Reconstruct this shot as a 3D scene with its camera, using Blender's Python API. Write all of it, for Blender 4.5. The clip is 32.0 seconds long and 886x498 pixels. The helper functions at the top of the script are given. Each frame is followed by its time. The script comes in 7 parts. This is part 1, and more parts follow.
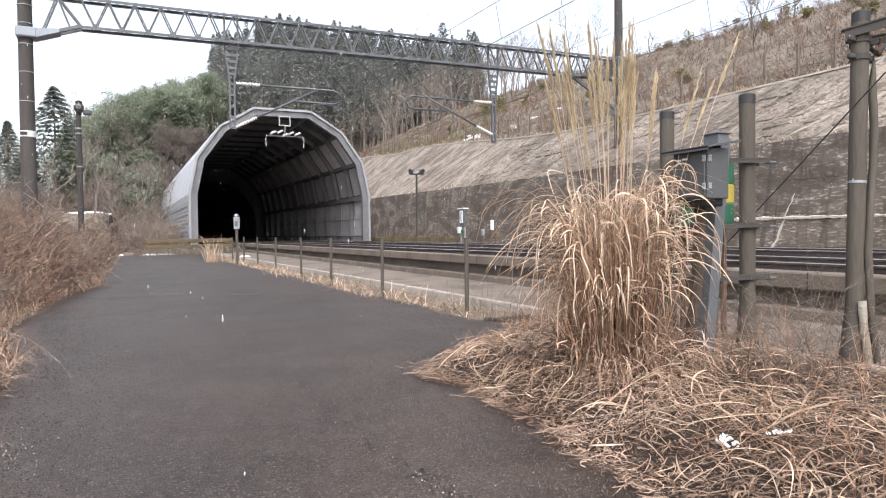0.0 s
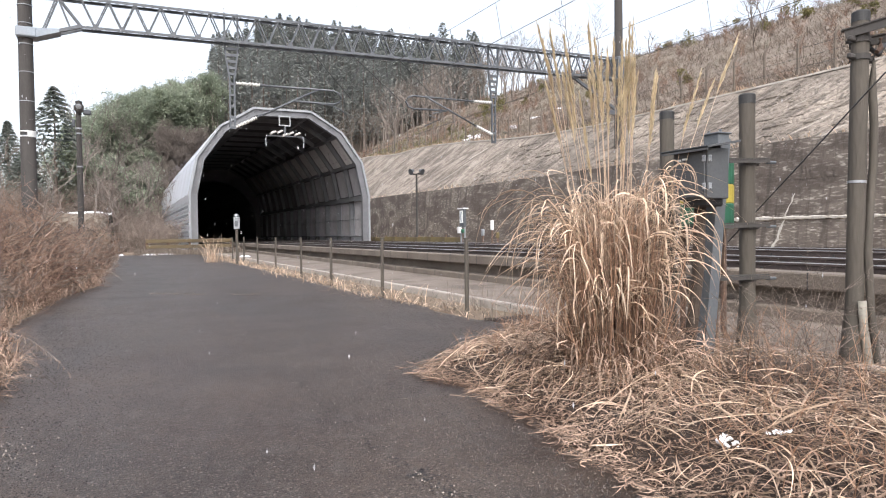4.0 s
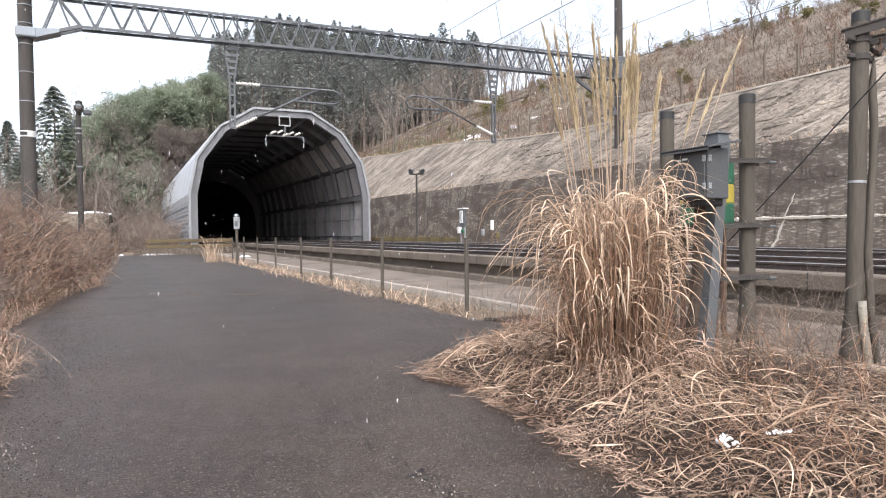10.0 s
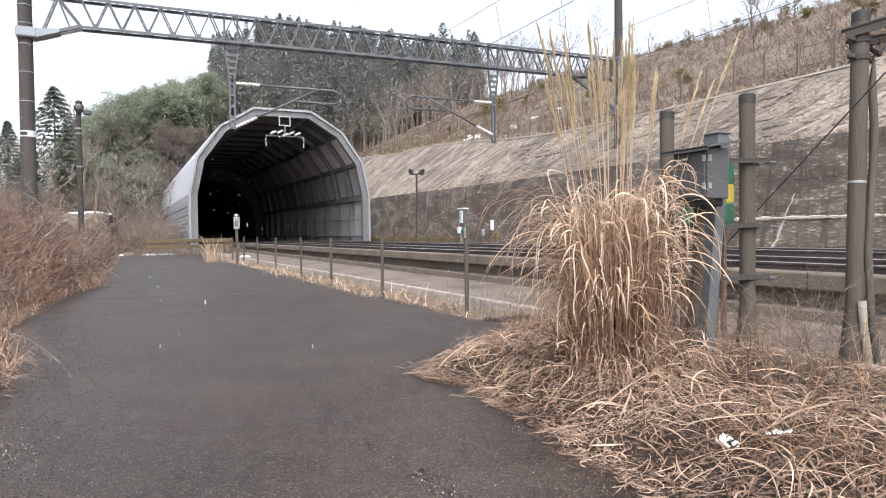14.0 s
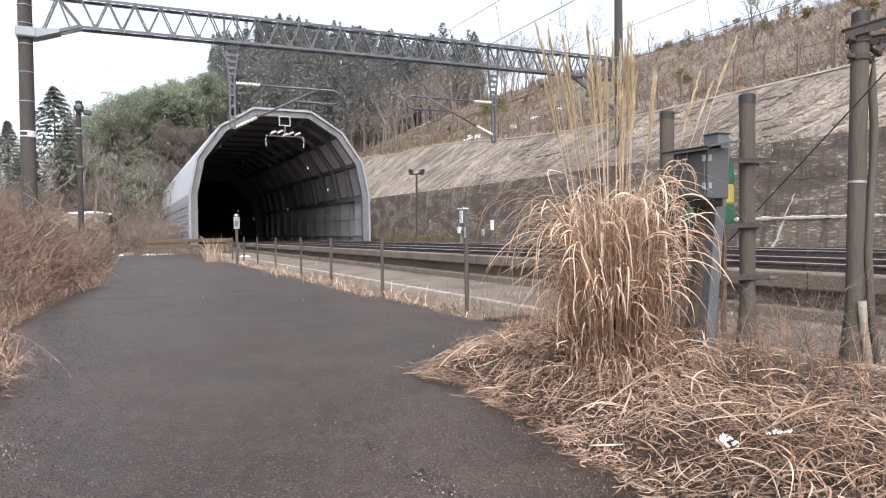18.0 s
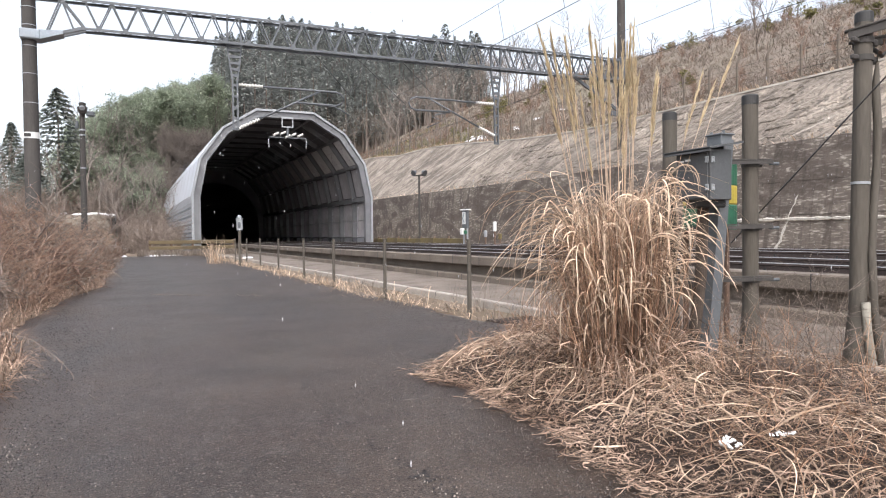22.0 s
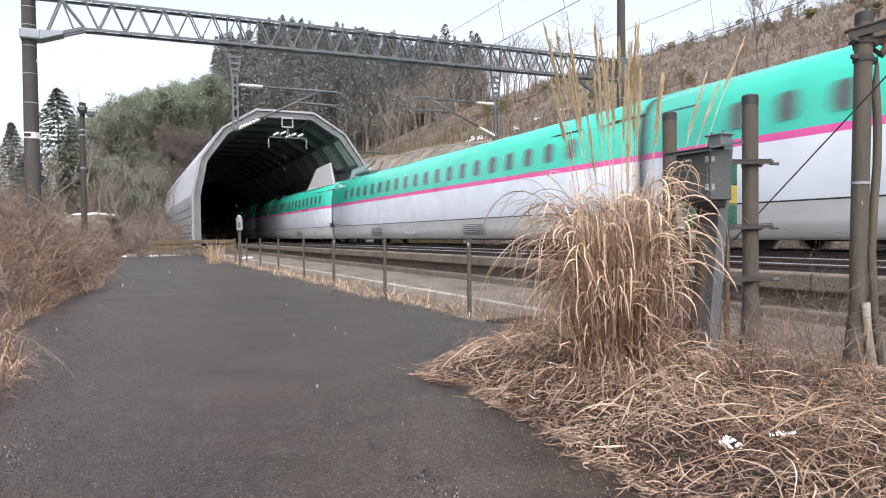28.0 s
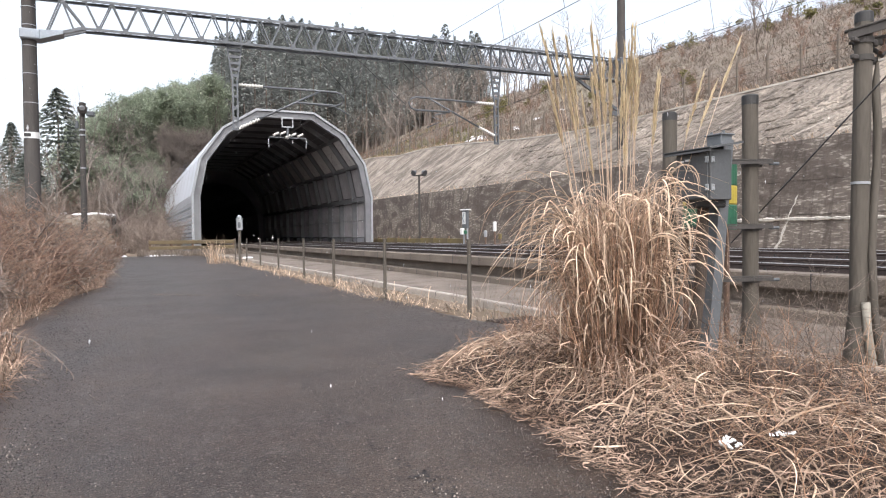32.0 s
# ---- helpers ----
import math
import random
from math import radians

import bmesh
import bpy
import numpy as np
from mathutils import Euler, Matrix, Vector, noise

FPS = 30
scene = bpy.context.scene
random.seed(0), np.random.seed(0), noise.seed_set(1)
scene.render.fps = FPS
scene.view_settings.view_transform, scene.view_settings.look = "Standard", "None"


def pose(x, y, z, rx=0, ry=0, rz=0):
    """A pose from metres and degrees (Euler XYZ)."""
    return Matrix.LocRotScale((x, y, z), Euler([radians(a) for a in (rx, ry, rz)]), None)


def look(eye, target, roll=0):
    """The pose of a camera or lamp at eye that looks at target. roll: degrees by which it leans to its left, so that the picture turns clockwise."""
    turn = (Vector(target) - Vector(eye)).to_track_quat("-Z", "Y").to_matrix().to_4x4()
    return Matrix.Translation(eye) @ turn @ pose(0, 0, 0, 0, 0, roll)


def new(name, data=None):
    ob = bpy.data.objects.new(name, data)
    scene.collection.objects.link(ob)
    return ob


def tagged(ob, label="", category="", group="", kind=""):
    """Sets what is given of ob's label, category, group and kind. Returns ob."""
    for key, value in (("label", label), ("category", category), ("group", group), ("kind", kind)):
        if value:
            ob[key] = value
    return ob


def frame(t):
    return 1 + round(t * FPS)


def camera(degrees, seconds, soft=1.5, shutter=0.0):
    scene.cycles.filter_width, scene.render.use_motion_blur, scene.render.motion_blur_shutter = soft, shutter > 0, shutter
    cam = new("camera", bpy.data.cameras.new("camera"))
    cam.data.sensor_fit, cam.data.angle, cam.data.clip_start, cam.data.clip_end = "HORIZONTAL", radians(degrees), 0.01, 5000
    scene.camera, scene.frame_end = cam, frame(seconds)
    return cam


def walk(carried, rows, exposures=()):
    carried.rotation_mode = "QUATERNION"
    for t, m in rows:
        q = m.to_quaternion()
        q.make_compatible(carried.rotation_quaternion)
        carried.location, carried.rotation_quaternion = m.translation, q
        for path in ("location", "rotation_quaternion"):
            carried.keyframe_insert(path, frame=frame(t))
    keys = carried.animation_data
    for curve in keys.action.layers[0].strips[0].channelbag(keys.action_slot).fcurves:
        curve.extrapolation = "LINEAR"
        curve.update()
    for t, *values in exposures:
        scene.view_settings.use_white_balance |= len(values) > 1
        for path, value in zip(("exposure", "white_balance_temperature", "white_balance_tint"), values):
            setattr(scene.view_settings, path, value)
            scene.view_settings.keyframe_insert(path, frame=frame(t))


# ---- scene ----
# World: y runs along the railway towards the tunnel, x across it, z up from the asphalt.
EYE = Vector((0.0, 0.0, 1.0))


def heading(right, up, roll=0.0):
    a, b = radians(right), radians(up)
    return look(EYE, EYE + Vector((math.sin(a) * math.cos(b), math.cos(a) * math.cos(b), math.sin(b))), roll)


cam = camera(67.2, 32.0, soft=1.1, shutter=0.13)
walk(cam, [(0.0, heading(25.58, -1.36, -0.7)), (21.6, heading(25.58, -1.36, -0.7)),
           (22.0, heading(25.36, -1.25, -0.7)), (32.0, heading(25.36, -1.25, -0.7))],
     exposures=[(0.0, 1.28), (5.0, 1.28), (6.0, 1.2), (7.0, 1.1), (8.0, 1.0), (8.4, 0.96), (9.0, 1.14), (10.0, 1.27), (14.0, 1.27), (17.0, 1.24),
                (27.0, 1.24), (27.6, 1.14), (28.0, 1.1), (29.0, 1.05), (29.4, 1.03), (30.0, 1.16), (31.0, 1.24), (32.0, 1.24)])

# ---- light: a bright overcast sky ----
world = bpy.data.worlds.new("overcast_sky")
scene.world = world
world.use_nodes = True
wn = world.node_tree
wn.nodes.clear()
sky = wn.nodes.new("ShaderNodeTexSky")
sky.sky_type, sky.sun_disc = "NISHITA", False
sky.sun_elevation, sky.sun_rotation = radians(48), radians(200)
sky.air_density, sky.dust_density, sky.ozone_density = 1.0, 4.0, 1.0
pale = wn.nodes.new("ShaderNodeHueSaturation")
pale.inputs["Saturation"].default_value = 0.43
bgn = wn.nodes.new("ShaderNodeBackground")
bgn.inputs["Strength"].default_value = 0.15
won = wn.nodes.new("ShaderNodeOutputWorld")
wn.links.new(sky.outputs[0], pale.inputs["Color"])
wn.links.new(pale.outputs[0], bgn.inputs["Color"])
wn.links.new(bgn.outputs[0], won.inputs["Surface"])
sun = new("sun", bpy.data.lights.new("sun", "SUN"))
sun.data.energy, sun.data.angle, sun.data.color = 0.9, radians(25), (1.0, 0.98, 0.96)
sun.matrix_world = look((0, 0, 60), (10.5, 30.0, 0))

# ---- materials ----
def surf(name, a, b, scale=6.0, rough=0.7, bump=0.3, metal=0.0, fine=60.0, spread=0.5, stain=None, stain_scale=0.6,
         stain_amount=0.5, streak=1.0, shift=0.0, depth=0.01, clear=0.0, isle=0.0, along=1.0, world=False):
    """Colour a to b by coarse and fine noise, with stains, relief, and change from piece to piece."""
    m = bpy.data.materials.new(name)
    m.use_nodes = True
    n, ln = m.node_tree.nodes, m.node_tree.links
    bs = n["Principled BSDF"]
    tc = n.new("ShaderNodeTexCoord")
    mp = n.new("ShaderNodeMapping")
    mp.inputs["Scale"].default_value = (1, along, streak)
    ln.new(n.new("ShaderNodeNewGeometry").outputs["Position"] if world else tc.outputs["Object"], mp.inputs["Vector"])

    def noise_tex(sc, detail=5.0):
        t = n.new("ShaderNodeTexNoise")
        t.inputs["Scale"].default_value, t.inputs["Detail"].default_value = sc, detail
        ln.new(mp.outputs[0], t.inputs["Vector"])
        return t

    def mix(fac, c1, c2):
        x = n.new("ShaderNodeMix")
        x.data_type = "RGBA"
        for sock, val in ((x.inputs[0], fac), (x.inputs[6], c1), (x.inputs[7], c2)):
            if isinstance(val, (tuple, float, int)):
                sock.default_value = (*val, 1) if isinstance(val, tuple) else val
            else:
                ln.new(val, sock)
        return x.outputs[2]

    def ramp(src, lo, hi):
        r = n.new("ShaderNodeMapRange")
        r.inputs[1].default_value, r.inputs[2].default_value = lo, hi
        ln.new(src, r.inputs[0])
        return r.outputs[0]

    big, small = noise_tex(scale), noise_tex(fine, 3.0)
    col = mix(ramp(big.outputs[0], 0.5 - spread / 2, 0.5 + spread / 2), a, b)
    grain = ramp(small.outputs[0], 0.25, 0.75)
    dark = tuple(0.6 * c for c in a)
    f2 = n.new("ShaderNodeMath")
    f2.operation = "MULTIPLY"
    f2.inputs[1].default_value = 0.45
    ln.new(grain, f2.inputs[0])
    col = mix(f2.outputs[0], col, dark)
    if stain:
        st = noise_tex(stain_scale, 8.0)
        fs = n.new("ShaderNodeMath")
        fs.operation = "MULTIPLY"
        fs.inputs[1].default_value = stain_amount
        ln.new(ramp(st.outputs[0], 0.48, 0.68), fs.inputs[0])
        col = mix(fs.outputs[0], col, stain)
    if shift or isle:
        if shift:
            oi = n.new("ShaderNodeObjectInfo")
            rnd, amount = oi.outputs["Random"], shift
        else:
            gi = n.new("ShaderNodeNewGeometry")
            rnd, amount = gi.outputs["Random Per Island"], isle
        hs = n.new("ShaderNodeHueSaturation")
        mr = n.new("ShaderNodeMapRange")
        mr.inputs[3].default_value, mr.inputs[4].default_value = 1 - amount, 1 + amount
        ln.new(rnd, mr.inputs[0])
        ln.new(mr.outputs[0], hs.inputs["Value"])
        ln.new(col, hs.inputs["Color"])
        col = hs.outputs[0]
    ln.new(col, bs.inputs["Base Color"])
    bs.inputs["Metallic"].default_value = metal
    rr = n.new("ShaderNodeMapRange")
    rr.inputs[3].default_value, rr.inputs[4].default_value = max(0.03, rough - 0.1), min(1.0, rough + 0.1)
    ln.new(big.outputs[0], rr.inputs[0])
    ln.new(rr.outputs[0], bs.inputs["Roughness"])
    bs.inputs["Coat Weight"].default_value = clear
    if bump:
        bp = n.new("ShaderNodeBump")
        bp.inputs["Strength"].default_value, bp.inputs["Distance"].default_value = bump, depth
        ln.new(small.outputs[0], bp.inputs["Height"])
        ln.new(bp.outputs[0], bs.inputs["Normal"])
    return m


M = {}
M["asphalt"] = surf("asphalt", (0.042, 0.0290, 0.0226), (0.079, 0.0565, 0.0447), 1.3, 0.42, 0.4, fine=120, spread=0.35, stain=(0.026, 0.022, 0.021), stain_scale=0.55, stain_amount=0.75, depth=0.02)
M["earth"] = surf("earth", (0.16, 0.115, 0.08), (0.24, 0.18, 0.13), 1.2, 0.95, 0.8, fine=25, stain=(0.10, 0.075, 0.05), stain_amount=0.7, depth=0.03)
M["hill"] = surf("hill_earth", (0.16, 0.13, 0.105), (0.27, 0.225, 0.185), 0.5, 0.95, 0.8, fine=5, stain=(0.13, 0.125, 0.075), stain_scale=0.06, stain_amount=0.5, depth=0.2)
M["concrete"] = surf("concrete", (0.135, 0.109, 0.089), (0.215, 0.178, 0.148), 1.6, 0.9, 0.7, fine=30, stain=(0.10, 0.08, 0.068), stain_scale=1.3, stain_amount=0.8, depth=0.02)
M["concrete_pale"] = surf("concrete_pale", (0.34, 0.305, 0.27), (0.46, 0.42, 0.38), 1.5, 0.85, 0.5, fine=40, stain=(0.19, 0.165, 0.14), stain_scale=1.5, stain_amount=0.6)
M["slope"] = surf("sprayed_concrete", (0.265, 0.223, 0.188), (0.425, 0.368, 0.312), 0.7, 0.9, 1.0, fine=6, stain=(0.13, 0.108, 0.092), stain_scale=0.35, stain_amount=0.7, depth=0.14, shift=0.10, world=True)
M["wall_dark"] = surf("stained_concrete", (0.10, 0.081, 0.069), (0.19, 0.16, 0.138), 0.5, 0.9, 0.9, fine=11, stain=(0.24, 0.205, 0.178), stain_scale=0.45, stain_amount=0.55, depth=0.05, shift=0.05, streak=0.45, world=True)
M["lime"] = surf("lime_crust", (0.46, 0.43, 0.39), (0.66, 0.63, 0.59), 5.0, 0.9, 0.8, fine=30, stain=(0.25, 0.22, 0.19), stain_scale=7.0, stain_amount=0.6, depth=0.02)
M["walk"] = surf("brown_walkway", (0.135, 0.108, 0.091), (0.225, 0.187, 0.158), 1.4, 0.92, 0.8, fine=25, stain=(0.075, 0.058, 0.048), stain_scale=1.2, stain_amount=0.8, depth=0.02)
M["steel_dark"] = surf("galvanised_steel_dark", (0.085, 0.092, 0.105), (0.145, 0.155, 0.17), 2.0, 0.55, 0.1, metal=0.3, fine=30)
M["steel_pale"] = surf("galvanised_steel", (0.27, 0.285, 0.31), (0.37, 0.39, 0.41), 2.0, 0.5, 0.1, metal=0.3, fine=30)
M["steel_blue"] = surf("painted_steel_blue", (0.24, 0.28, 0.335), (0.33, 0.37, 0.42), 1.5, 0.5, 0.1, fine=20, stain=(0.25, 0.25, 0.26), stain_amount=0.4)
M["hood_panel"] = surf("hood_panel", (0.50, 0.52, 0.58), (0.64, 0.66, 0.71), 0.5, 0.34, 0.1, metal=0.35, fine=20, stain=(0.28, 0.27, 0.29), stain_scale=0.5, stain_amount=0.5, shift=0.06)
M["hood_inner"] = surf("hood_inner_panel", (0.21, 0.20, 0.215), (0.29, 0.28, 0.295), 0.4, 0.7, 0.1, fine=10, stain=(0.12, 0.115, 0.12), stain_amount=0.6, shift=0.1)
M["hood_pale"] = surf("hood_pale_sheet", (0.42, 0.405, 0.41), (0.54, 0.525, 0.52), 0.4, 0.6, 0.1, fine=10, stain=(0.2, 0.19, 0.19), stain_amount=0.5, shift=0.12)
# Lining concrete, its grey lifted and tinted violet to imitate veiling glare.
M["veiled_lining"] = surf("tunnel_concrete", (0.20, 0.185, 0.205), (0.29, 0.27, 0.295), 0.6, 0.9, 0.3, fine=10)
M["steel_mid"] = surf("weathered_portal_steel", (0.15, 0.155, 0.17), (0.22, 0.225, 0.24), 1.5, 0.6, 0.1, metal=0.2, fine=30, stain=(0.10, 0.10, 0.105), stain_amount=0.5)
# Dark sheet for the crown rows and the skin between lining panels.
M["hood_dark"] = surf("hood_dark_sheet", (0.045, 0.043, 0.048), (0.075, 0.072, 0.078), 0.5, 0.8, 0.1, fine=10)
M["coping"] = surf("bleached_coping", (0.42, 0.385, 0.345), (0.56, 0.52, 0.47), 1.2, 0.9, 0.5, fine=20, stain=(0.25, 0.215, 0.18), stain_scale=0.8, stain_amount=0.6)
M["pvc"] = surf("pale_pipe", (0.20, 0.185, 0.155), (0.30, 0.28, 0.24), 4.0, 0.7, 0.2, fine=40, stain=(0.16, 0.14, 0.115), stain_scale=6, stain_amount=0.6)
M["ochre"] = surf("ochre_planks", (0.095, 0.072, 0.042), (0.165, 0.122, 0.062), 1.5, 0.9, 0.4, fine=30, stain=(0.06, 0.045, 0.03), stain_amount=0.7)
M["timber"] = surf("dark_timber", (0.05, 0.036, 0.028), (0.10, 0.075, 0.06), 2.0, 0.9, 0.6, fine=40, along=0.2)
M["rail"] = surf("rail_steel", (0.075, 0.057, 0.053), (0.12, 0.092, 0.084), 3.0, 0.5, 0.1, metal=0.5, fine=40)
M["rail_head"] = surf("rail_head", (0.5, 0.48, 0.47), (0.6, 0.58, 0.56), 3.0, 0.3, 0.0, metal=0.8)
M["bed"] = surf("track_slab", (0.075, 0.060, 0.055), (0.125, 0.101, 0.092), 0.8, 0.9, 0.5, fine=25, stain=(0.07, 0.055, 0.05), stain_amount=0.6)
M["pole"] = surf("weathered_pole", (0.062, 0.053, 0.044), (0.118, 0.103, 0.086), 3.0, 0.85, 0.6, fine=60, spread=0.4, stain=(0.05, 0.041, 0.034), stain_scale=4.0, stain_amount=0.7, streak=0.15)
M["pole_dark"] = surf("dark_pole", (0.045, 0.041, 0.040), (0.075, 0.068, 0.065), 1.5, 0.9, 0.4, fine=40, stain=(0.10, 0.09, 0.085), stain_scale=2.0, stain_amount=0.4, streak=0.2)
M["box"] = surf("grey_box_paint", (0.066, 0.070, 0.077), (0.095, 0.10, 0.108), 3.0, 0.6, 0.15, fine=70, stain=(0.065, 0.065, 0.068), stain_scale=4, stain_amount=0.5)
M["post_grey"] = surf("grey_channel_steel", (0.115, 0.126, 0.14), (0.17, 0.183, 0.20), 2.5, 0.55, 0.15, metal=0.2, fine=50, stain=(0.10, 0.10, 0.105), stain_scale=3, stain_amount=0.6)
M["stone_light"] = surf("pale_aggregate", (0.060, 0.048, 0.042), (0.11, 0.092, 0.082), 8.0, 0.7, 0.0, isle=0.5)
M["stone_dark"] = surf("dark_aggregate", (0.012, 0.010, 0.010), (0.022, 0.019, 0.018), 8.0, 0.6, 0.0, isle=0.4)
M["humus"] = surf("dark_humus", (0.022, 0.014, 0.011), (0.055, 0.033, 0.024), 4.0, 0.95, 0.8, fine=40, depth=0.03)
M["rust"] = surf("rusty_steel", (0.10, 0.06, 0.045), (0.17, 0.11, 0.08), 5.0, 0.85, 0.5, fine=60)
M["black"] = surf("black_rubber", (0.02, 0.02, 0.022), (0.035, 0.034, 0.035), 4.0, 0.6, 0.2)
M["white"] = surf("white_paint", (0.70, 0.70, 0.70), (0.80, 0.80, 0.80), 3.0, 0.45, 0.05, stain=(0.5, 0.48, 0.45), stain_amount=0.3)
M["green"] = surf("green_paint", (0.02, 0.10, 0.06), (0.03, 0.14, 0.08), 4.0, 0.5, 0.1)
M["yellow"] = surf("yellow_paint", (0.42, 0.33, 0.05), (0.50, 0.40, 0.07), 4.0, 0.5, 0.1, stain=(0.4, 0.3, 0.05))
M["moss"] = surf("yellowed_guard", (0.11, 0.085, 0.045), (0.22, 0.17, 0.065), 1.5, 0.85, 0.3, stain=(0.085, 0.065, 0.04), stain_amount=0.8)
M["snow"] = surf("old_snow", (0.80, 0.81, 0.84), (0.90, 0.90, 0.92), 4.0, 0.6, 0.5, fine=40)
M["flake"] = surf("snow_flake", (0.40, 0.40, 0.43), (0.54, 0.54, 0.57), 4.0, 0.7, 0.0)
M["hill_straw"] = surf("hill_dry_grass", (0.19, 0.155, 0.13), (0.345, 0.29, 0.245), 0.3, 0.9, 0.1, fine=10, isle=0.45)
M["straw"] = surf("dry_leaf_blade", (0.42, 0.28, 0.19), (0.80, 0.66, 0.53), 3.0, 0.65, 0.1, fine=50, isle=0.5)
M["straw_dark"] = surf("dry_stem", (0.20, 0.108, 0.068), (0.42, 0.265, 0.175), 3.0, 0.8, 0.1, fine=50, isle=0.6)
M["litter"] = surf("dead_grass", (0.125, 0.076, 0.054), (0.58, 0.432, 0.34), 2.2, 0.85, 0.1, fine=50, isle=0.75)
M["plume"] = surf("seed_plume", (0.56, 0.445, 0.29), (0.72, 0.60, 0.42), 3.0, 0.8, 0.1, fine=50, isle=0.2)
M["twig"] = surf("dry_twig", (0.15, 0.087, 0.063), (0.325, 0.22, 0.168), 0.6, 0.85, 0.1, fine=30, isle=0.55)
M["twig_grey"] = surf("grey_twig", (0.155, 0.12, 0.10), (0.28, 0.23, 0.20), 0.8, 0.85, 0.1, fine=30, isle=0.5)
M["bark"] = surf("bark", (0.13, 0.10, 0.085), (0.21, 0.17, 0.15), 2.0, 0.9, 0.5, fine=20, isle=0.2)
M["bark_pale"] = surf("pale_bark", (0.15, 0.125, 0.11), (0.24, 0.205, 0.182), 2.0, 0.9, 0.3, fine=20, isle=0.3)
# Ridge needles: paler and greyer than real needles, imitating distance haze.
M["cedar"] = surf("hazed_cedar_needles", (0.235, 0.25, 0.24), (0.31, 0.32, 0.305), 0.10, 0.85, 0.2, fine=4, isle=0.12)
M["cedar_dark"] = surf("dark_needles", (0.165, 0.185, 0.17), (0.25, 0.27, 0.245), 0.2, 0.85, 0.2, fine=4, isle=0.3)
M["bamboo"] = surf("bamboo_leaves", (0.27, 0.31, 0.24), (0.40, 0.435, 0.33), 0.12, 0.75, 0.2, fine=3, isle=0.25)
M["grass_green"] = surf("winter_grass", (0.15, 0.145, 0.065), (0.23, 0.20, 0.10), 0.4, 0.85, 0.2, fine=10, isle=0.4)
M["insulator"] = surf("white_porcelain", (0.52, 0.51, 0.49), (0.66, 0.65, 0.63), 4.0, 0.25, 0.0)
M["wire"] = surf("grey_wire", (0.05, 0.05, 0.053), (0.09, 0.09, 0.094), 4.0, 0.5, 0.0, metal=0.5)
M["train_white"] = surf("train_white", (0.80, 0.86, 0.97), (0.85, 0.905, 1.0), 0.3, 0.25, 0.0, fine=1.5, clear=0.3)
M["train_green"] = surf("train_green", (0.05, 0.60, 0.45), (0.06, 0.65, 0.50), 0.3, 0.25, 0.0, fine=1.5, clear=0.4)
M["train_pink"] = surf("train_pink", (0.80, 0.09, 0.38), (0.84, 0.11, 0.42), 0.3, 0.3, 0.0, fine=1.5, clear=0.3)
M["train_skirt"] = surf("train_skirt_grime", (0.56, 0.57, 0.58), (0.68, 0.69, 0.71), 0.5, 0.38, 0.0, fine=4, stain=(0.37, 0.36, 0.35), stain_amount=0.6)
M["train_roof"] = surf("train_roof", (0.40, 0.42, 0.43), (0.48, 0.50, 0.51), 0.5, 0.5, 0.0)
M["train_fin"] = surf("train_fin_grey", (0.48, 0.47, 0.49), (0.56, 0.55, 0.57), 0.5, 0.5, 0.0)
M["train_glass"] = surf("train_window_glass", (0.09, 0.12, 0.12), (0.13, 0.16, 0.16), 2.0, 0.08, 0.0)


def add_specks(m, scale, light, lo, hi):
    """Pale aggregate grains showing in a dark surface."""
    n, ln = m.node_tree.nodes, m.node_tree.links
    bs = n["Principled BSDF"]
    src = bs.inputs["Base Color"].links[0].from_socket
    tc = n.new("ShaderNodeTexCoord")
    v = n.new("ShaderNodeTexVoronoi")
    v.inputs["Scale"].default_value = scale
    ln.new(tc.outputs["Object"], v.inputs["Vector"])
    r = n.new("ShaderNodeMapRange")
    r.inputs[1].default_value, r.inputs[2].default_value, r.inputs[3].default_value, r.inputs[4].default_value = 0.18, 0.48, 0.9, 0.0
    ln.new(v.outputs["Distance"], r.inputs[0])
    sep = n.new("ShaderNodeSeparateColor")
    ln.new(v.outputs["Color"], sep.inputs[0])
    g = n.new("ShaderNodeMapRange")
    g.inputs[1].default_value, g.inputs[2].default_value = lo, hi
    ln.new(sep.outputs[0], g.inputs[0])
    f = n.new("ShaderNodeMath")
    f.operation = "MULTIPLY"
    ln.new(r.outputs[0], f.inputs[0])
    ln.new(g.outputs[0], f.inputs[1])
    x = n.new("ShaderNodeMix")
    x.data_type = "RGBA"
    x.inputs[7].default_value = (*light, 1)
    ln.new(f.outputs[0], x.inputs[0])
    ln.new(src, x.inputs[6])
    ln.new(x.outputs[2], bs.inputs["Base Color"])


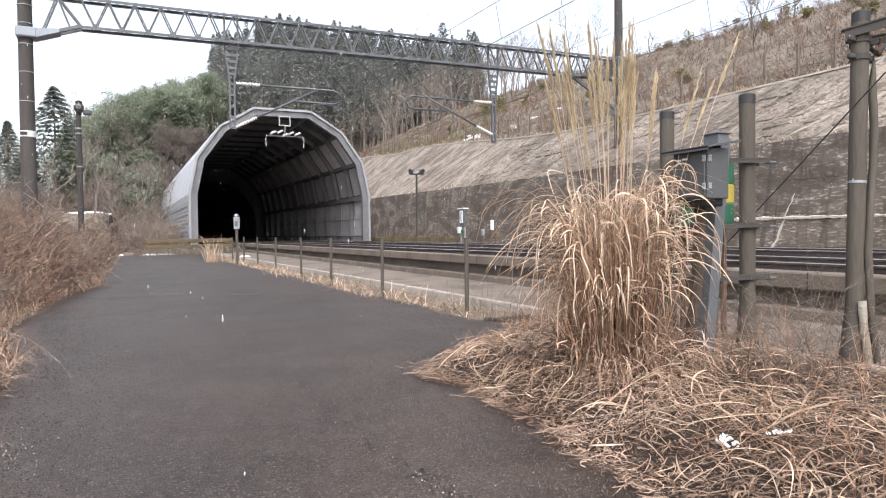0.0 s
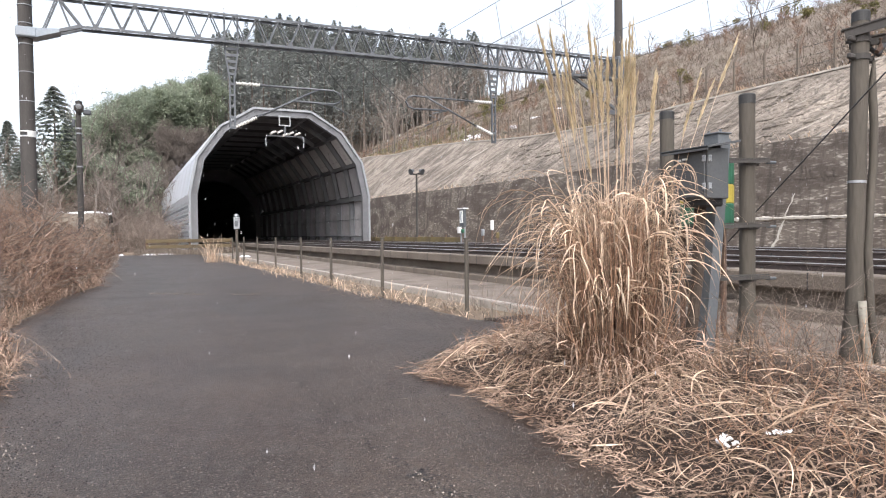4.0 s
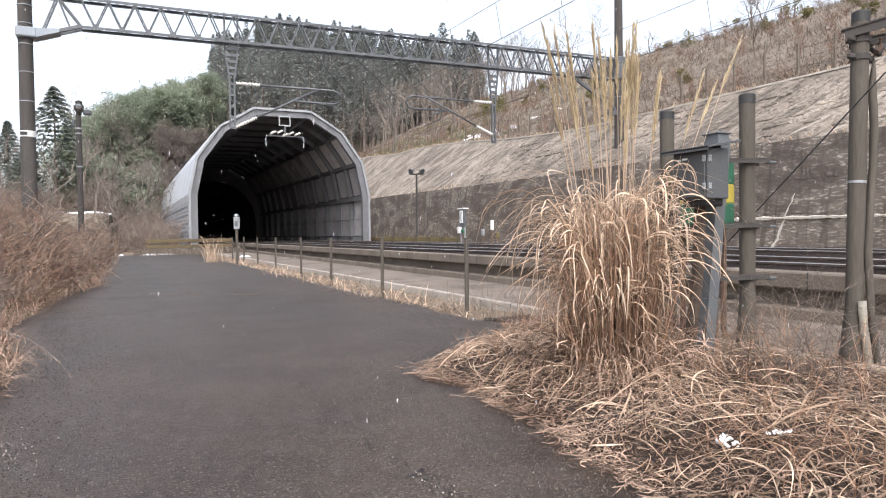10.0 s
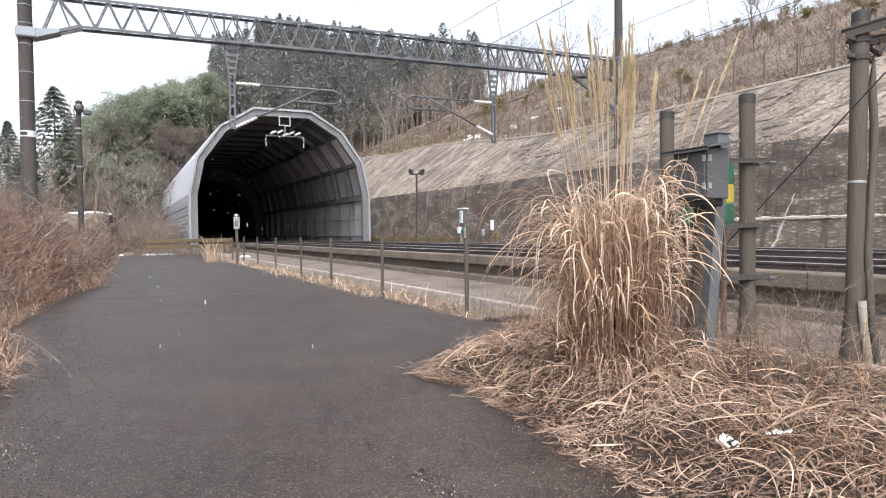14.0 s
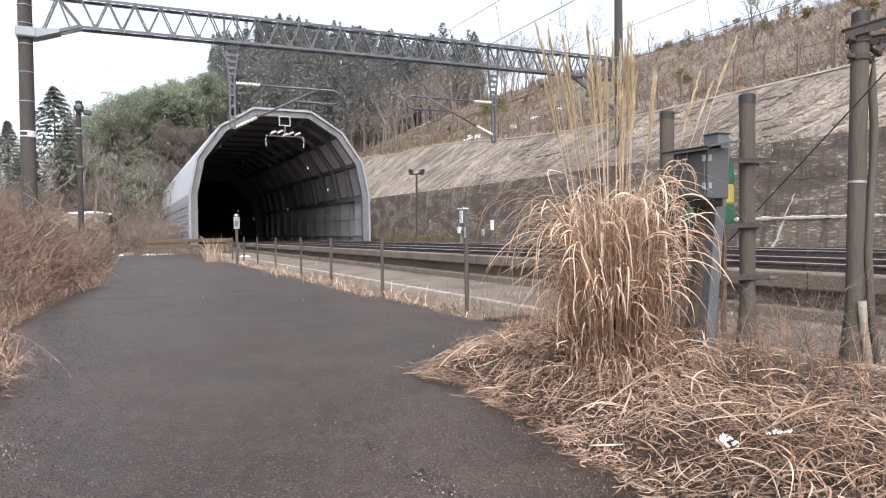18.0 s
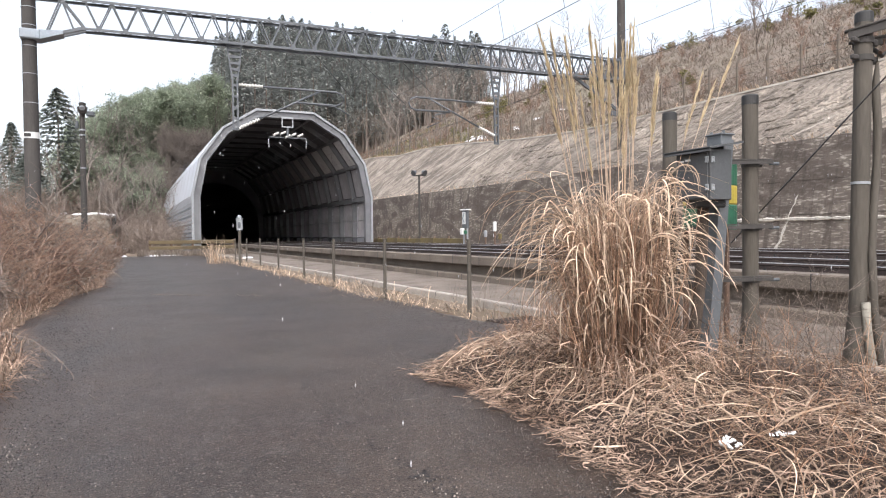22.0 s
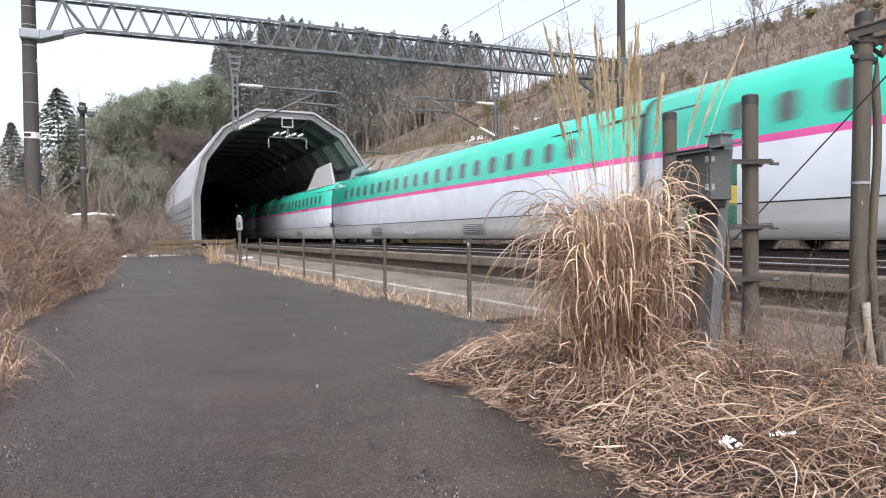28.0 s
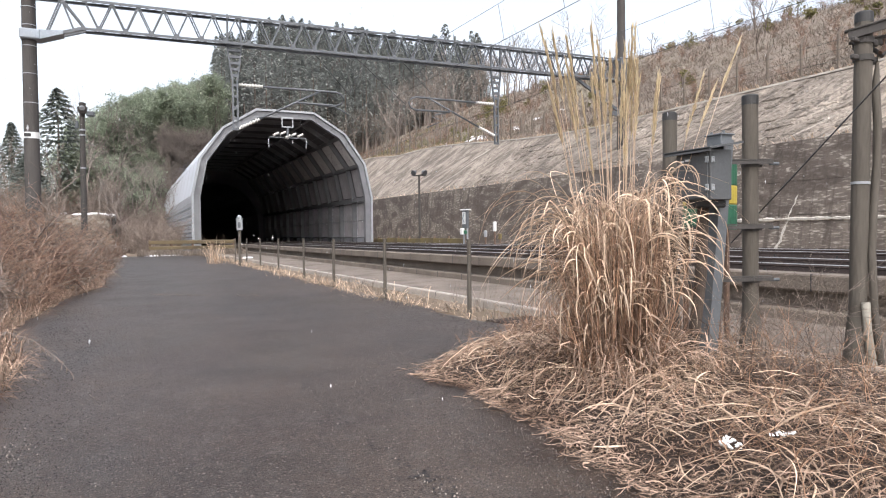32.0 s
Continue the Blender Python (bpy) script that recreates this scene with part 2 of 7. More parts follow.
def add_mottle(m, size, tint, lo, hi, amount, distort=0.6, turn=None, detail=6.0):
    """Large worn or damp areas of another tint, stretched by size."""
    n, ln = m.node_tree.nodes, m.node_tree.links
    bs = n["Principled BSDF"]
    src = bs.inputs["Base Color"].links[0].from_socket
    tc = n.new("ShaderNodeTexCoord")
    mp = n.new("ShaderNodeMapping")
    if turn is not None:   # size is then the length of the marks, turned in the wall's plane
        mp.vector_type = "TEXTURE"
        mp.inputs["Rotation"].default_value = (turn, 0, 0)
        ln.new(n.new("ShaderNodeNewGeometry").outputs["Position"], mp.inputs["Vector"])
    else:
        ln.new(tc.outputs["Object"], mp.inputs["Vector"])
    mp.inputs["Scale"].default_value = size
    t = n.new("ShaderNodeTexNoise")
    t.inputs["Scale"].default_value, t.inputs["Detail"].default_value, t.inputs["Distortion"].default_value = 1.0, detail, distort
    ln.new(mp.outputs[0], t.inputs["Vector"])
    r = n.new("ShaderNodeMapRange")
    r.inputs[1].default_value, r.inputs[2].default_value, r.inputs[4].default_value = lo, hi, amount
    ln.new(t.outputs[0], r.inputs[0])
    x = n.new("ShaderNodeMix")
    x.data_type = "RGBA"
    x.inputs[7].default_value = (*tint, 1)
    ln.new(r.outputs[0], x.inputs[0])
    ln.new(src, x.inputs[6])
    ln.new(x.outputs[2], bs.inputs["Base Color"])


add_mottle(M["wall_dark"], (1.0, 0.30, 0.075), (0.46, 0.42, 0.375), 0.52, 0.66, 0.72, 0.5, turn=0.0, detail=8.0)
add_mottle(M["wall_dark"], (1.0, 2.6, 1.1), (0.072, 0.057, 0.049), 0.44, 0.60, 0.85, 1.0, turn=0.0)
add_mottle(M["wall_dark"], (1.0, 0.30, 3.0), (0.055, 0.044, 0.038), 0.52, 0.66, 0.7, 0.5, turn=0.0)
add_mottle(M["slope"], (2.0, 4.5, 0.9), (0.115, 0.094, 0.08), 0.46, 0.62, 0.85, 1.2, turn=-0.5)
add_mottle(M["slope"], (2.0, 1.1, 0.4), (0.10, 0.083, 0.071), 0.50, 0.64, 0.7, 1.6, turn=-0.6)
add_mottle(M["slope"], (1.0, 0.35, 0.14), (0.075, 0.062, 0.053), 0.56, 0.68, 0.75, 1.2, turn=-0.35)
add_mottle(M["slope"], (2.0, 4.0, 0.28), (0.50, 0.455, 0.40), 0.60, 0.70, 0.6, 1.5, turn=-0.42)
add_mottle(M["asphalt"], (0.55, 0.8, 1.0), (0.040, 0.0265, 0.0225), 0.43, 0.60, 0.85)
add_mottle(M["asphalt"], (0.30, 0.9, 1.0), (0.090, 0.070, 0.059), 0.50, 0.72, 0.5, 2.0)
add_mottle(M["asphalt"], (0.75, 0.30, 1.0), (0.028, 0.019, 0.0155), 0.48, 0.66, 0.5, 1.4)
add_mottle(M["asphalt"], (9.0, 6.0, 1.0), (0.085, 0.072, 0.065), 0.52, 0.66, 0.5, 0.5)
add_mottle(M["asphalt"], (14.0, 9.0, 1.0), (0.020, 0.016, 0.015), 0.54, 0.68, 0.5, 0.5)
add_mottle(M["asphalt"], (0.9, 0.35, 1.0), (0.030, 0.026, 0.026), 0.54, 0.70, 0.6, 1.0)
add_specks(M["asphalt"], 60.0, (0.006, 0.0042, 0.0035), 0.25, 0.45)
add_specks(M["asphalt"], 70.0, (0.185, 0.152, 0.130), 0.42, 0.75)
add_specks(M["asphalt"], 120.0, (0.010, 0.008, 0.008), 0.45, 0.6)
add_specks(M["asphalt"], 66.0, (0.30, 0.275, 0.26), 0.975, 1.0)


def thin_leaf(m, share):
    """Lets light pass through thin blades and needles."""
    n, ln = m.node_tree.nodes, m.node_tree.links
    bs = n["Principled BSDF"]
    bs.inputs["Specular IOR Level"].default_value = 0.08
    t = n.new("ShaderNodeBsdfTranslucent")
    ln.new(bs.inputs["Base Color"].links[0].from_socket, t.inputs["Color"])
    x = n.new("ShaderNodeMixShader")
    x.inputs[0].default_value = share
    ln.new(bs.outputs[0], x.inputs[1])
    ln.new(t.outputs[0], x.inputs[2])
    ln.new(x.outputs[0], n["Material Output"].inputs["Surface"])


M["asphalt"].node_tree.nodes["Principled BSDF"].inputs["Specular IOR Level"].default_value = 0.36
for key, share in (("cedar", 0.5), ("cedar_dark", 0.5), ("bamboo", 0.5), ("straw", 0.3), ("plume", 0.4), ("hill_straw", 0.3), ("grass_green", 0.3), ("litter", 0.2)):
    thin_leaf(M[key], share)


def glow(name, c, s):
    m = bpy.data.materials.new(name)
    m.use_nodes = True
    b = m.node_tree.nodes["Principled BSDF"]
    b.inputs["Base Color"].default_value = (*c, 1)
    b.inputs["Emission Color"].default_value = (*c, 1)
    b.inputs["Emission Strength"].default_value = s
    return m


M["headlight"] = glow("headlight_glow", (1.0, 0.96, 0.88), 6.0)


# ---- mesh building ----
class Geo:
    """Gathers vertices and faces (with a material slot each) of one mesh."""

    def __init__(self):
        self.v, self.f, self.s = [], [], []

    def add(self, verts, faces, slot=0):
        o = len(self.v)
        self.v.extend(tuple(p) for p in verts)
        self.f.extend(tuple(o + i for i in q) for q in faces)
        self.s.extend([slot] * len(faces))

    def box(self, c, size, slot=0, rot=None, bevel=0.0):
        sx, sy, sz = (h / 2 for h in size)
        b = min(bevel, sx * 0.9, sy * 0.9, sz * 0.9)
        if b > 0:
            pts, fc = [], []
            ring = [(-sx + b, -sy), (sx - b, -sy), (sx, -sy + b), (sx, sy - b), (sx - b, sy), (-sx + b, sy), (-sx, sy - b), (-sx, -sy + b)]
            k = lambda q, g: tuple(math.copysign(abs(w) - (b if abs(w) > lim - 1e-9 else 0), w) if g else w for w, lim in zip(q, (sx, sy)))
            for z, g in ((-sz, 1), (-sz + b, 0), (sz - b, 0), (sz, 1)):
                pts += [(*k(q, g), z) for q in ring]
            for r in range(3):
                fc += [(r * 8 + i, r * 8 + (i + 1) % 8, r * 8 + 8 + (i + 1) % 8, r * 8 + 8 + i) for i in range(8)]
            fc += [tuple(reversed(range(8))), tuple(range(24, 32))]
        else:
            pts = [(x, y, z) for z in (-sz, sz) for x, y in ((-sx, -sy), (sx, -sy), (sx, sy), (-sx, sy))]
            fc = [(3, 2, 1, 0), (4, 5, 6, 7), (0, 1, 5, 4), (1, 2, 6, 5), (2, 3, 7, 6), (3, 0, 4, 7)]
        if rot is not None:
            pts = [rot @ Vector(p) for p in pts]
        self.add([(p[0] + c[0], p[1] + c[1], p[2] + c[2]) for p in pts], fc, slot)

    def tube(self, path, radii, sides=6, slot=0, caps=True):
        path = [Vector(p) for p in path]
        if isinstance(radii, (int, float)):
            radii = [radii] * len(path)
        pts, n = [], len(path)
        if sides == 2:    # a flat strand, turned a little from one to the next
            a = (len(self.v) * 0.61) % math.pi
            d = (path[-1] - path[0]).normalized()
            u = d.cross(Vector((math.cos(a), math.sin(a), 0.3))).normalized()
            for p, r in zip(path, radii):
                pts += [p - u * r * 1.3, p + u * r * 1.3]
            self.add(pts, [(2 * i, 2 * i + 1, 2 * i + 3, 2 * i + 2) for i in range(n - 1)], slot)
            return
        for i, p in enumerate(path):
            d = (path[min(i + 1, n - 1)] - path[max(i - 1, 0)])
            d = d.normalized() if d.length > 1e-9 else Vector((0, 0, 1))
            u = d.cross(Vector((0, 0, 1)) if abs(d.z) < 0.95 else Vector((1, 0, 0))).normalized()
            w = d.cross(u)
            for k in range(sides):
                a = 2 * math.pi * k / sides
                pts.append(p + radii[i] * (math.cos(a) * u + math.sin(a) * w))
        fc = [(i * sides + k, i * sides + (k + 1) % sides, (i + 1) * sides + (k + 1) % sides, (i + 1) * sides + k)
              for i in range(n - 1) for k in range(sides)]
        if caps and sides > 2:
            fc += [tuple(reversed(range(sides))), tuple((n - 1) * sides + k for k in range(sides))]
        self.add(pts, fc, slot)

    def bar(self, a, b, w, h=None, slot=0):
        """A flat or square bar from a to b."""
        a, b = Vector(a), Vector(b)
        d = (b - a).normalized()
        u = d.cross(Vector((0, 0, 1)) if abs(d.z) < 0.95 else Vector((0, 1, 0))).normalized()
        q = d.cross(u)
        h = w if h is None else h
        c = [(-w, -h), (w, -h), (w, h), (-w, h)]
        pts = [p + u * x * 0.5 + q * y * 0.5 for p in (a, b) for x, y in c]
        self.add(pts, [(3, 2, 1, 0), (4, 5, 6, 7), (0, 1, 5, 4), (1, 2, 6, 5), (2, 3, 7, 6), (3, 0, 4, 7)], slot)

    def ribbon(self, path, widths, side, slot=0):
        pts = []
        for p, w in zip(path, widths):
            pts += [(p[0] - side[0] * w, p[1] - side[1] * w, p[2] - side[2] * w), (p[0] + side[0] * w, p[1] + side[1] * w, p[2] + side[2] * w)]
        self.add(pts, [(2 * i, 2 * i + 1, 2 * i + 3, 2 * i + 2) for i in range(len(path) - 1)], slot)

    def loft(self, rings, slot_of=None, closed=False, caps=False):
        n = len(rings[0])
        pts = [p for r in rings for p in r]
        o = len(self.v)
        self.v.extend(tuple(p) for p in pts)
        for i in range(len(rings) - 1):
            for k in range(n if closed else n - 1):
                k2 = (k + 1) % n
                self.f.append((o + i * n + k, o + i * n + k2, o + (i + 1) * n + k2, o + (i + 1) * n + k))
                self.s.append(slot_of(i, k) if slot_of else 0)
        if caps:
            for r, rev in ((0, True), (len(rings) - 1, False)):
                q = [o + r * n + k for k in range(n)]
                self.f.append(tuple(reversed(q)) if rev else tuple(q))
                self.s.append(slot_of(0, 0) if slot_of else 0)

    def mesh(self, name, mats, smooth=False):
        me = bpy.data.meshes.new(name)
        me.from_pydata(self.v, [], self.f)
        for m in mats:
            me.materials.append(m)
        if len(mats) > 1:
            me.polygons.foreach_set("material_index", self.s)
        if smooth:
            me.polygons.foreach_set("use_smooth", [True] * len(me.polygons))
        me.update()
        return me


def part(name, geo, mats, parent=None, label="", at=None, smooth=False, kind=""):
    """One mesh object of a Geo or of a shared mesh, under its thing."""
    mats = mats if isinstance(mats, (list, tuple)) else [mats]
    me = geo.mesh(name, mats, smooth) if isinstance(geo, Geo) else geo
    ob = new(name, me)
    if parent is not None:
        ob.parent = parent
    if at is not None:
        ob.matrix_basis = at
    return tagged(ob, label, kind=kind)


def thing(name, label, category, at=None, group="", kind=""):
    ob = new(name)
    ob.empty_display_size = 0.2
    if at is not None:
        ob.matrix_basis = at
    return tagged(ob, label, category, group, kind)


def structure(name, geo, mats, label, category, smooth=False):
    return tagged(part(name, geo, mats, smooth=smooth), label, category, kind="structure")


def smoothstep(a, b, x):
    t = min(1.0, max(0.0, (x - a) / (b - a)))
    return t * t * (3 - 2 * t)


rng = random.Random(7)

# ---- plan ----
NEAR, FAR, RAIL, XC = 8.0, 12.15, 0.60, 10.0
HOOD0, HOOD1, TUNNEL1 = 46.0, 86.0, 2450.0
GANTRY = 28.4


def slope_top(y):
    """Foot-to-crest run of the upper retaining slope at y."""
    return 2.5 + 1.85 * smoothstep(30, 66, y) + 1.0 * smoothstep(66, 84, y)


def ledge_z(y):
    return 4.3 + 0.25 * smoothstep(32, 66, y)


def wall_end(y):
    return smoothstep(-60, -40, y)


def ground_z(x, y):
    if x <= 3.7:
        z = -0.05
        if x < -0.9:
            z = -0.03 + 0.16 * smoothstep(-0.9, -2.5, x) - 0.5 * smoothstep(-5, -9, x) * (1 - smoothstep(30, 60, y))
            z += 3.1 * smoothstep(52, 68, y) * smoothstep(1.5, -0.9, x) + 0.15 * noise.noise((x * 0.4, y * 0.4, 0))
    elif x <= 21.8:
        z = -0.04 if x < 6.6 else 0.05 if x < 16.4 else 0.2
    else:
        b = slope_top(y)
        xt = 23.0 + b
        if x < 23.0:
            z = 0.2 + (ledge_z(y) - 0.45) * smoothstep(22.0, 22.9, x)
        elif x < xt:
            z = ledge_z(y) - 0.3 + 1.18 * (x - 23.0)
        else:
            z = ledge_z(y) - 0.02 + 1.18 * b + 0.50 * min(max(0.0, x - xt - 0.6), 19.0) + 0.22 * min(60.0, max(0.0, x - xt - 19.6))
            z += 0.5 * noise.noise((x * 0.25, y * 0.25, 3)) * smoothstep(xt, xt + 4, x)
        z *= wall_end(y) if y < -30 else 1
    w = smoothstep(-4, 4.5, x)
    over = smoothstep(85.9, 88.1, y) if 4.3 < x < 22 else smoothstep(78, 98, y)
    back = over * (3.5 + 8.5 * w) + smoothstep(92, 150, y) * (6 + 4 * w) + smoothstep(110, 215, y) * 27 * smoothstep(-12, 34, x - 0.10 * (y - 110))
    back += 2.0 * noise.noise((x * 0.03, y * 0.03, 7)) * smoothstep(110, 160, y)
    return max(z, back) if y > 60 else z


def build_ground():
    xs = [-4000, -1800, -900, -450, -250, -160, -110, -80, -60, -46, -36, -28, -22, -18, -15, -12.5, -10.5, -9, -7.6, -6.4, -5.4, -4.6, -3.9, -3.2,
          -2.6, -2.0, -1.5, -0.9, 0.5, 2.0, 3.7, 3.75, 5.0, 6.5, 6.65, 11, 16.3, 16.5, 19, 21.7, 22.0, 22.3, 22.6, 22.95, 23.2, 23.8, 24.6, 25.4, 26.0, 26.6, 27.2,
          27.9, 28.6, 29.3, 30.2, 31.2, 32.4, 33.8, 35.4, 37.2, 39.2, 41.4, 43.8, 46.4, 49.5, 53, 57, 62, 68, 76, 88, 105, 140, 200, 320, 600, 1200, 2500, 4000]
    ys = [-4000, -1800, -900, -400, -200, -120, -80, -60, -50, -40, -30, -22, -16] + [-12 + 1.5 * i for i in range(28)] + [31 + 2.5 * i for i in range(21)] + \
         [84, 86, 88, 90, 93, 96, 100, 104, 109, 115, 122, 130, 139, 150, 163, 178, 195, 215, 240, 275, 330, 420, 600, 900, 1400, 2000, 2500, 4000]
    g = Geo()
    g.v = [(x, y, ground_z(x, y)) for y in ys for x in xs]
    n = len(xs)
    for j in range(len(ys) - 1):
        for i in range(n - 1):
            if 5.0 < (xs[i] + xs[i + 1]) / 2 < 16.2 and 85.9 < ys[j] < 87.9:
                continue
            far = xs[i] > 22 or ys[j] > 60 or xs[i] < -9
            g.f.append((j * n + i, j * n + i + 1, (j + 1) * n + i + 1, (j + 1) * n + i))
            g.s.append(1 if far else 0)
    return structure("ground", g, [M["earth"], M["hill"]], "brown winter earth with dead grass rising to a hillside", "ground", smooth=True)


build_ground()


def road_edge(y):
    """The asphalt's edge beside the fence."""
    return 3.66 - 1.75 * (1 - smoothstep(4.1, 6.2, y)) - 0.12 * smoothstep(2.6, 1.2, y) + 0.06 * math.sin(2.3 * y) + 0.03 * math.sin(7.1 * y)


def road_left(y):
    """The asphalt's ragged edge under the brush."""
    return -0.82 - 0.30 * smoothstep(5.5, 8.5, y) + 0.65 * smoothstep(10.0, 16.8, y) + 0.05 * math.sin(1.3 * y) + 0.03 * math.sin(5.1 * y)


def build_road():
    g = Geo()
    ys = [-30 + 2 * i for i in range(15)] + [0.25 * i for i in range(40)] + [10 + i for i in range(31)]
    rings = []
    for y in ys:
        l = road_left(y)
        r = road_edge(y)
        rings.append([(l - 0.05, y, -0.06), (l, y, 0.0), (l + 0.3, y, 0.008), ((l + r) / 2, y, 0.014), (r - 0.3, y, 0.008), (r, y, 0.0), (r + 0.06, y, -0.06)])
    g.loft(rings)
    road = structure("road", g, M["asphalt"], "damp grey-brown asphalt service road with fine loose grit", "road", smooth=True)
    # loose white grit on the asphalt
    grit, r = Geo(), random.Random(3)
    for k in range(900):
        y = 1.2 + 9 * r.random() ** 2.2
        x, s = r.uniform(-0.8, 1.9), r.uniform(0.0010, 0.0028) * (1.6 if k % 25 == 0 else 1)
        grit.add([(x - s, y, 0.011), (x, y - s, 0.011), (x + s, y, 0.011), (x, y + s, 0.011), (x, y, 0.014 + s)], [(0, 1, 4), (1, 2, 4), (2, 3, 4), (3, 0, 4)])
    # aggregate standing out of the worn surface
    for key, count in (("stone_light", 30000), ("stone_dark", 30000)):
        ag = Geo()
        for k in range(count):
            y = 1.3 + 9.5 * r.random() ** 1.7
            x = -0.85 + (road_edge(y) + 0.75) * r.random()
            sx = r.uniform(0.0014, 0.0046) * (1 + 0.10 * y)
            sy = sx * r.uniform(0.6, 1.5)
            if noise.noise((x * 1.3, y * 0.8, 40)) + r.uniform(-0.7, 0.7) < -0.15:
                continue
            h = 0.0115 + 0.45 * sx
            ag.add([(x - sx, y, 0.009), (x, y - sy, 0.009), (x + sx, y, 0.009), (x, y + sy, 0.009), (x + 0.2 * sx, y, h)], [(0, 1, 4), (1, 2, 4), (2, 3, 4), (3, 0, 4)])
        part("aggregate", ag, M[key], road, "small stones standing out of worn asphalt", kind="stuff")
    # a crumbling seam: small dark pits and loose crumbs along its line
    cr = Geo()
    seam = [(1.00, 9.0), (1.05, 7.4), (1.05, 6.3), (1.07, 4.6), (1.01, 3.4), (1.03, 2.85), (1.08, 2.5), (1.12, 1.9)]
    for k in range(560):
        f = r.random() * (len(seam) - 1.001)
        i = int(f)
        u = f - i
        if noise.noise((f * 2.2, 3.0, 1.0)) < -0.05 and k % 4:
            continue
        x = seam[i][0] + (seam[i + 1][0] - seam[i][0]) * u + r.gauss(0, 0.035)
        y = seam[i][1] + (seam[i + 1][1] - seam[i][1]) * u + r.gauss(0, 0.03)
        s, n = r.uniform(0.003, 0.011), 6
        if k % 12 == 0:
            x, y = r.gauss(-0.52, 0.06), r.gauss(3.6, 0.2)
        cr.add([(x + s * r.uniform(0.4, 1.2) * math.cos(a), y + s * r.uniform(0.4, 1.3) * math.sin(a), 0.0165) for a in [2 * math.pi * q / n for q in range(n)]], [tuple(range(n))])
        if k % 3 == 0:
            c, e = r.uniform(0.002, 0.005), r.uniform(-0.02, 0.02)
            grit.add([(x + e - c, y, 0.013), (x + e, y - c, 0.013), (x + e + c, y, 0.013), (x + e, y + c, 0.013), (x + e, y, 0.016 + c)], [(0, 1, 4), (1, 2, 4), (2, 3, 4), (3, 0, 4)])
    part("crack", cr, M["black"], road, "dark crumbling pits in the asphalt")
    tagged(part("loose_grit", grit, M["concrete_pale"]), "pale grains of loose grit on asphalt", "grit", kind="stuff")


build_road()


def build_trackside():
    # walkway kerb, cable trough and stepped base of the track
    y0, y1 = -640.0, HOOD1
    def strip(name, prof, mat, label, cat, n=1):
        g = Geo()
        g.loft([[(x, y, z) for x, z in prof] for y in (y0, -60, -20, 0, 20, 40, y1)])
        return structure(name, g, mat, label, cat)
    strip("pavement_walkway", [(4.60, -0.1), (4.60, 0.03), (6.30, 0.05), (6.32, 0.0)], M["walk"], "grey-brown concrete walkway beside the track", "walkway")
    k = strip("kerb", [(4.50, -0.1), (4.50, 0.06), (4.51, 0.075), (4.585, 0.075), (4.595, 0.06), (4.595, -0.1)], M["concrete_pale"], "pale concrete kerb along the track walkway", "kerb")
    for nm, prof in (("track_base", [(6.30, -0.05), (6.30, 0.155), (6.315, 0.17), (6.60, 0.17), (6.60, 0.365), (6.40, 0.365), (6.39, 0.38), (6.39, 0.525), (6.405, 0.54), (6.72, 0.54), (6.74, 0.525), (6.74, 0.2)]),):
        strip(nm, prof, M["concrete"], "stepped concrete edge of the railway bed", "track bed")
    g = Geo()
    prof = [(6.72, 0.30), (13.9, 0.30), (13.9, 0.45), (14.2, 0.46), (14.2, 0.2), (16.4, 0.18)]
    g.loft([[(x, y, z) for x, z in prof] for y in (y0, -60, -20, 0, 20, 46, y1, 400, TUNNEL1)])
    bed = structure("track_bed", g, M["bed"], "dark stained concrete railway bed", "track bed")
    # lid joints of the kerb and base blocks
    j = Geo()
    for i in range(40):
        y = 1.0 + 1.2 * i
        j.box((6.55, y, 0.453), (0.326, 0.012, 0.179))
        j.box((6.43, y + 0.6, 0.08), (0.264, 0.012, 0.184))
        j.box((4.5475, y + 0.4, 0.045), (0.098, 0.012, 0.064))
    part("joint", j, M["black"], k, "dark open joint")
    return bed


BED = build_trackside()


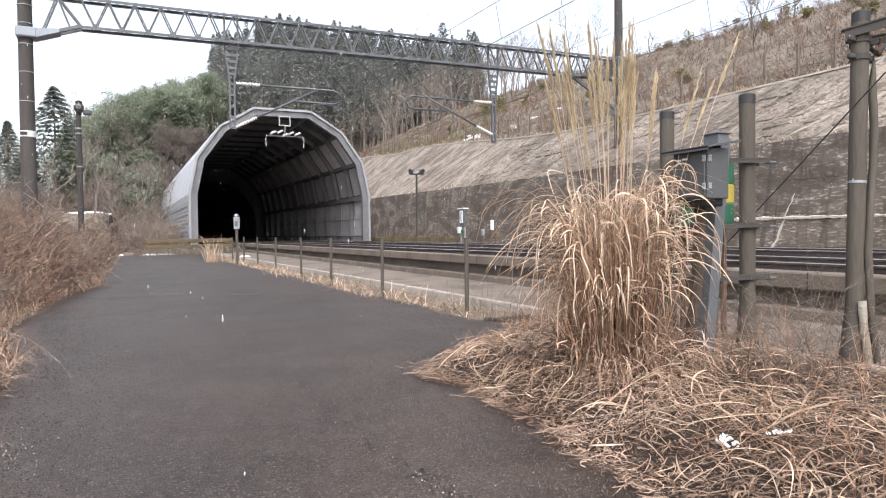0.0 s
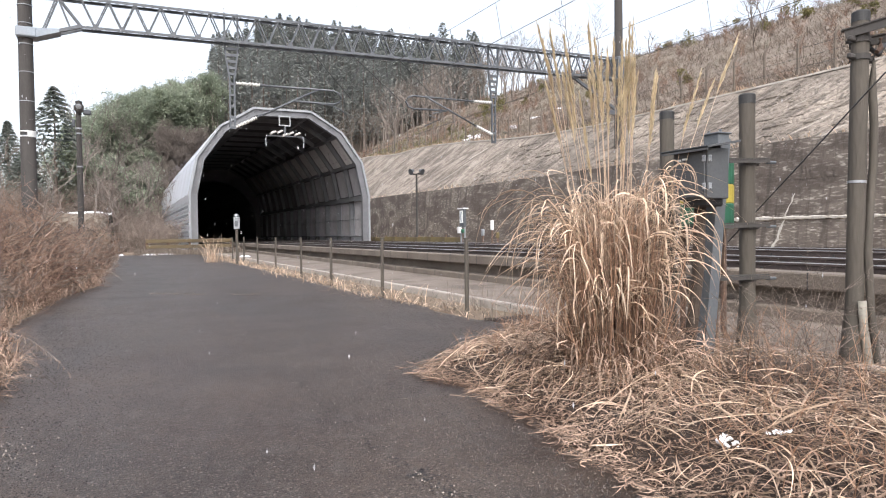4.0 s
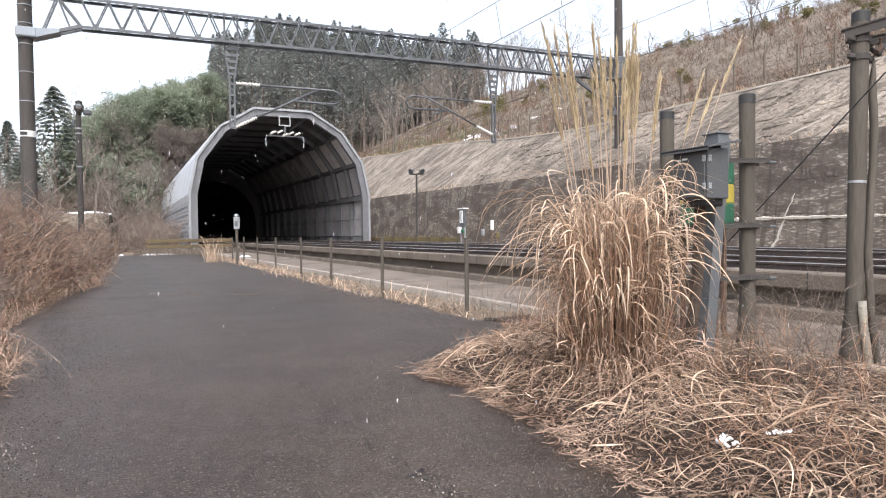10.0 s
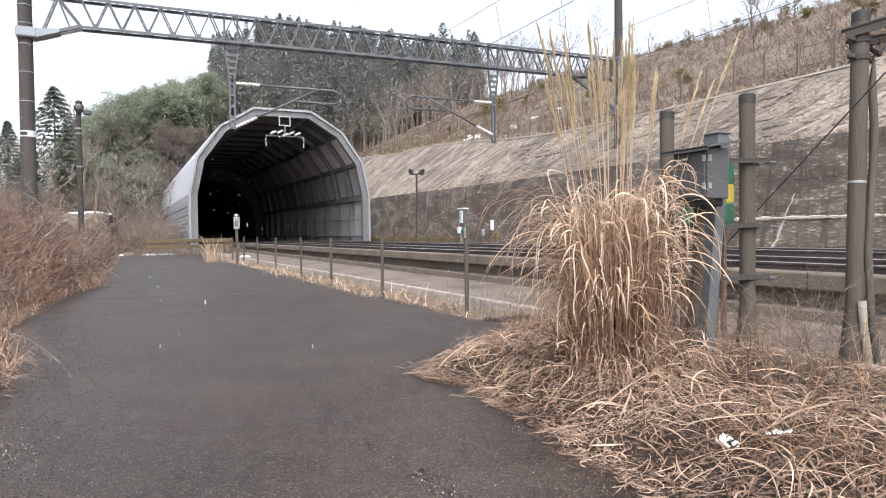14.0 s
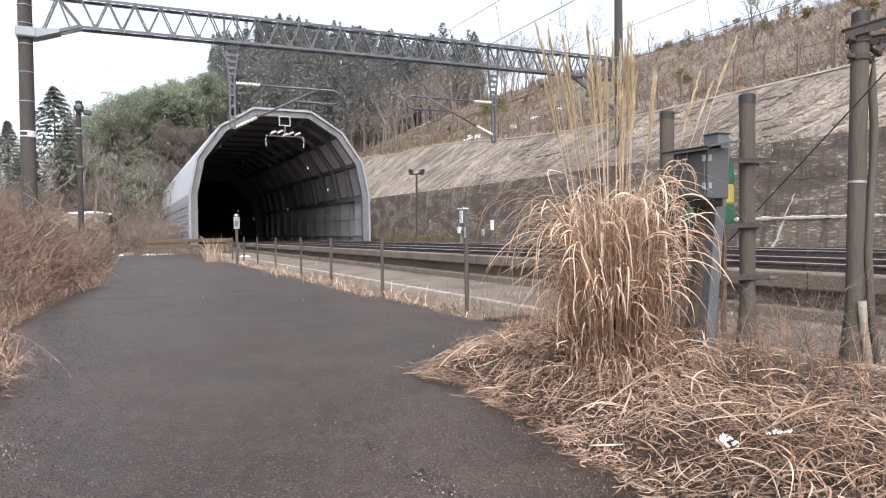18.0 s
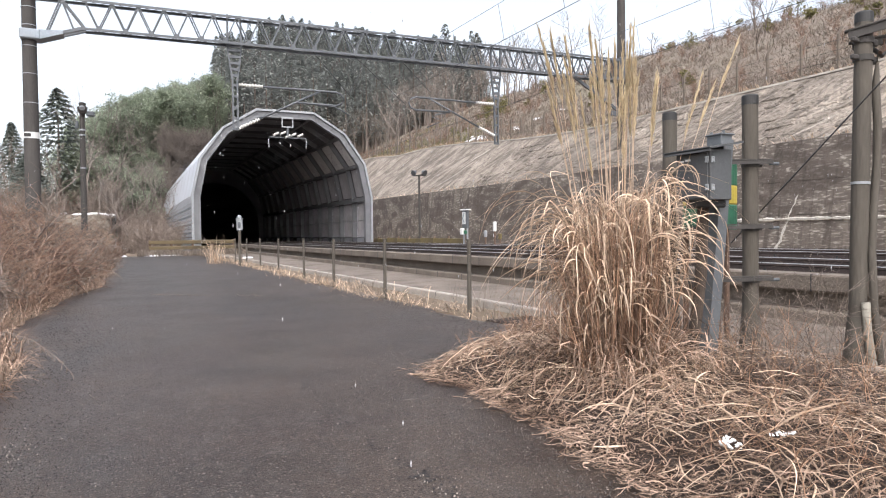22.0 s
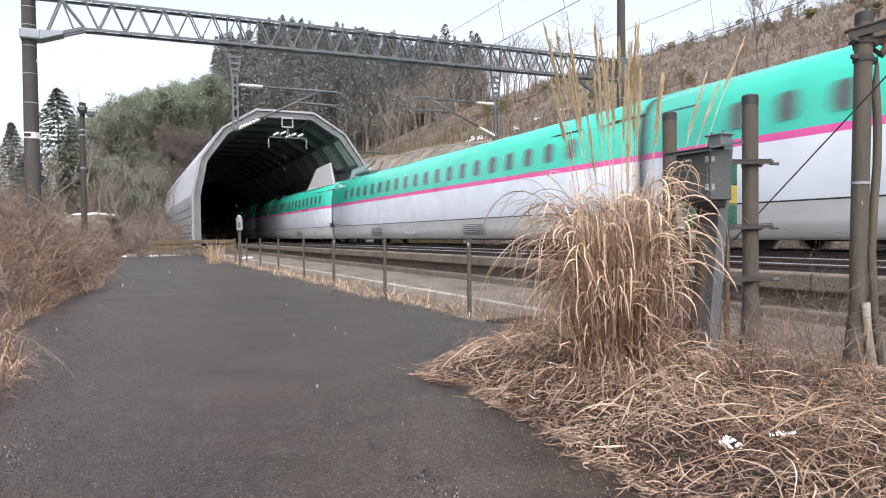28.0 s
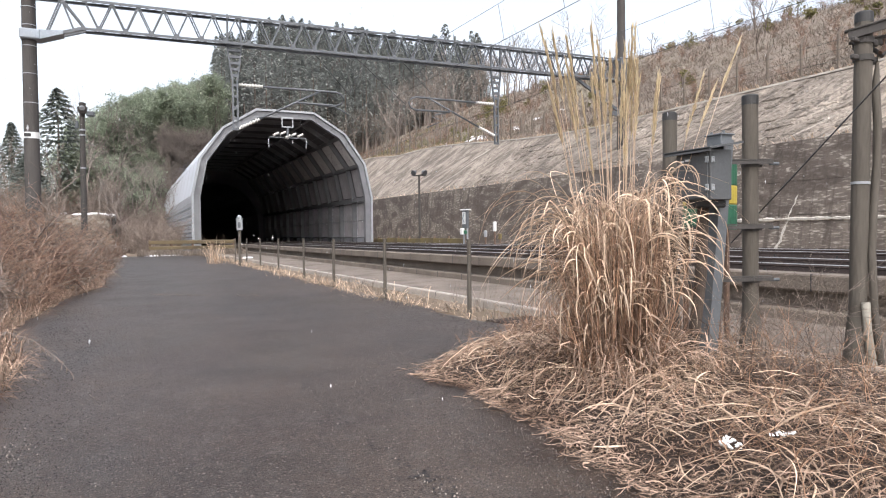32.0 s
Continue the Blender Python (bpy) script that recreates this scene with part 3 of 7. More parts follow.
def build_tracks():
    for cx, nm in ((NEAR, "near"), (FAR, "far")):
        t = thing("railway_track", "ballastless railway track, two brown steel rails on concrete slabs", "railway track", pose(cx, 0, 0), "railway tracks", "structure")
        slab = Geo()
        slab.box((0, 0, 0), (2.34, 4.95, 0.14), bevel=0.02)
        sm = slab.mesh("slab", [M["bed"]])
        for i in range(14):
            part("slab", sm, None, t, at=pose(0, -6 + 5.0 * i, 0.365))
        far = Geo()
        for a, b in ((-640, -8.6), (61.6, TUNNEL1)):
            far.box((0, (a + b) / 2, 0.365), (2.34, b - a, 0.14))
        part("slab_run", far, M["bed"], t)
        for s in (-1, 1):
            r = Geo()
            w = [(0.0625, 0), (0.0625, 0.012), (0.012, 0.03), (0.010, 0.125), (0.0325, 0.137), (0.0325, 0.16), (0.02, 0.168)]
            ring = w + [(-x, z) for x, z in reversed(w)]
            r.loft([[(s * 0.75 + x, y, RAIL - 0.168 + z) for x, z in ring] for y in (-640, -40, 0, 40, 90, TUNNEL1)],
                   lambda i, k: 1 if k in (5, 6, 7) else 0)
            part("rail", r, [M["rail"], M["rail_head"]], t)
            c = Geo()
            c.box((0, 0, 0), (0.36, 0.17, 0.035), bevel=0.008)
            c.box((0.10, 0, 0.035), (0.07, 0.10, 0.05), bevel=0.01)
            c.box((-0.10, 0, 0.035), (0.07, 0.10, 0.05), bevel=0.01)
            c.tube([(0.115, 0, 0.05), (0.115, 0, 0.10)], 0.017, 6)
            c.tube([(-0.115, 0, 0.05), (-0.115, 0, 0.10)], 0.017, 6)
            cm = c.mesh("rail_clip", [M["black"]])
            for i in range(86):
                part("rail_clip", cm, None, t, at=pose(s * 0.75, -3.0 + 0.625 * i, 0.437))


build_tracks()


def build_walls():
    ys = [-120, -60, -40] + [-30 + 2.5 * i for i in range(51)]
    base = Geo()
    base.loft([[(21.9, y, -0.1), (22.42, y, ledge_z(y) * wall_end(y)), (22.46, y, ledge_z(y) * wall_end(y) + 0.02), (23.05, y, ledge_z(y) * wall_end(y) + 0.02), (23.2, y, -0.3)] for y in ys])
    low = structure("retaining_wall_lower", base, M["wall_dark"], "dark water-stained concrete retaining wall", "retaining wall")
    g = Geo()
    r = random.Random(5)
    rings = []
    yy = [-120, -60, -40] + [-30 + 0.8 * i for i in range(158)]
    for y in yy:
        b, lz = slope_top(y), ledge_z(y)
        q = []
        for k in range(13):
            u = k / 12
            d = 0.10 * noise.noise((y * 0.5, u * 5, 1)) + 0.05 * noise.noise((y * 1.7, u * 12, 4))
            d *= min(1, 8 * u * (1 - u) + 0.15)
            q.append((23.0 + b * u - 0.75 * d - 0.03, y, (lz + 1.18 * b * u + 0.62 * d) * wall_end(y)))
        q += [(23.0 + b - 0.09, y, (lz + 1.18 * b) * wall_end(y)), (23.0 + b - 0.07, y, (lz + 1.18 * b + 0.085) * wall_end(y)), (23.0 + b + 0.45, y, (lz + 1.18 * b + 0.11) * wall_end(y)), (23.0 + b + 0.5, y, (lz + 1.18 * b - 0.5) * wall_end(y))]
        rings.append(q)
    g.loft(rings, lambda i, k: 1 if k >= 12 else 0)
    up = structure("retaining_wall_upper", g, [M["slope"], M["coping"]], "weathered sprayed-concrete slope above a ledge", "retaining wall")
    return low, up


WALL_LOW, WALL_UP = build_walls()

# ---- the tunnel hood ----
OUT = [(6.12, -0.1), (6.12, 3.75), (5.62, 6.15), (4.15, 8.23), (1.96, 9.57)]
POLY = [(-x, z) for x, z in OUT] + [(x, z) for x, z in reversed(OUT)]


def inset(d):
    return [(math.copysign(max(0.2, abs(x) - d * (1.0 if i in (0, 1, 8, 9) else 0.95 if i in (2, 7) else 0.75 if i in (3, 6) else 0.35)), x),
             z - d * (0 if i in (0, 9) else 0.12 if i in (1, 8) else 0.35 if i in (2, 7) else 0.7 if i in (3, 6) else 1.0)) for i, (x, z) in enumerate(POLY)]


def frame_ring(g, y0, y1, d0, d1, slot=0):
    o, i = inset(d0), inset(d1)
    n = len(o)
    for a, b in zip(range(n - 1), range(1, n)):
        q = [(o[a][0], o[a][1]), (o[b][0], o[b][1]), (i[b][0], i[b][1]), (i[a][0], i[a][1])]
        pts = [(x, y, z) for y in (y0, y1) for x, z in q]
        g.add(pts, [(3, 2, 1, 0), (4, 5, 6, 7), (0, 1, 5, 4), (1, 2, 6, 5), (2, 3, 7, 6), (3, 0, 4, 7)], slot)


BAY = 3.375


def build_hood():
    hood = thing("tunnel_hood", "grey ribbed steel tunnel entrance hood over two tracks", "tunnel hood", pose(XC, HOOD0, 0), kind="structure")
    for nm, y0, y1, d0, d1, mt in (("portal_rim", -0.10, 0.25, -0.05, 0.09, "steel_pale"), ("portal_web", 0.03, 0.30, 0.10, 0.42, "steel_mid"), ("portal_inner_rim", -0.06, 0.34, 0.40, 0.50, "steel_mid")):
        f = Geo()
        frame_ring(f, y0, y1, d0, d1)
        part(nm, f, M[mt], hood, "pale galvanised portal rim" if mt == "steel_pale" else "")
    # stiffener plates on the portal face
    st = Geo()
    st.box((0, 0, 0), (0.05, 0.03, 0.34))
    sm = st.mesh("stiffener", [M["steel_mid"]])
    o, i = inset(0.09), inset(0.42)
    for a in range(9):
        for u in (0.0, 0.25, 0.5, 0.75):
            p = [o[a][k] + (o[a + 1][k] - o[a][k]) * u for k in (0, 1)]
            q = [i[a][k] + (i[a + 1][k] - i[a][k]) * u for k in (0, 1)]
            part("stiffener", sm, None, hood, at=pose((p[0] + q[0]) / 2, 0.01, (p[1] + q[1]) / 2, 0, math.degrees(math.atan2(q[0] - p[0], q[1] - p[1])), 0))
    # ribs
    rib = Geo()
    frame_ring(rib, -0.09, 0.09, 0.06, 0.40)
    rm = rib.mesh("rib", [M["steel_mid"]])
    for k in range(1, 13):
        part("rib", rm, None, hood, at=pose(0, BAY * k, 0))
    # purlins, one by one
    for x, z in inset(0.26):
        pu = Geo()
        pu.box((x, 20.3, z), (0.22, 40.0, 0.22))
        part("purlin", pu, M["steel_mid"], hood)
    for s in (-1, 1):
        for z, w in ((0.85, 0.10), (2.1, 0.05), (3.55, 0.12)):
            pu = Geo()
            pu.box((s * 5.72, 20.3, z), (w, 40.0, w))
            part("purlin", pu, M["steel_mid"], hood)
    # skin, panel by panel
    ou, inn = inset(-0.02), inset(0.10)
    L = BAY - 0.015
    for a in range(9):
        p, q = ou[a], ou[a + 1]
        pi, qi = inn[a], inn[a + 1]
        ln = math.hypot(q[0] - p[0], q[1] - p[1])
        g = Geo()
        if a in (0, 8):   # lower wall: horizontal boards with studs
            nb = 7
            for k in range(nb):
                u0, u1 = k / nb + 0.006, (k + 1) / nb - 0.006
                c = lambda u, e: ((p[0] + (q[0] - p[0]) * u) * (1 + e / 6.1), p[1] + (q[1] - p[1]) * u)
                a0, a1, b0, b1 = c(u0, 0.03), c(u1, 0.03), c(u0, -0.05), c(u1, -0.05)
                pts = [(x, y, z) for y in (0.01, L) for x, z in (a0, a1, b1, b0)]
                g.add(pts, [(3, 2, 1, 0), (4, 5, 6, 7), (0, 1, 5, 4), (1, 2, 6, 5), (2, 3, 7, 6), (3, 0, 4, 7)])
                if 1 <= k <= 5:
                    for yy in (0.35, 0.95, 1.55, 2.15, 2.75):
                        x, z = c((u0 + u1) / 2, 0.06)
                        g.box((x, yy, z), (0.06, 0.14, 0.16), slot=1)
        else:             # folded sheet
            steps = 10
            rings = []
            for k in range(steps * 2 + 1):
                y = 0.008 + (L - 0.016) * k / (steps * 2)
                e = 0.03 if k % 2 else 0.0
                nx, nz = (q[1] - p[1]) / ln, -(q[0] - p[0]) / ln
                nx, nz = -abs(nx) if (p[0] + q[0]) < 0 else abs(nx), abs(nz)
                rings.append([(p[0] + nx * e, y, p[1] + nz * e), (q[0] + nx * e, y, q[1] + nz * e)])
            g.loft(rings)
            g.loft([[(x, y, z) for x, z in (pi, qi)] for y in (0.01, L)], lambda i, k: 1)
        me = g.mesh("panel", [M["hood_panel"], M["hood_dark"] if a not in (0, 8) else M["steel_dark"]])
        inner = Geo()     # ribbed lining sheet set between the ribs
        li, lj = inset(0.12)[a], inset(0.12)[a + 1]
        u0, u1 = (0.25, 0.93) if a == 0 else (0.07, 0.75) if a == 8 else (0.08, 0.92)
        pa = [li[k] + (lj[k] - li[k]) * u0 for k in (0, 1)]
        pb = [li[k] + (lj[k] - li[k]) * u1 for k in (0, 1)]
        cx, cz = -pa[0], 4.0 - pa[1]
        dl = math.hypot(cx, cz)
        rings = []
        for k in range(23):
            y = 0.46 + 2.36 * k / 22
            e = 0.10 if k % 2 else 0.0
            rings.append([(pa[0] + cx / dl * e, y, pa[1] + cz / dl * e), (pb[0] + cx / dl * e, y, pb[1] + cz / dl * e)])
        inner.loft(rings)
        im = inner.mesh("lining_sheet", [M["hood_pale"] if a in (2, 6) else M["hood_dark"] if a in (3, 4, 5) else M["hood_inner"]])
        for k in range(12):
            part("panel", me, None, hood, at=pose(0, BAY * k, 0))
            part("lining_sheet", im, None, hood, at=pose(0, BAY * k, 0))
    hw = Geo()
    rect = [(-6.3, -0.3), (-6.3, 3.8), (-5.8, 6.3), (-4.3, 8.6), (-2.0, 10.2), (3.0, 10.4), (7.0, 10.2), (8.6, 8.0), (8.6, 4.0), (8.6, -0.3)]
    hw.loft([[(x, 40.5, z) for x, z in inset(0.3)], [(x, 40.5, z) for x, z in rect], [(x, 41.6, z) for x, z in rect]])
    part("headwall", hw, M["wall_dark"], hood, "dark stained concrete headwall round the hood")
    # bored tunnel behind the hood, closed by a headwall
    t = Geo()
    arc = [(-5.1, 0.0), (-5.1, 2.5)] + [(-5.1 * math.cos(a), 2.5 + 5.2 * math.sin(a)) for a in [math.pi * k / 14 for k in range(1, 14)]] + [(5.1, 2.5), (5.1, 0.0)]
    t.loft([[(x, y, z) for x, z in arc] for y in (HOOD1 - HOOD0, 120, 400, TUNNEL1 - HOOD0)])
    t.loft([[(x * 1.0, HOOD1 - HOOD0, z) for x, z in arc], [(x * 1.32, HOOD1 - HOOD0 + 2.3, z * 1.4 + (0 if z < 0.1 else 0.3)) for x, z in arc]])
    tagged(part("tunnel_lining", t, M["veiled_lining"], at=pose(XC, HOOD0, 0)), "bored concrete tunnel lining, colour lifted for veiling glare", "tunnel", kind="structure")


build_hood()

# ---- trains ----
SIDE = [(1.40, 0.23), (1.56, 0.30), (1.61, 0.60), (1.640, 0.90), (1.648, 0.93), (1.668, 1.45), (1.672, 2.00), (1.668, 2.14), (1.640, 2.60), (1.56, 3.00),
        (1.40, 3.29), (1.12, 3.48), (0.72, 3.59), (0.0, 3.63)]
# material slots: 0 skirt, 1 line, 2 white, 3 pink, 4 green, 5 roof
SLOT = [0, 0, 0, 1, 2, 2, 3, 4, 4, 4, 4, 5, 5]
TRAIN_MATS = ["train_skirt", "black", "train_white", "train_pink", "train_green", "train_green"]


def full_ring(half, y):
    return [(x, y, z) for x, z in half] + [(-x, y, z) for x, z in reversed(half[:-1])]


def ring_slot(i, k):
    n = len(SIDE) - 1
    return SLOT[k] if k < n else SLOT[2 * n - 1 - k]


def lerp_table(tab, u):
    for (a, b), (c, d) in zip(tab, tab[1:]):
        if u <= c:
            t = (u - a) / (c - a)
            return b + (d - b) * t
    return tab[-1][1]


NOSE_H = [(0, 3.54), (1.5, 3.46), (3.0, 3.35), (4.5, 3.18), (6.0, 2.90), (7.2, 2.58), (8.2, 2.40), (9.4, 2.29), (10.5, 2.19), (12.0, 2.00), (13.2, 1.75), (14.0, 1.50), (14.5, 1.30), (14.85, 1.08), (15.0, 0.94)]
NOSE_W = [(0, 1.675), (6, 1.675), (9, 1.66), (11, 1.55), (12.5, 1.36), (13.6, 1.06), (14.3, 0.76), (14.8, 0.42), (15.0, 0.14)]
NOSE_B = [(0, 2.00), (4, 1.98), (8, 1.80), (11, 1.60), (13, 1.38), (14.5, 1.10), (15, 0.88)]
NOSE_S = [(0, 1.0), (2, 1.0), (5, 0.86), (8, 0.74), (11, 0.85), (13, 1.0), (15, 1.0)]
NOSE_Z = [(0, 0.23), (10, 0.23), (12.5, 0.27), (13.6, 0.40), (14.5, 0.62), (15, 0.80)]


def nose_half(u):
    h, w, b, sh, zb = (lerp_table(t, u) for t in (NOSE_H, NOSE_W, NOSE_B, NOSE_S, NOSE_Z))
    pk = 0.14 * (1 - u / 12) if u < 12 else 0.0
    out = []
    for k, (x, z) in enumerate(SIDE):
        xx = x / 1.675 * w
        if k <= 6:
            zz = zb + (z - 0.23) / (2.0 - 0.23) * (b - zb)
        elif k == 7:
            zz = b + max(0.012, pk)
        else:
            t = (z - 2.14) / (3.63 - 2.14)
            zz = b + pk + 0.012 + t * (h - b - pk - 0.012)
            # the shoulders fall away before the canopy's ridge
            if 8 <= k <= 11:
                xx *= 1 - (1 - sh) * 0.55 * (k - 7) / 4
                zz -= (1 - sh) * (h - b) * 0.16
        out.append((xx, zz))
    return out


def make_train(label, headlights):
    """A ten-car train along -y..0: its middle lies at the origin, both ends have long noses."""
    train = thing("bullet_train", label, "train", group="passing trains")
    CAR, LEAD, N = 25.0, 26.8, 8
    total = 2 * LEAD + N * CAR
    mats = [M[k] for k in TRAIN_MATS]
    # middle car
    g = Geo()
    e = CAR / 2 - 0.15
    tight = [(x * 0.985, z + (0.01 if z < 1 else -0.02)) for x, z in SIDE]
    g.loft([full_ring(tight, -e), full_ring(SIDE, -e + 0.05), full_ring(SIDE, -8), full_ring(SIDE, 0), full_ring(SIDE, 8), full_ring(SIDE, e - 0.05), full_ring(tight, e)], ring_slot, caps=True)
    g.s = [1 if len(f) > 4 else k for f, k in zip(g.f, g.s)]   # dark car ends
    mid_mesh = g.mesh("car_body", mats, True)
    mid_mesh.polygons.foreach_set("use_smooth", [len(p.vertices) == 4 for p in mid_mesh.polygons])
    # end car: a straight part and the nose towards +y
    g = Geo()
    y0 = -LEAD / 2 + 0.15
    yn = LEAD / 2 - 15.0
    us = [0, 0.8, 1.5, 2.2, 3, 3.7, 4.5, 5.2, 6, 6.8, 7.5, 8.2, 9, 9.8, 10.5, 11.2, 12, 12.6, 13.2, 13.6, 14.0, 14.25, 14.5, 14.7, 14.85, 15.0]
    g.loft([full_ring(tight, y0), full_ring(SIDE, y0 + 0.05), full_ring(SIDE, -6)] + [full_ring(nose_half(u), yn + u) for u in us], ring_slot, caps=True)
    g.loft([[(nose_half(u)[0][0], yn + u, nose_half(u)[0][1] + 0.01), (-nose_half(u)[0][0], yn + u, nose_half(u)[0][1] + 0.01)] for u in us[6:]], lambda i, k: 0)
    big = [i for i, f in enumerate(g.f) if len(f) > 4]
    g.s[big[0]], g.s[big[-1]] = 1, 2
    end_mesh = g.mesh("car_body", mats, True)
    end_mesh.polygons.foreach_set("use_smooth", [len(p.vertices) == 4 for p in end_mesh.polygons])
    # shared small parts
    def pane(w, h, x=1.0):
        q = Geo()
        r = min(w, h) * 0.22
        pts = [(-w / 2 + r, 0), (w / 2 - r, 0), (w / 2, r), (w / 2, h - r), (w / 2 - r, h), (-w / 2 + r, h), (-w / 2, h - r), (-w / 2, r)]
        q.add([(0.0, a, b) for a, b in pts] + [(-0.05, a, b) for a, b in pts], [tuple(range(8))] + [(i, (i + 1) % 8, 8 + (i + 1) % 8, 8 + i) for i in range(8)])
        return q
    win = pane(0.44, 0.52).mesh("window", [M["train_glass"]])
    wide = pane(0.95, 0.52).mesh("window", [M["train_glass"]])
    door = Geo()
    door.add([(0.0, -0.42, 0.0), (0.0, 0.42, 0.0), (0.0, 0.42, 1.0), (-0.012, 0.42, 1.72), (-0.012, -0.42, 1.72), (0.0, -0.42, 1.0)], [(0, 1, 2, 3, 4, 5)])
    seam = Geo()
    rim = [(-0.44, 1.0), (0.44, 1.0), (0.44, 2.16), (0.44, 3.0), (-0.44, 3.0), (-0.44, 2.16)]
    inn = [(-0.415, 1.025), (0.415, 1.025), (0.415, 2.16), (0.415, 2.975), (-0.415, 2.975), (-0.415, 2.16)]
    q = [(0.004 if z < 2.5 else -0.10, y, z) for y, z in rim + inn]
    seam.add(q, [(i, (i + 1) % 6, 6 + (i + 1) % 6, 6 + i) for i in range(6)])
    seam_mesh = seam.mesh("door", [M["steel_dark"]])
    grill = Geo()
    for k in range(7):
        grill.box((0, 0, 0.40 + 0.065 * k), (0.02, 1.5, 0.028))
    grill_mesh = grill.mesh("louvre", [M["steel_dark"]])
    hatch = Geo()
    hatch.box((0, 0, 0.62), (0.012, 1.1, 0.38), bevel=0.004)
    hatch_mesh = hatch.mesh("hatch", [M["train_roof"]])
    slit = Geo()
    slit.box((0, 0, 0), (0.03, 1.25, 0.05))
    slit_mesh = slit.mesh("vent_slit", [M["black"]])
    bog = Geo()
    bog.box((0, 0, 0.36), (2.5, 3.2, 0.28), bevel=0.05)
    for s in (-1, 1):
        bog.box((s * 1.0, 0, 0.42), (0.25, 3.3, 0.32), bevel=0.06)
        for yy in (-1.25, 1.25):
            bog.tube([(s * 0.68, yy, 0.43), (s * 0.82, yy, 0.43)], 0.43, 20)
            bog.tube([(s * 0.82, yy, 0.43), (s * 1.12, yy, 0.43)], 0.16, 12)
    bog_mesh = bog.mesh("bogie", [M["black"]])
    keel = Geo()
    keel.box((0, 0, 0.32), (2.3, 17, 0.24))
    keel_mesh = keel.mesh("underfloor", [M["black"]])
    bel = Geo()
    small = [(x * 0.95, max(0.6, z - 0.07) if z > 1 else max(0.55, z)) for x, z in SIDE]
    bel.loft([full_ring(small, -0.30), full_ring([(x * 0.96, z * 0.985) for x, z in small], -0.1), full_ring(small, 0.0), full_ring([(x * 0.96, z * 0.985) for x, z in small], 0.1), full_ring(small, 0.30)])
    bel_mesh = bel.mesh("gangway", [M["steel_dark"]])
    dam, cab = Geo(), Geo()
    dam.box((0, 0, 0), (0.22, 0.95, 0.26), bevel=0.03)
    cab.box((0, 0, 0), (0.10, 0.45, 0.5), bevel=0.03)
    dam_mesh, cab_mesh = dam.mesh("damper", [M["black"]]), cab.mesh("cable_box", [M["black"]])
    fin = Geo()
    for s in (-1, 1):
        q = [(0.4, 3.38), (1.7, 4.72), (4.7, 4.66), (6.7, 3.38)]
        pts = [(s * 1.36, y, z) if z < 4 else (s * 1.20, y, z) for y, z in q] + [(s * 1.28, y, z) if z < 4 else (s * 1.14, y, z) for y, z in q]
        fin.add(pts, [(0, 1, 2, 3), (7, 6, 5, 4), (0, 4, 5, 1), (1, 5, 6, 2), (2, 6, 7, 3), (3, 7, 4, 0)])
    fin_mesh = fin.mesh("noise_screen", [M["train_fin"]])
    pan = Geo()
    pan.box((0, 0, 3.72), (1.6, 2.2, 0.16), bevel=0.04)
    for s in (-1, 1):
        pan.tube([(s * 0.45, 0.9, 3.8), (s * 0.2, -0.6, 4.35), (s * 0.1, 0.5, 4.85)], 0.03, 6)
    pan.box((0, 0.5, 4.9), (1.6, 0.25, 0.05), bevel=0.015)
    pan_mesh = pan.mesh("pantograph", [M["steel_dark"]])

    def side_x(z):
        for (xa, za), (xb, zb) in zip(SIDE, SIDE[1:]):
            if za <= z <= zb:
                return xa + (xb - xa) * (z - za) / (zb - za)
        return 1.0

    def dress(body, y_from, y_to, doors, wides=()):
        lean = math.degrees(math.atan2(side_x(2.36) - side_x(2.86), 0.50))
        y = y_from
        while y <= y_to:
            if all(abs(y - d) > 0.8 for d in doors):
                for s in (1, -1):
                    part("window", win, None, body, at=Matrix.Translation((s * (side_x(2.33) + 0.022), y, 2.33)) @ pose(0, 0, 0, 0, -s * 0, 0 if s > 0 else 180) @ pose(0, 0, 0, 0, -lean, 0))
            y += 1.04
        for d in doors:
            for s in (1, -1):
                part("door", seam_mesh, None, body, at=Matrix.Translation((s * 1.672, d, 0)) @ pose(0, 0, 0, 0, 0, 0 if s > 0 else 180))
                part("vent_slit", slit_mesh, None, body, at=pose(s * 1.545, d + 1.7, 3.03))
        for s in (1, -1):
            for k, yy in enumerate((-8.6, -4.4, 1.2, 5.2)):
                part("louvre" if k % 2 else "hatch", grill_mesh if k % 2 else hatch_mesh, None, body, at=pose(s * 1.613, yy, 0))
        for yy in (-8.75, 8.75):
            part("bogie", bog_mesh, None, body, at=pose(0, yy, 0))
        part("underfloor", keel_mesh, None, body)

    pos = total / 2
    for c in range(N + 2):
        ln = LEAD if c in (0, N + 1) else CAR
        mid = pos - ln / 2
        pos -= ln
        if c in (0, N + 1):
            flip = 0 if c == 0 else 180
            body = part("end_car", end_mesh, None, train, "green and white end car with a long tapered nose", at=pose(0, mid, 0, 0, 0, flip))
            dress(body, -11.4, -3.9, (-12.2 + 0.9,))
            # cab canopy
            ca = Geo()
            rings = []
            for k in range(13):
                u = 4.0 + 5.3 * k / 12
                s = math.sin(math.pi * min(1, max(0, k / 12))) ** 0.55
                top = lerp_table(NOSE_H, u) + 0.46 * s
                wd = 0.16 + 0.66 * s
                rings.append([(wd * math.cos(a), yn + u, top - 0.42 + (0.42) * math.sin(a) ** 0.7 + 0.02) for a in [math.pi * q / 12 for q in range(13)]])
            ca.loft(rings, lambda i, k: 1 if 7 <= i <= 9 and 2 <= k <= 9 else 0)
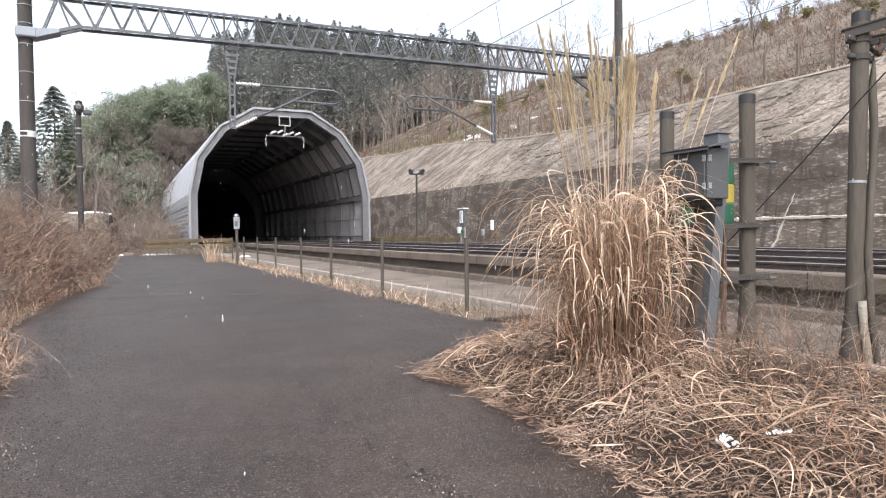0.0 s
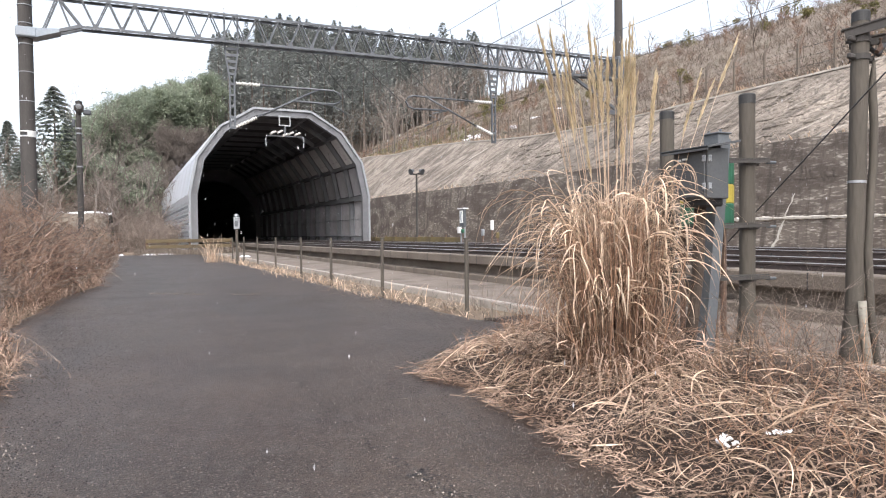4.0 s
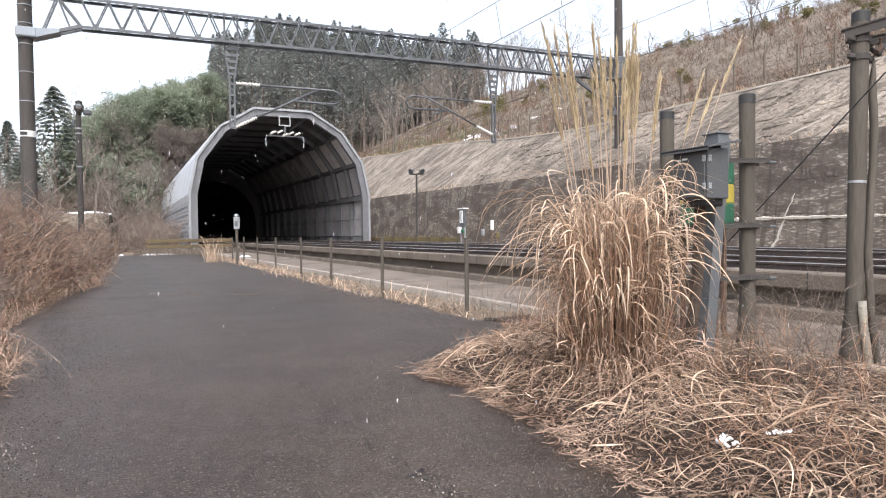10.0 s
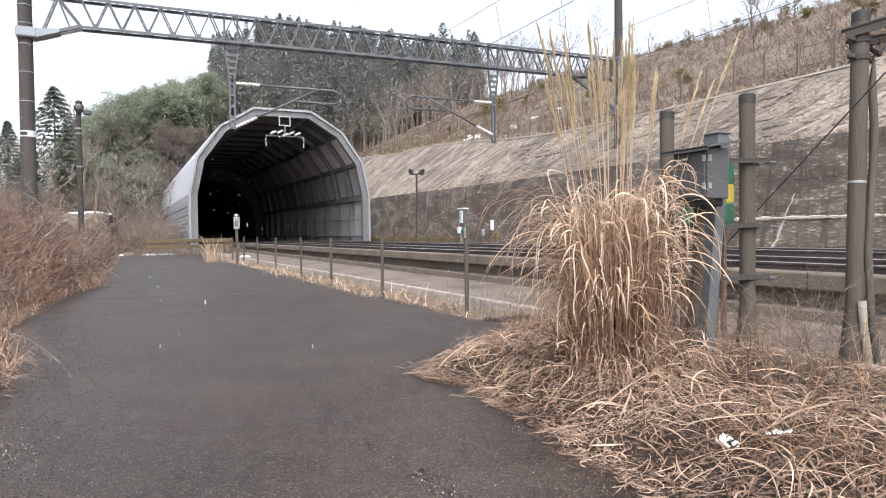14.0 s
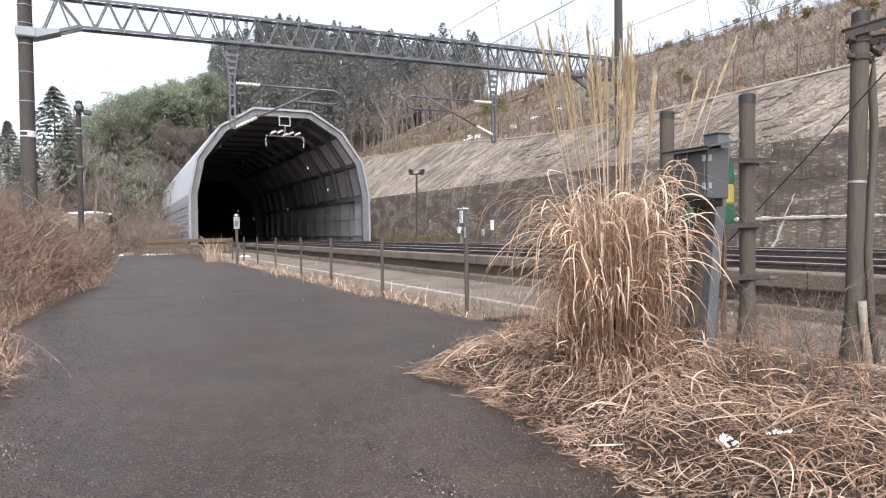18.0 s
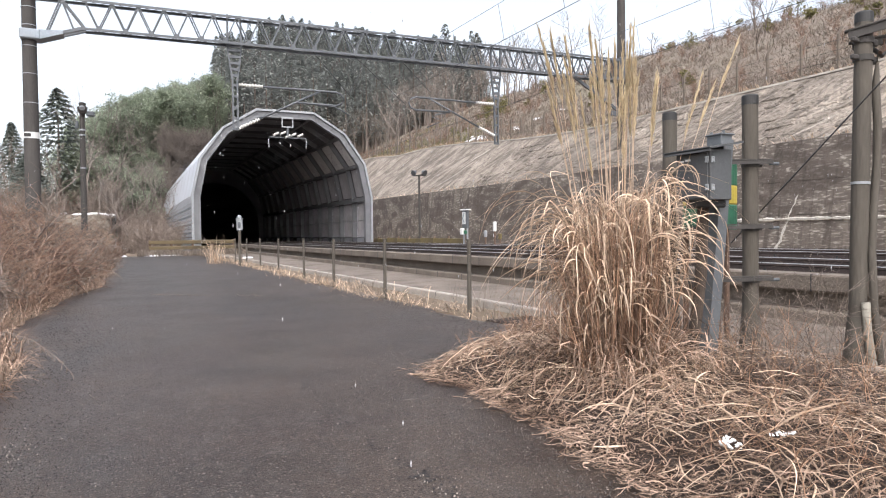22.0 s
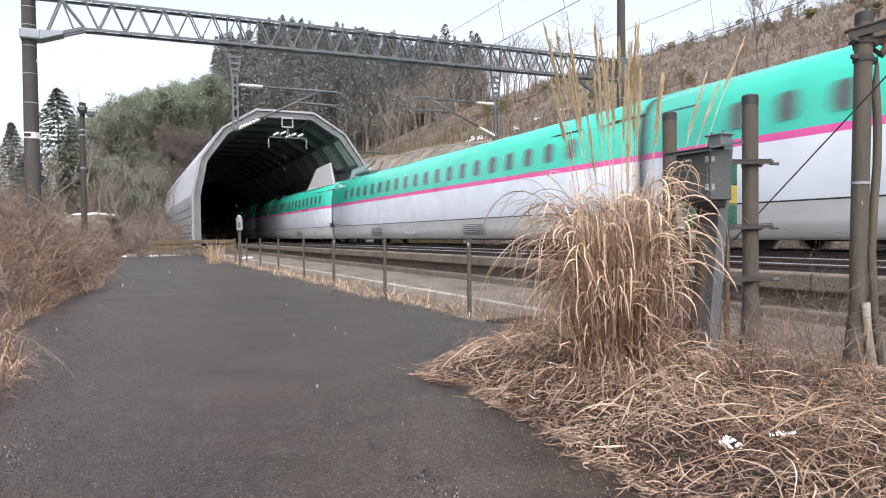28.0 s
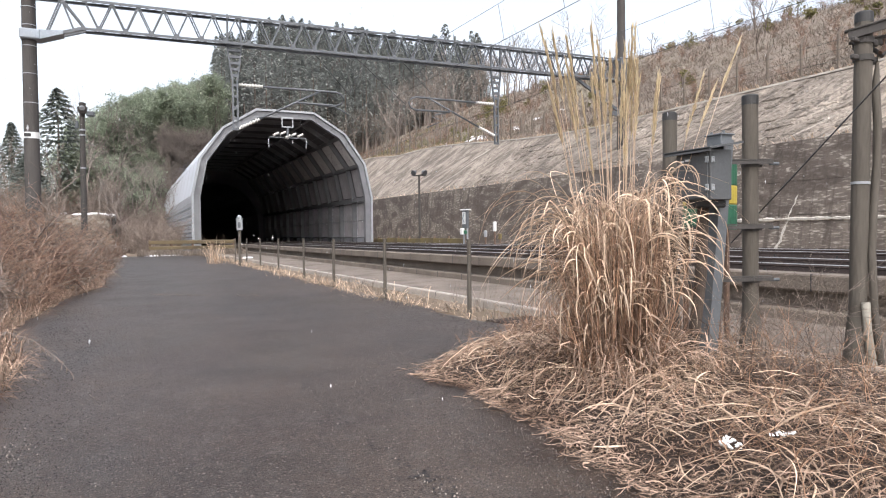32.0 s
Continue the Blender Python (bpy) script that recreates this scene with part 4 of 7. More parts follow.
            part("canopy", ca, [M["train_green"], M["train_glass"]], body, "dark glazed cab canopy", smooth=True)
            lit = headlights and c == N + 1
            for s in (-1, 1):
                lg = Geo()
                lg.tube([(s * 0.19, yn + 8.2, 2.66), (s * 0.19, yn + 8.75, 2.64), (s * 0.19, yn + 8.82, 2.64)], [0.10, 0.13, 0.10], 12)
                part("headlight", lg, M["headlight"] if lit else M["train_glass"], body, "")
            cow = Geo()
            cow.loft([[(0.85 * math.cos(a) * (1 + 0.35 * math.sin(a)), yn + 11.9 + 1.65 * math.sin(a), z) for a in [math.pi * k / 14 for k in range(15)]] for z in (0.14, 0.34)])
            cow.loft([[(0.85 * math.cos(a) * (1 + 0.35 * math.sin(a)) * w, yn + 11.9 + 1.65 * math.sin(a) * w, 0.34) for a in [math.pi * k / 14 for k in range(15)]] for w in (1.0, 0.3)])
            part("cowcatcher", cow, M["train_skirt"], body, "grey cowcatcher under the nose", smooth=True)
            # white plate beside the cab door
            for s in (-1, 1):
                lo = Geo()
                lo.box((s * 1.650, yn - 0.5, 2.50), (0.03, 1.15, 0.52), bevel=0.004)
                part("side_plate", lo, M["white"], body, "white rectangular mark beside the cab door")
                for u in (1.5, 2.6):
                    part("cab_window", win, None, body, at=pose(s * 1.655, yn + u, 2.30, 0, 0, 0 if s > 0 else 180) @ pose(0, 0, 0, 0, -6, 0))
        else:
            body = part("middle_car", mid_mesh, None, train, "green and white passenger car with a pink waist stripe", at=pose(0, mid, 0))
            dress(body, -9.9, 9.9, (-11.3, 11.3))
            if c in (2, 6):
                part("noise_screen", fin_mesh, None, body, "grey roof screen beside the pantograph", at=pose(0, -12.3, 0))
            if c in (3, 7):
                part("pantograph", pan_mesh, None, body, at=pose(0, 9.8, 0))
        if c < N + 1:
            gw = part("gangway", bel_mesh, None, train, at=pose(0, pos, 0))
            for s in (-1, 1):
                part("damper", dam_mesh, None, gw, "black damper across the car gap", at=pose(s * 1.56, 0, 1.02))
                part("cable_box", cab_mesh, None, gw, at=pose(s * 1.50, 0, 0.62))
    return train, total


TRAIN_A, TRAIN_LEN = make_train("green and white bullet train running into the tunnel", False)
TRAIN_B, TRAIN_LEN = make_train("green and white bullet train coming out of the tunnel", True)

# ---- overhead line gantry ----
def beam_z(x):
    return 8.86 + 0.013 * (x - 1.0)


def build_gantry():
    g = thing("catenary_gantry", "weathered grey lattice steel gantry spanning both tracks", "gantry", pose(0, GANTRY, 0))
    xs0, xs1 = -3.05, 24.2
    for dy in (-0.2, 0.2):
        for dz, nm in ((0.0, "lower_chord"), (1.05, "upper_chord")):
            a = -1.24 if dz == 0 else xs0
            c = Geo()
            c.bar((a, dy, beam_z(a) + dz), (xs1, dy, beam_z(xs1) + dz), 0.075, 0.016)
            c.bar((a, dy + (0.05 if dy > 0 else -0.05), beam_z(a) + dz - 0.04), (xs1, dy + (0.05 if dy > 0 else -0.05), beam_z(xs1) + dz - 0.04), 0.016, 0.095)
            part(nm, c, M["steel_dark"], g)
    # lattice bars, one by one
    d = Geo()
    step, L = 0.455, 1.05
    up = Geo()
    up.bar((0, 0, 0), (step, 0, L), 0.07, 0.04)
    dn = Geo()
    dn.bar((0, 0, L), (step, 0, 0), 0.07, 0.04)
    um, dm = up.mesh("lattice_bar", [M["steel_dark"]]), dn.mesh("lattice_bar", [M["steel_dark"]])
    n = int((xs1 + 1.24) / step)
    for dy in (-0.2, 0.2):
        for k in range(n):
            x = -1.24 + step * k
            part("lattice_bar", um if k % 2 else dm, None, g, at=pose(x, dy, beam_z(x)))
    gp = Geo()
    gp.box((0, 0, 0), (0.17, 0.02, 0.13))
    gm = gp.mesh("gusset", [M["steel_dark"]])
    for k in range(0, n, 2):
        x = -1.24 + step * k
        part("gusset", gm, None, g, at=pose(x + step, -0.235, beam_z(x) + 0.05))
        part("gusset", gm, None, g, at=pose(x, -0.235, beam_z(x) + 1.0))
    cr = Geo()
    for k in range(0, n, 2):
        x = -1.24 + step * k
        for dz in (0.0, 1.05):
            cr.bar((x, -0.2, beam_z(x) + dz), (x + step, 0.2, beam_z(x) + dz), 0.035, 0.012)
            cr.bar((x + step, 0.2, beam_z(x) + dz), (x + 2 * step, -0.2, beam_z(x) + dz), 0.035, 0.012)
    part("cross_lacing", cr, M["steel_dark"], g, kind="stuff")
    # left end: cranked lower chord and saddle on the post
    for dy in (-0.2, 0.2):
        c = Geo()
        c.bar((-1.24, dy, beam_z(-1.24)), (-2.75, dy, 8.30), 0.10, 0.12)
        c.bar((-1.24, dy, beam_z(-1.24)), (-2.0, dy, 9.85), 0.06, 0.06)
        c.bar((-2.0, dy, 9.85), (-2.55, dy, 8.4), 0.07, 0.05)
        c.bar((-2.0, dy, 9.85), (-1.6, dy, 8.72), 0.05, 0.05)
        part("end_brace", c, M["steel_dark"], g)
    s = Geo()
    s.box((-3.0, 0, 8.40), (0.66, 0.72, 0.36), bevel=0.04)
    s.add([(-2.7, -0.33, 8.23), (-1.95, -0.33, 8.50), (-1.95, -0.33, 8.62), (-2.7, -0.33, 8.57), (-2.7, 0.33, 8.23), (-1.95, 0.33, 8.50), (-1.95, 0.33, 8.62), (-2.7, 0.33, 8.57)],
          [(0, 1, 2, 3), (7, 6, 5, 4), (3, 2, 6, 7), (0, 4, 5, 1)])
    part("saddle", s, M["steel_blue"], g, "pale blue-grey steel saddle clamped round the post")
    s = Geo()
    s.box((-3.0, 0, 9.88), (0.6, 0.7, 0.2), bevel=0.04)
    part("upper_saddle", s, M["steel_blue"], g)
    # posts
    for x, r0, r1, z0, z1 in ((-3.05, 0.27, 0.225, -0.2, 10.6), (24.2, 0.26, 0.20, 4.3, 15.0)):
        p = Geo()
        p.tube([(x, 0, z0 + (z1 - z0) * k / 8) for k in range(9)], [r0 + (r1 - r0) * k / 8 for k in range(9)], 20)
        po = part("post", p, M["pole_dark"], g, "dark round concrete post", smooth=False)
        for z in ((5.95, 7.0, 8.0, 8.75, 9.4) if x < 0 else (6.0, 8.2)):
            b = Geo()
            b.tube([(x, 0, z - 0.012), (x, 0, z + 0.012)], r0 - 0.02, 20)
            part("band", b, M["steel_pale"], po)
        if x < 0:
            b = Geo()
            b.tube([(x, 0, 4.66), (x, 0, 4.88)], 0.268, 20)
            b2 = Geo()
            b2.box((x - 0.1, -0.268, 4.77), (0.22, 0.02, 0.12))
            lab = part("number_band", b, M["white"], g, "white number band round the post")
            part("number_bars", b2, M["black"], lab)
    # right-end bracket and stays
    s = Geo()
    s.bar((21.0, 0, beam_z(21.0)), (24.2, 0, 7.4), 0.12, 0.14)
    s.bar((23.4, 0, 7.35), (24.6, 0, 7.35), 0.2, 0.25)
    s.box((24.2, 0, beam_z(24.2) + 0.55), (0.62, 0.7, 1.2), bevel=0.05)
    part("end_bracket", s, M["steel_dark"], g)
    # hanging frames with swing arms
    for x, sgn in ((4.13, 1), (16.42, -1)):
        h = Geo()
        for a in (-0.26, 0.26):
            h.bar((x + a, 0, beam_z(x) + 1.15), (x + a, 0, beam_z(x) - 0.35), 0.07, 0.09)
            h.bar((x + a, 0, beam_z(x) - 0.30), (x + a * 0.35, 0, 7.35), 0.06, 0.09)
            h.bar((x + a * 0.35, 0, 7.45), (x + a * 0.35, 0, 5.36), 0.06, 0.10)
        for k, z in enumerate((8.62, 8.36, 8.1, 7.85, 7.6)):
            h.box((x, 0, z), (0.52 - 0.08 * k, 0.10, 0.11), slot=0)
        for z in (7.2, 6.75, 6.3, 5.85, 5.42):
            h.box((x, 0, z), (0.22, 0.08, 0.10))
        part("hanging_frame", h, M["steel_dark"], g, "narrow hanging lattice frame under the beam")
        X = lambda v: x + sgn * v
        arm = Geo()
        top = 7.24 if sgn > 0 else 7.32
        arm.tube([(X(1.05), 0, top), (X(4.25), 0, top + 0.02), (X(4.48), 0, top - 0.06), (X(4.62), 0, top - 0.27), (X(4.5), 0, top - 0.48), (X(4.25), 0, top - 0.57), (X(2.5), 0, top - 0.55)], 0.046, 8)
        arm.tube([(X(0.9), 0, 5.86 if sgn > 0 else 6.12), (X(3.55), 0, top)], 0.042, 8)
        arm.tube([(X(3.3), 0, top - 0.58), (X(4.15), 0, top - 0.62), (X(4.5), 0, top - 0.75), (X(4.85), 0, 6.28 if sgn > 0 else 6.3)] if sgn > 0 else
                 [(X(2.6), 0, top - 0.58), (X(3.2), 0, top - 0.7), (X(3.45), 0, 6.5), (X(2.9), 0, 6.34), (X(3.7), 0, 5.98)], 0.03, 6)
        part("swing_arm", arm, M["steel_dark"], g, "bent tubular swing arm", smooth=True)
        for a, b in (((X(0.15), 0, top), (X(1.1), 0, top)), ((X(0.12), 0, 5.45 if sgn > 0 else 5.8), (X(0.95), 0, 5.88 if sgn > 0 else 6.14))):
            q = Geo()
            a, b = Vector(a), Vector(b)
            q.tube([a + (b - a) * k / 14 for k in range(15)], [0.045 if k % 2 else 0.085 for k in range(15)], 10)
            part("insulator", q, M["insulator"], g, "white ribbed porcelain insulator")
    return g


build_gantry()


def build_wires():
    def run(name, label, x, z, r, ends, sag=0.0, cat="wire"):
        g = Geo()
        for a, b in ends:
            g.tube([(x, a + (b - a) * k / 10, z - sag * 4 * (k / 10) * (1 - k / 10)) for k in range(11)], r, 5)
        tagged(part(name, g, M["wire"]), label, cat, kind="structure")
    for cx in (NEAR, FAR):
        run("wire_contact", "thin overhead contact wire above the rails", cx + 0.1, 5.55, 0.0075, [(-400, -20), (-20, GANTRY), (GANTRY, 90), (90, 2400)])
        run("wire_messenger", "sagging messenger wire above the contact wire", cx - 0.05, 6.75, 0.0055, [(-170, -120), (-120, -70), (-70, -20), (-20, GANTRY), (GANTRY, 66)], 0.45)
        dr = Geo()
        for k in range(1, 40):
            y = -20 + 2.4 * k
            if y > 44:
                break
            f = (y + 20) / 48.4 if y < GANTRY else (y - GANTRY) / 37.6
            dr.tube([(cx + 0.1, y, 5.55), (cx - 0.05, y, 6.75 - 0.45 * 4 * f * (1 - f))], 0.006, 4)
        tagged(part("wire_dropper", dr, M["wire"]), "thin vertical droppers between two overhead wires", "wire", kind="stuff")
    for k, (x, z) in enumerate(((23.9, 10.1), (24.5, 10.5))):
        run("wire_feeder", "long sagging feeder wire along the railway", x, z, 0.0045, [(-120, -70), (-70, -20), (-20, GANTRY), (GANTRY, 62 if x > 20 else 47)], 0.5)
    # anchor stays under the beam
    for a, b in (((7.4, 8.9), (9.2, 7.0)), ((9.2, 8.95), (11.6, 7.05)), ((9.9, 8.95), (8.9, 7.1)), ((11.4, 9.0), (13.0, 7.6))):
        g = Geo()
        g.tube([(a[0], GANTRY, a[1]), (b[0], GANTRY + 0.1, b[1])], 0.018, 5)
        tagged(part("wire_stay", g, M["wire"]), "slanting stay wire below the gantry beam", "wire", kind="structure")


build_wires()


def build_track_things():
    # low post fence beside the road
    fence = thing("fence", "low fence of slim weathered steel posts along the road", "fence", pose(3.74, 7.16, 0))
    pg = Geo()
    pg.tube([(0, 0, -0.1), (0, 0, 0.93)], 0.027, 10)
    pg.box((0.0, 0, 0.935), (0.06, 0.06, 0.012), bevel=0.004)
    pm = pg.mesh("post", [M["pole"]])
    r = random.Random(11)
    for k in range(8):
        part("post", pm, None, fence, at=pose(0.035 * k * (k > 2), 2.93 * k + 0.06 * k * (k > 3), 0, r.uniform(-1, 1), r.uniform(-1, 1), 0))
    # marker post with a lamp-like box near the hood
    m = thing("marker_post", "pale equipment head on a slim post by the track", "marker post", pose(3.55, 24.0, 0))
    q = Geo()
    q.tube([(0, 0, -0.05), (0, 0, 1.25)], 0.05, 10)
    part("post", q, M["pole"], m)
    q = Geo()
    q.box((0, 0, 1.42), (0.19, 0.16, 0.38), bevel=0.012)
    q.box((0, 0, 1.625), (0.22, 0.19, 0.025), bevel=0.006)
    q.tube([(0, 0, 1.63), (0, 0, 1.67), (0, 0, 1.73), (0, 0, 1.76)], [0.045, 0.08, 0.07, 0.025], 12)
    part("head", q, M["steel_pale"], m, "weathered pale sheet-metal head")
    q = Geo()
    q.box((-0.02, -0.085, 1.42), (0.09, 0.02, 0.2), bevel=0.01)
    part("lens", q, M["steel_dark"], m)
    # signal box beyond the tracks
    s = thing("trackside_sign", "white-topped trackside sign box on two steel legs", "trackside sign", pose(15.6, 30.2, 0.2))
    q = Geo()
    q.box((0, 0, 1.55), (0.16, 0.52, 0.92), bevel=0.03)
    part("case", q, M["steel_dark"], s)
    q = Geo()
    q.box((0, 0, 2.04), (0.3, 0.72, 0.06), bevel=0.015)
    part("roof", q, M["white"], s, "white roof plate")
    q = Geo()
    q.box((-0.09, 0, 1.62), (0.03, 0.34, 0.62), bevel=0.01)
    f = part("face", q, M["white"], s, "white sign face with a dark mark")
    q = Geo()
    q.box((-0.11, 0.02, 1.72), (0.012, 0.07, 0.36), rot=Euler((0.5, 0, 0)).to_matrix())
    q.box((-0.11, 0.02, 1.5), (0.012, 0.07, 0.3), rot=Euler((-0.6, 0, 0)).to_matrix())
    part("mark", q, M["steel_blue"], f)
    for yy in (-0.2, 0.2):
        q = Geo()
        q.bar((0, yy, -0.1), (0, yy, 1.15), 0.07)
        part("leg", q, M["steel_pale"], s)
    q = Geo()
    q.box((-0.12, 0.15, 0.95), (0.18, 0.2, 0.34), bevel=0.03)
    part("lower_box", q, M["white"], s)
    q = Geo()
    q.box((-0.13, -0.22, 0.9), (0.14, 0.16, 0.2), bevel=0.03)
    part("green_box", q, M["green"], s)
    for y, h, mt in ((27.4, 1.35, "white"), (28.3, 0.95, "steel_pale"), (26.9, 0.8, "moss")):
        b = thing("cable_marker", "small weathered cable marker standing beyond the rails", "cable marker", pose(15.7, y, 0.2))
        q = Geo()
        q.tube([(0, 0, -0.05), (0, 0, h * 0.7)], 0.045, 8)
        part("post", q, M["rust"], b)
        q = Geo()
        q.box((0, 0, h * 0.85), (0.14, 0.16, h * 0.34), bevel=0.03)
        part("head", q, M[mt], b)
    # lamp tower below the wall
    l = thing("lamp_post", "slim dark lamp post with four floodlights on top", "lamp post", pose(17.3, 40.0, 0.15))
    q = Geo()
    q.tube([(0, 0, -0.1), (0, 0, 4.75)], [0.085, 0.06], 10)
    part("pole", q, M["pole_dark"], l)
    q = Geo()
    q.bar((-0.5, 0, 4.72), (0.5, 0, 4.72), 0.06)
    q.bar((0, -0.5, 4.72), (0, 0.5, 4.72), 0.06)
    part("crossarm", q, M["pole_dark"], l)
    for a in range(4):
        q = Geo()
        an = math.pi / 2 * a + 0.4
        c = Vector((0.42 * math.cos(an), 0.42 * math.sin(an), 4.9))
        q.tube([c - Vector((math.cos(an), math.sin(an), -0.5)) * 0.12, c, c + Vector((math.cos(an), math.sin(an), -0.5)) * 0.12], [0.07, 0.13, 0.19], 12)
        part("floodlight", q, M["steel_dark"], l)
    # low yellowed guard along the foot of the wall
    gu = thing("guard_fence", "low yellowed guard fence at the foot of the wall", "guard fence", pose(17.0, 33.2, 0.15))
    q = Geo()
    q.box((0, 0, 0), (0.05, 1.96, 0.34), bevel=0.012)
    qm = q.mesh("board", [M["moss"]])
    q = Geo()
    q.box((0, 0, 0), (0.08, 0.08, 0.9))
    qp = q.mesh("post", [M["rust"]])
    for k in range(9):
        part("board", qm, None, gu, at=pose(0, 2 * k + 1, 0.44 + 0.02 * (k % 3), 0, 0, 0))
        part("post", qp, None, gu, at=pose(0.07, 2 * k, 0.3))
    # guard fence at the end of the road
    gr = thing("road_end_barrier", "brown weathered plank barrier where the road ends", "barrier", pose(1.1, 40.6, 0))
    for z in (0.74, 0.42):
        q = Geo()
        q.box((2.3, 0, z), (4.6, 0.06, 0.2), bevel=0.02)
        part("rail", q, M["ochre"], gr)
    for k in range(5):
        q = Geo()
        q.box((0.05 + 1.13 * k, 0.06, 0.4), (0.12, 0.1, 0.95), bevel=0.02)
        part("post", q, M["rust"], gr)
    # lamp post at the left of the road
    l = thing("street_lamp", "dark slim street lamp with a round hooded head", "street lamp", pose(-1.5, 30.0, 0))
    q = Geo()
    q.tube([(0, 0, -0.1), (0, 0, 3.0), (0, 0, 5.95)], [0.125, 0.11, 0.09], 14)
    part("pole", q, M["pole_dark"], l)
    q = Geo()
    q.tube([(0.02, 0, 5.85), (0.02, -0.05, 6.0), (0.02, -0.08, 6.18), (0.02, -0.05, 6.32), (0.02, 0, 6.38)], [0.11, 0.16, 0.185, 0.14, 0.04], 14)
    part("lamp_head", q, M["pole_dark"], l, "round dark hood", smooth=True)
    q = Geo()
    q.tube([(0.02, -0.2, 6.14), (0.02, -0.26, 6.1)], [0.11, 0.09], 12)
    part("lens", q, M["steel_pale"], l)
    q = Geo()
    q.box((0.3, 0, 5.95), (0.3, 0.16, 0.2), bevel=0.04)
    q.box((-0.18, 0, 5.5), (0.12, 0.14, 0.3), bevel=0.03)
    part("junction_box", q, M["steel_dark"], l)
    for z in (3.8, 5.3, 5.1):
        q = Geo()
        q.tube([(0, 0, z - 0.03), (0, 0, z + 0.03)], 0.12, 14)
        part("clamp", q, M["steel_pale"], l)
    # equipment hanging in the portal's crown
    e = thing("portal_equipment", "pale insulator cluster hanging from the portal crown", "insulators", pose(10.05, 45.7, 0))
    q = Geo()
    for dx in (-0.36, 0.36):
        q.bar((dx, 0, 9.1), (dx, 0, 8.40), 0.08)
    for z in (9.06, 8.44):
        q.bar((-0.36, 0, z), (0.36, 0, z), 0.09)
    part("bracket", q, M["steel_pale"], e)
    q = Geo()
    q.bar((0, 0, 8.4), (0, 0, 7.7), 0.12)
    q.bar((-1.2, 0, 7.72), (1.2, 0, 7.72), 0.07)
    part("hanger", q, M["steel_dark"], e)
    for dx, dz in ((-1.1, 0.12), (-0.45, 0.2), (0.0, 0.0), (0.55, 0.12), (1.2, 0.1)):
        q = Geo()
        a = Vector((dx * 0.72 - 0.18, -0.1, 7.80 + dz - 0.08))
        b = Vector((dx * 0.72 + 0.18, 0.1, 7.80 + dz + 0.10))
        q.tube([a + (b - a) * k / 8 for k in range(9)], [0.055 if k % 2 else 0.09 for k in range(9)], 10)
        part("insulator", q, M["insulator"], e)
    for dx in (-1.2, 1.2):
        q = Geo()
        q.tube([(dx, 0, 7.75), (dx * 1.08, 0, 7.5), (dx * 1.05, 0, 7.0)], 0.04, 6)
        part("jumper", q, M["steel_pale"], e)


build_track_things()


def build_hill_fence():
    fence = thing("hill_fence", "line of bent-topped pale concrete fence posts on the slope crest", "fence", pose(0, 0, 0))
    p = Geo()
    p.box((0, 0, 0.85), (0.09, 0.09, 1.9), bevel=0.01)
    p.bar((0, 0, 1.78), (0.20, 0, 2.12), 0.08)
    pm = p.mesh("post", [M["concrete"]])
    y, r = 11.0, random.Random(13)
    tops = []
    while y < 84:
        b = slope_top(y)
        x, z = 23.0 + b + 0.62, ledge_z(y) + 1.18 * b - 0.15
        part("post", pm, None, fence, at=pose(x, y, z, 0, 0, r.uniform(-12, 12)))
        tops.append((x, y, z))
        y += 1.65
    for h in (0.35, 0.75, 1.15, 1.55):
        w = Geo()
        w.tube([(x - 0.05, yy, z + h) for x, yy, z in tops], 0.006, 4)
        part("strand", w, M["wire"], fence)


build_hill_fence()

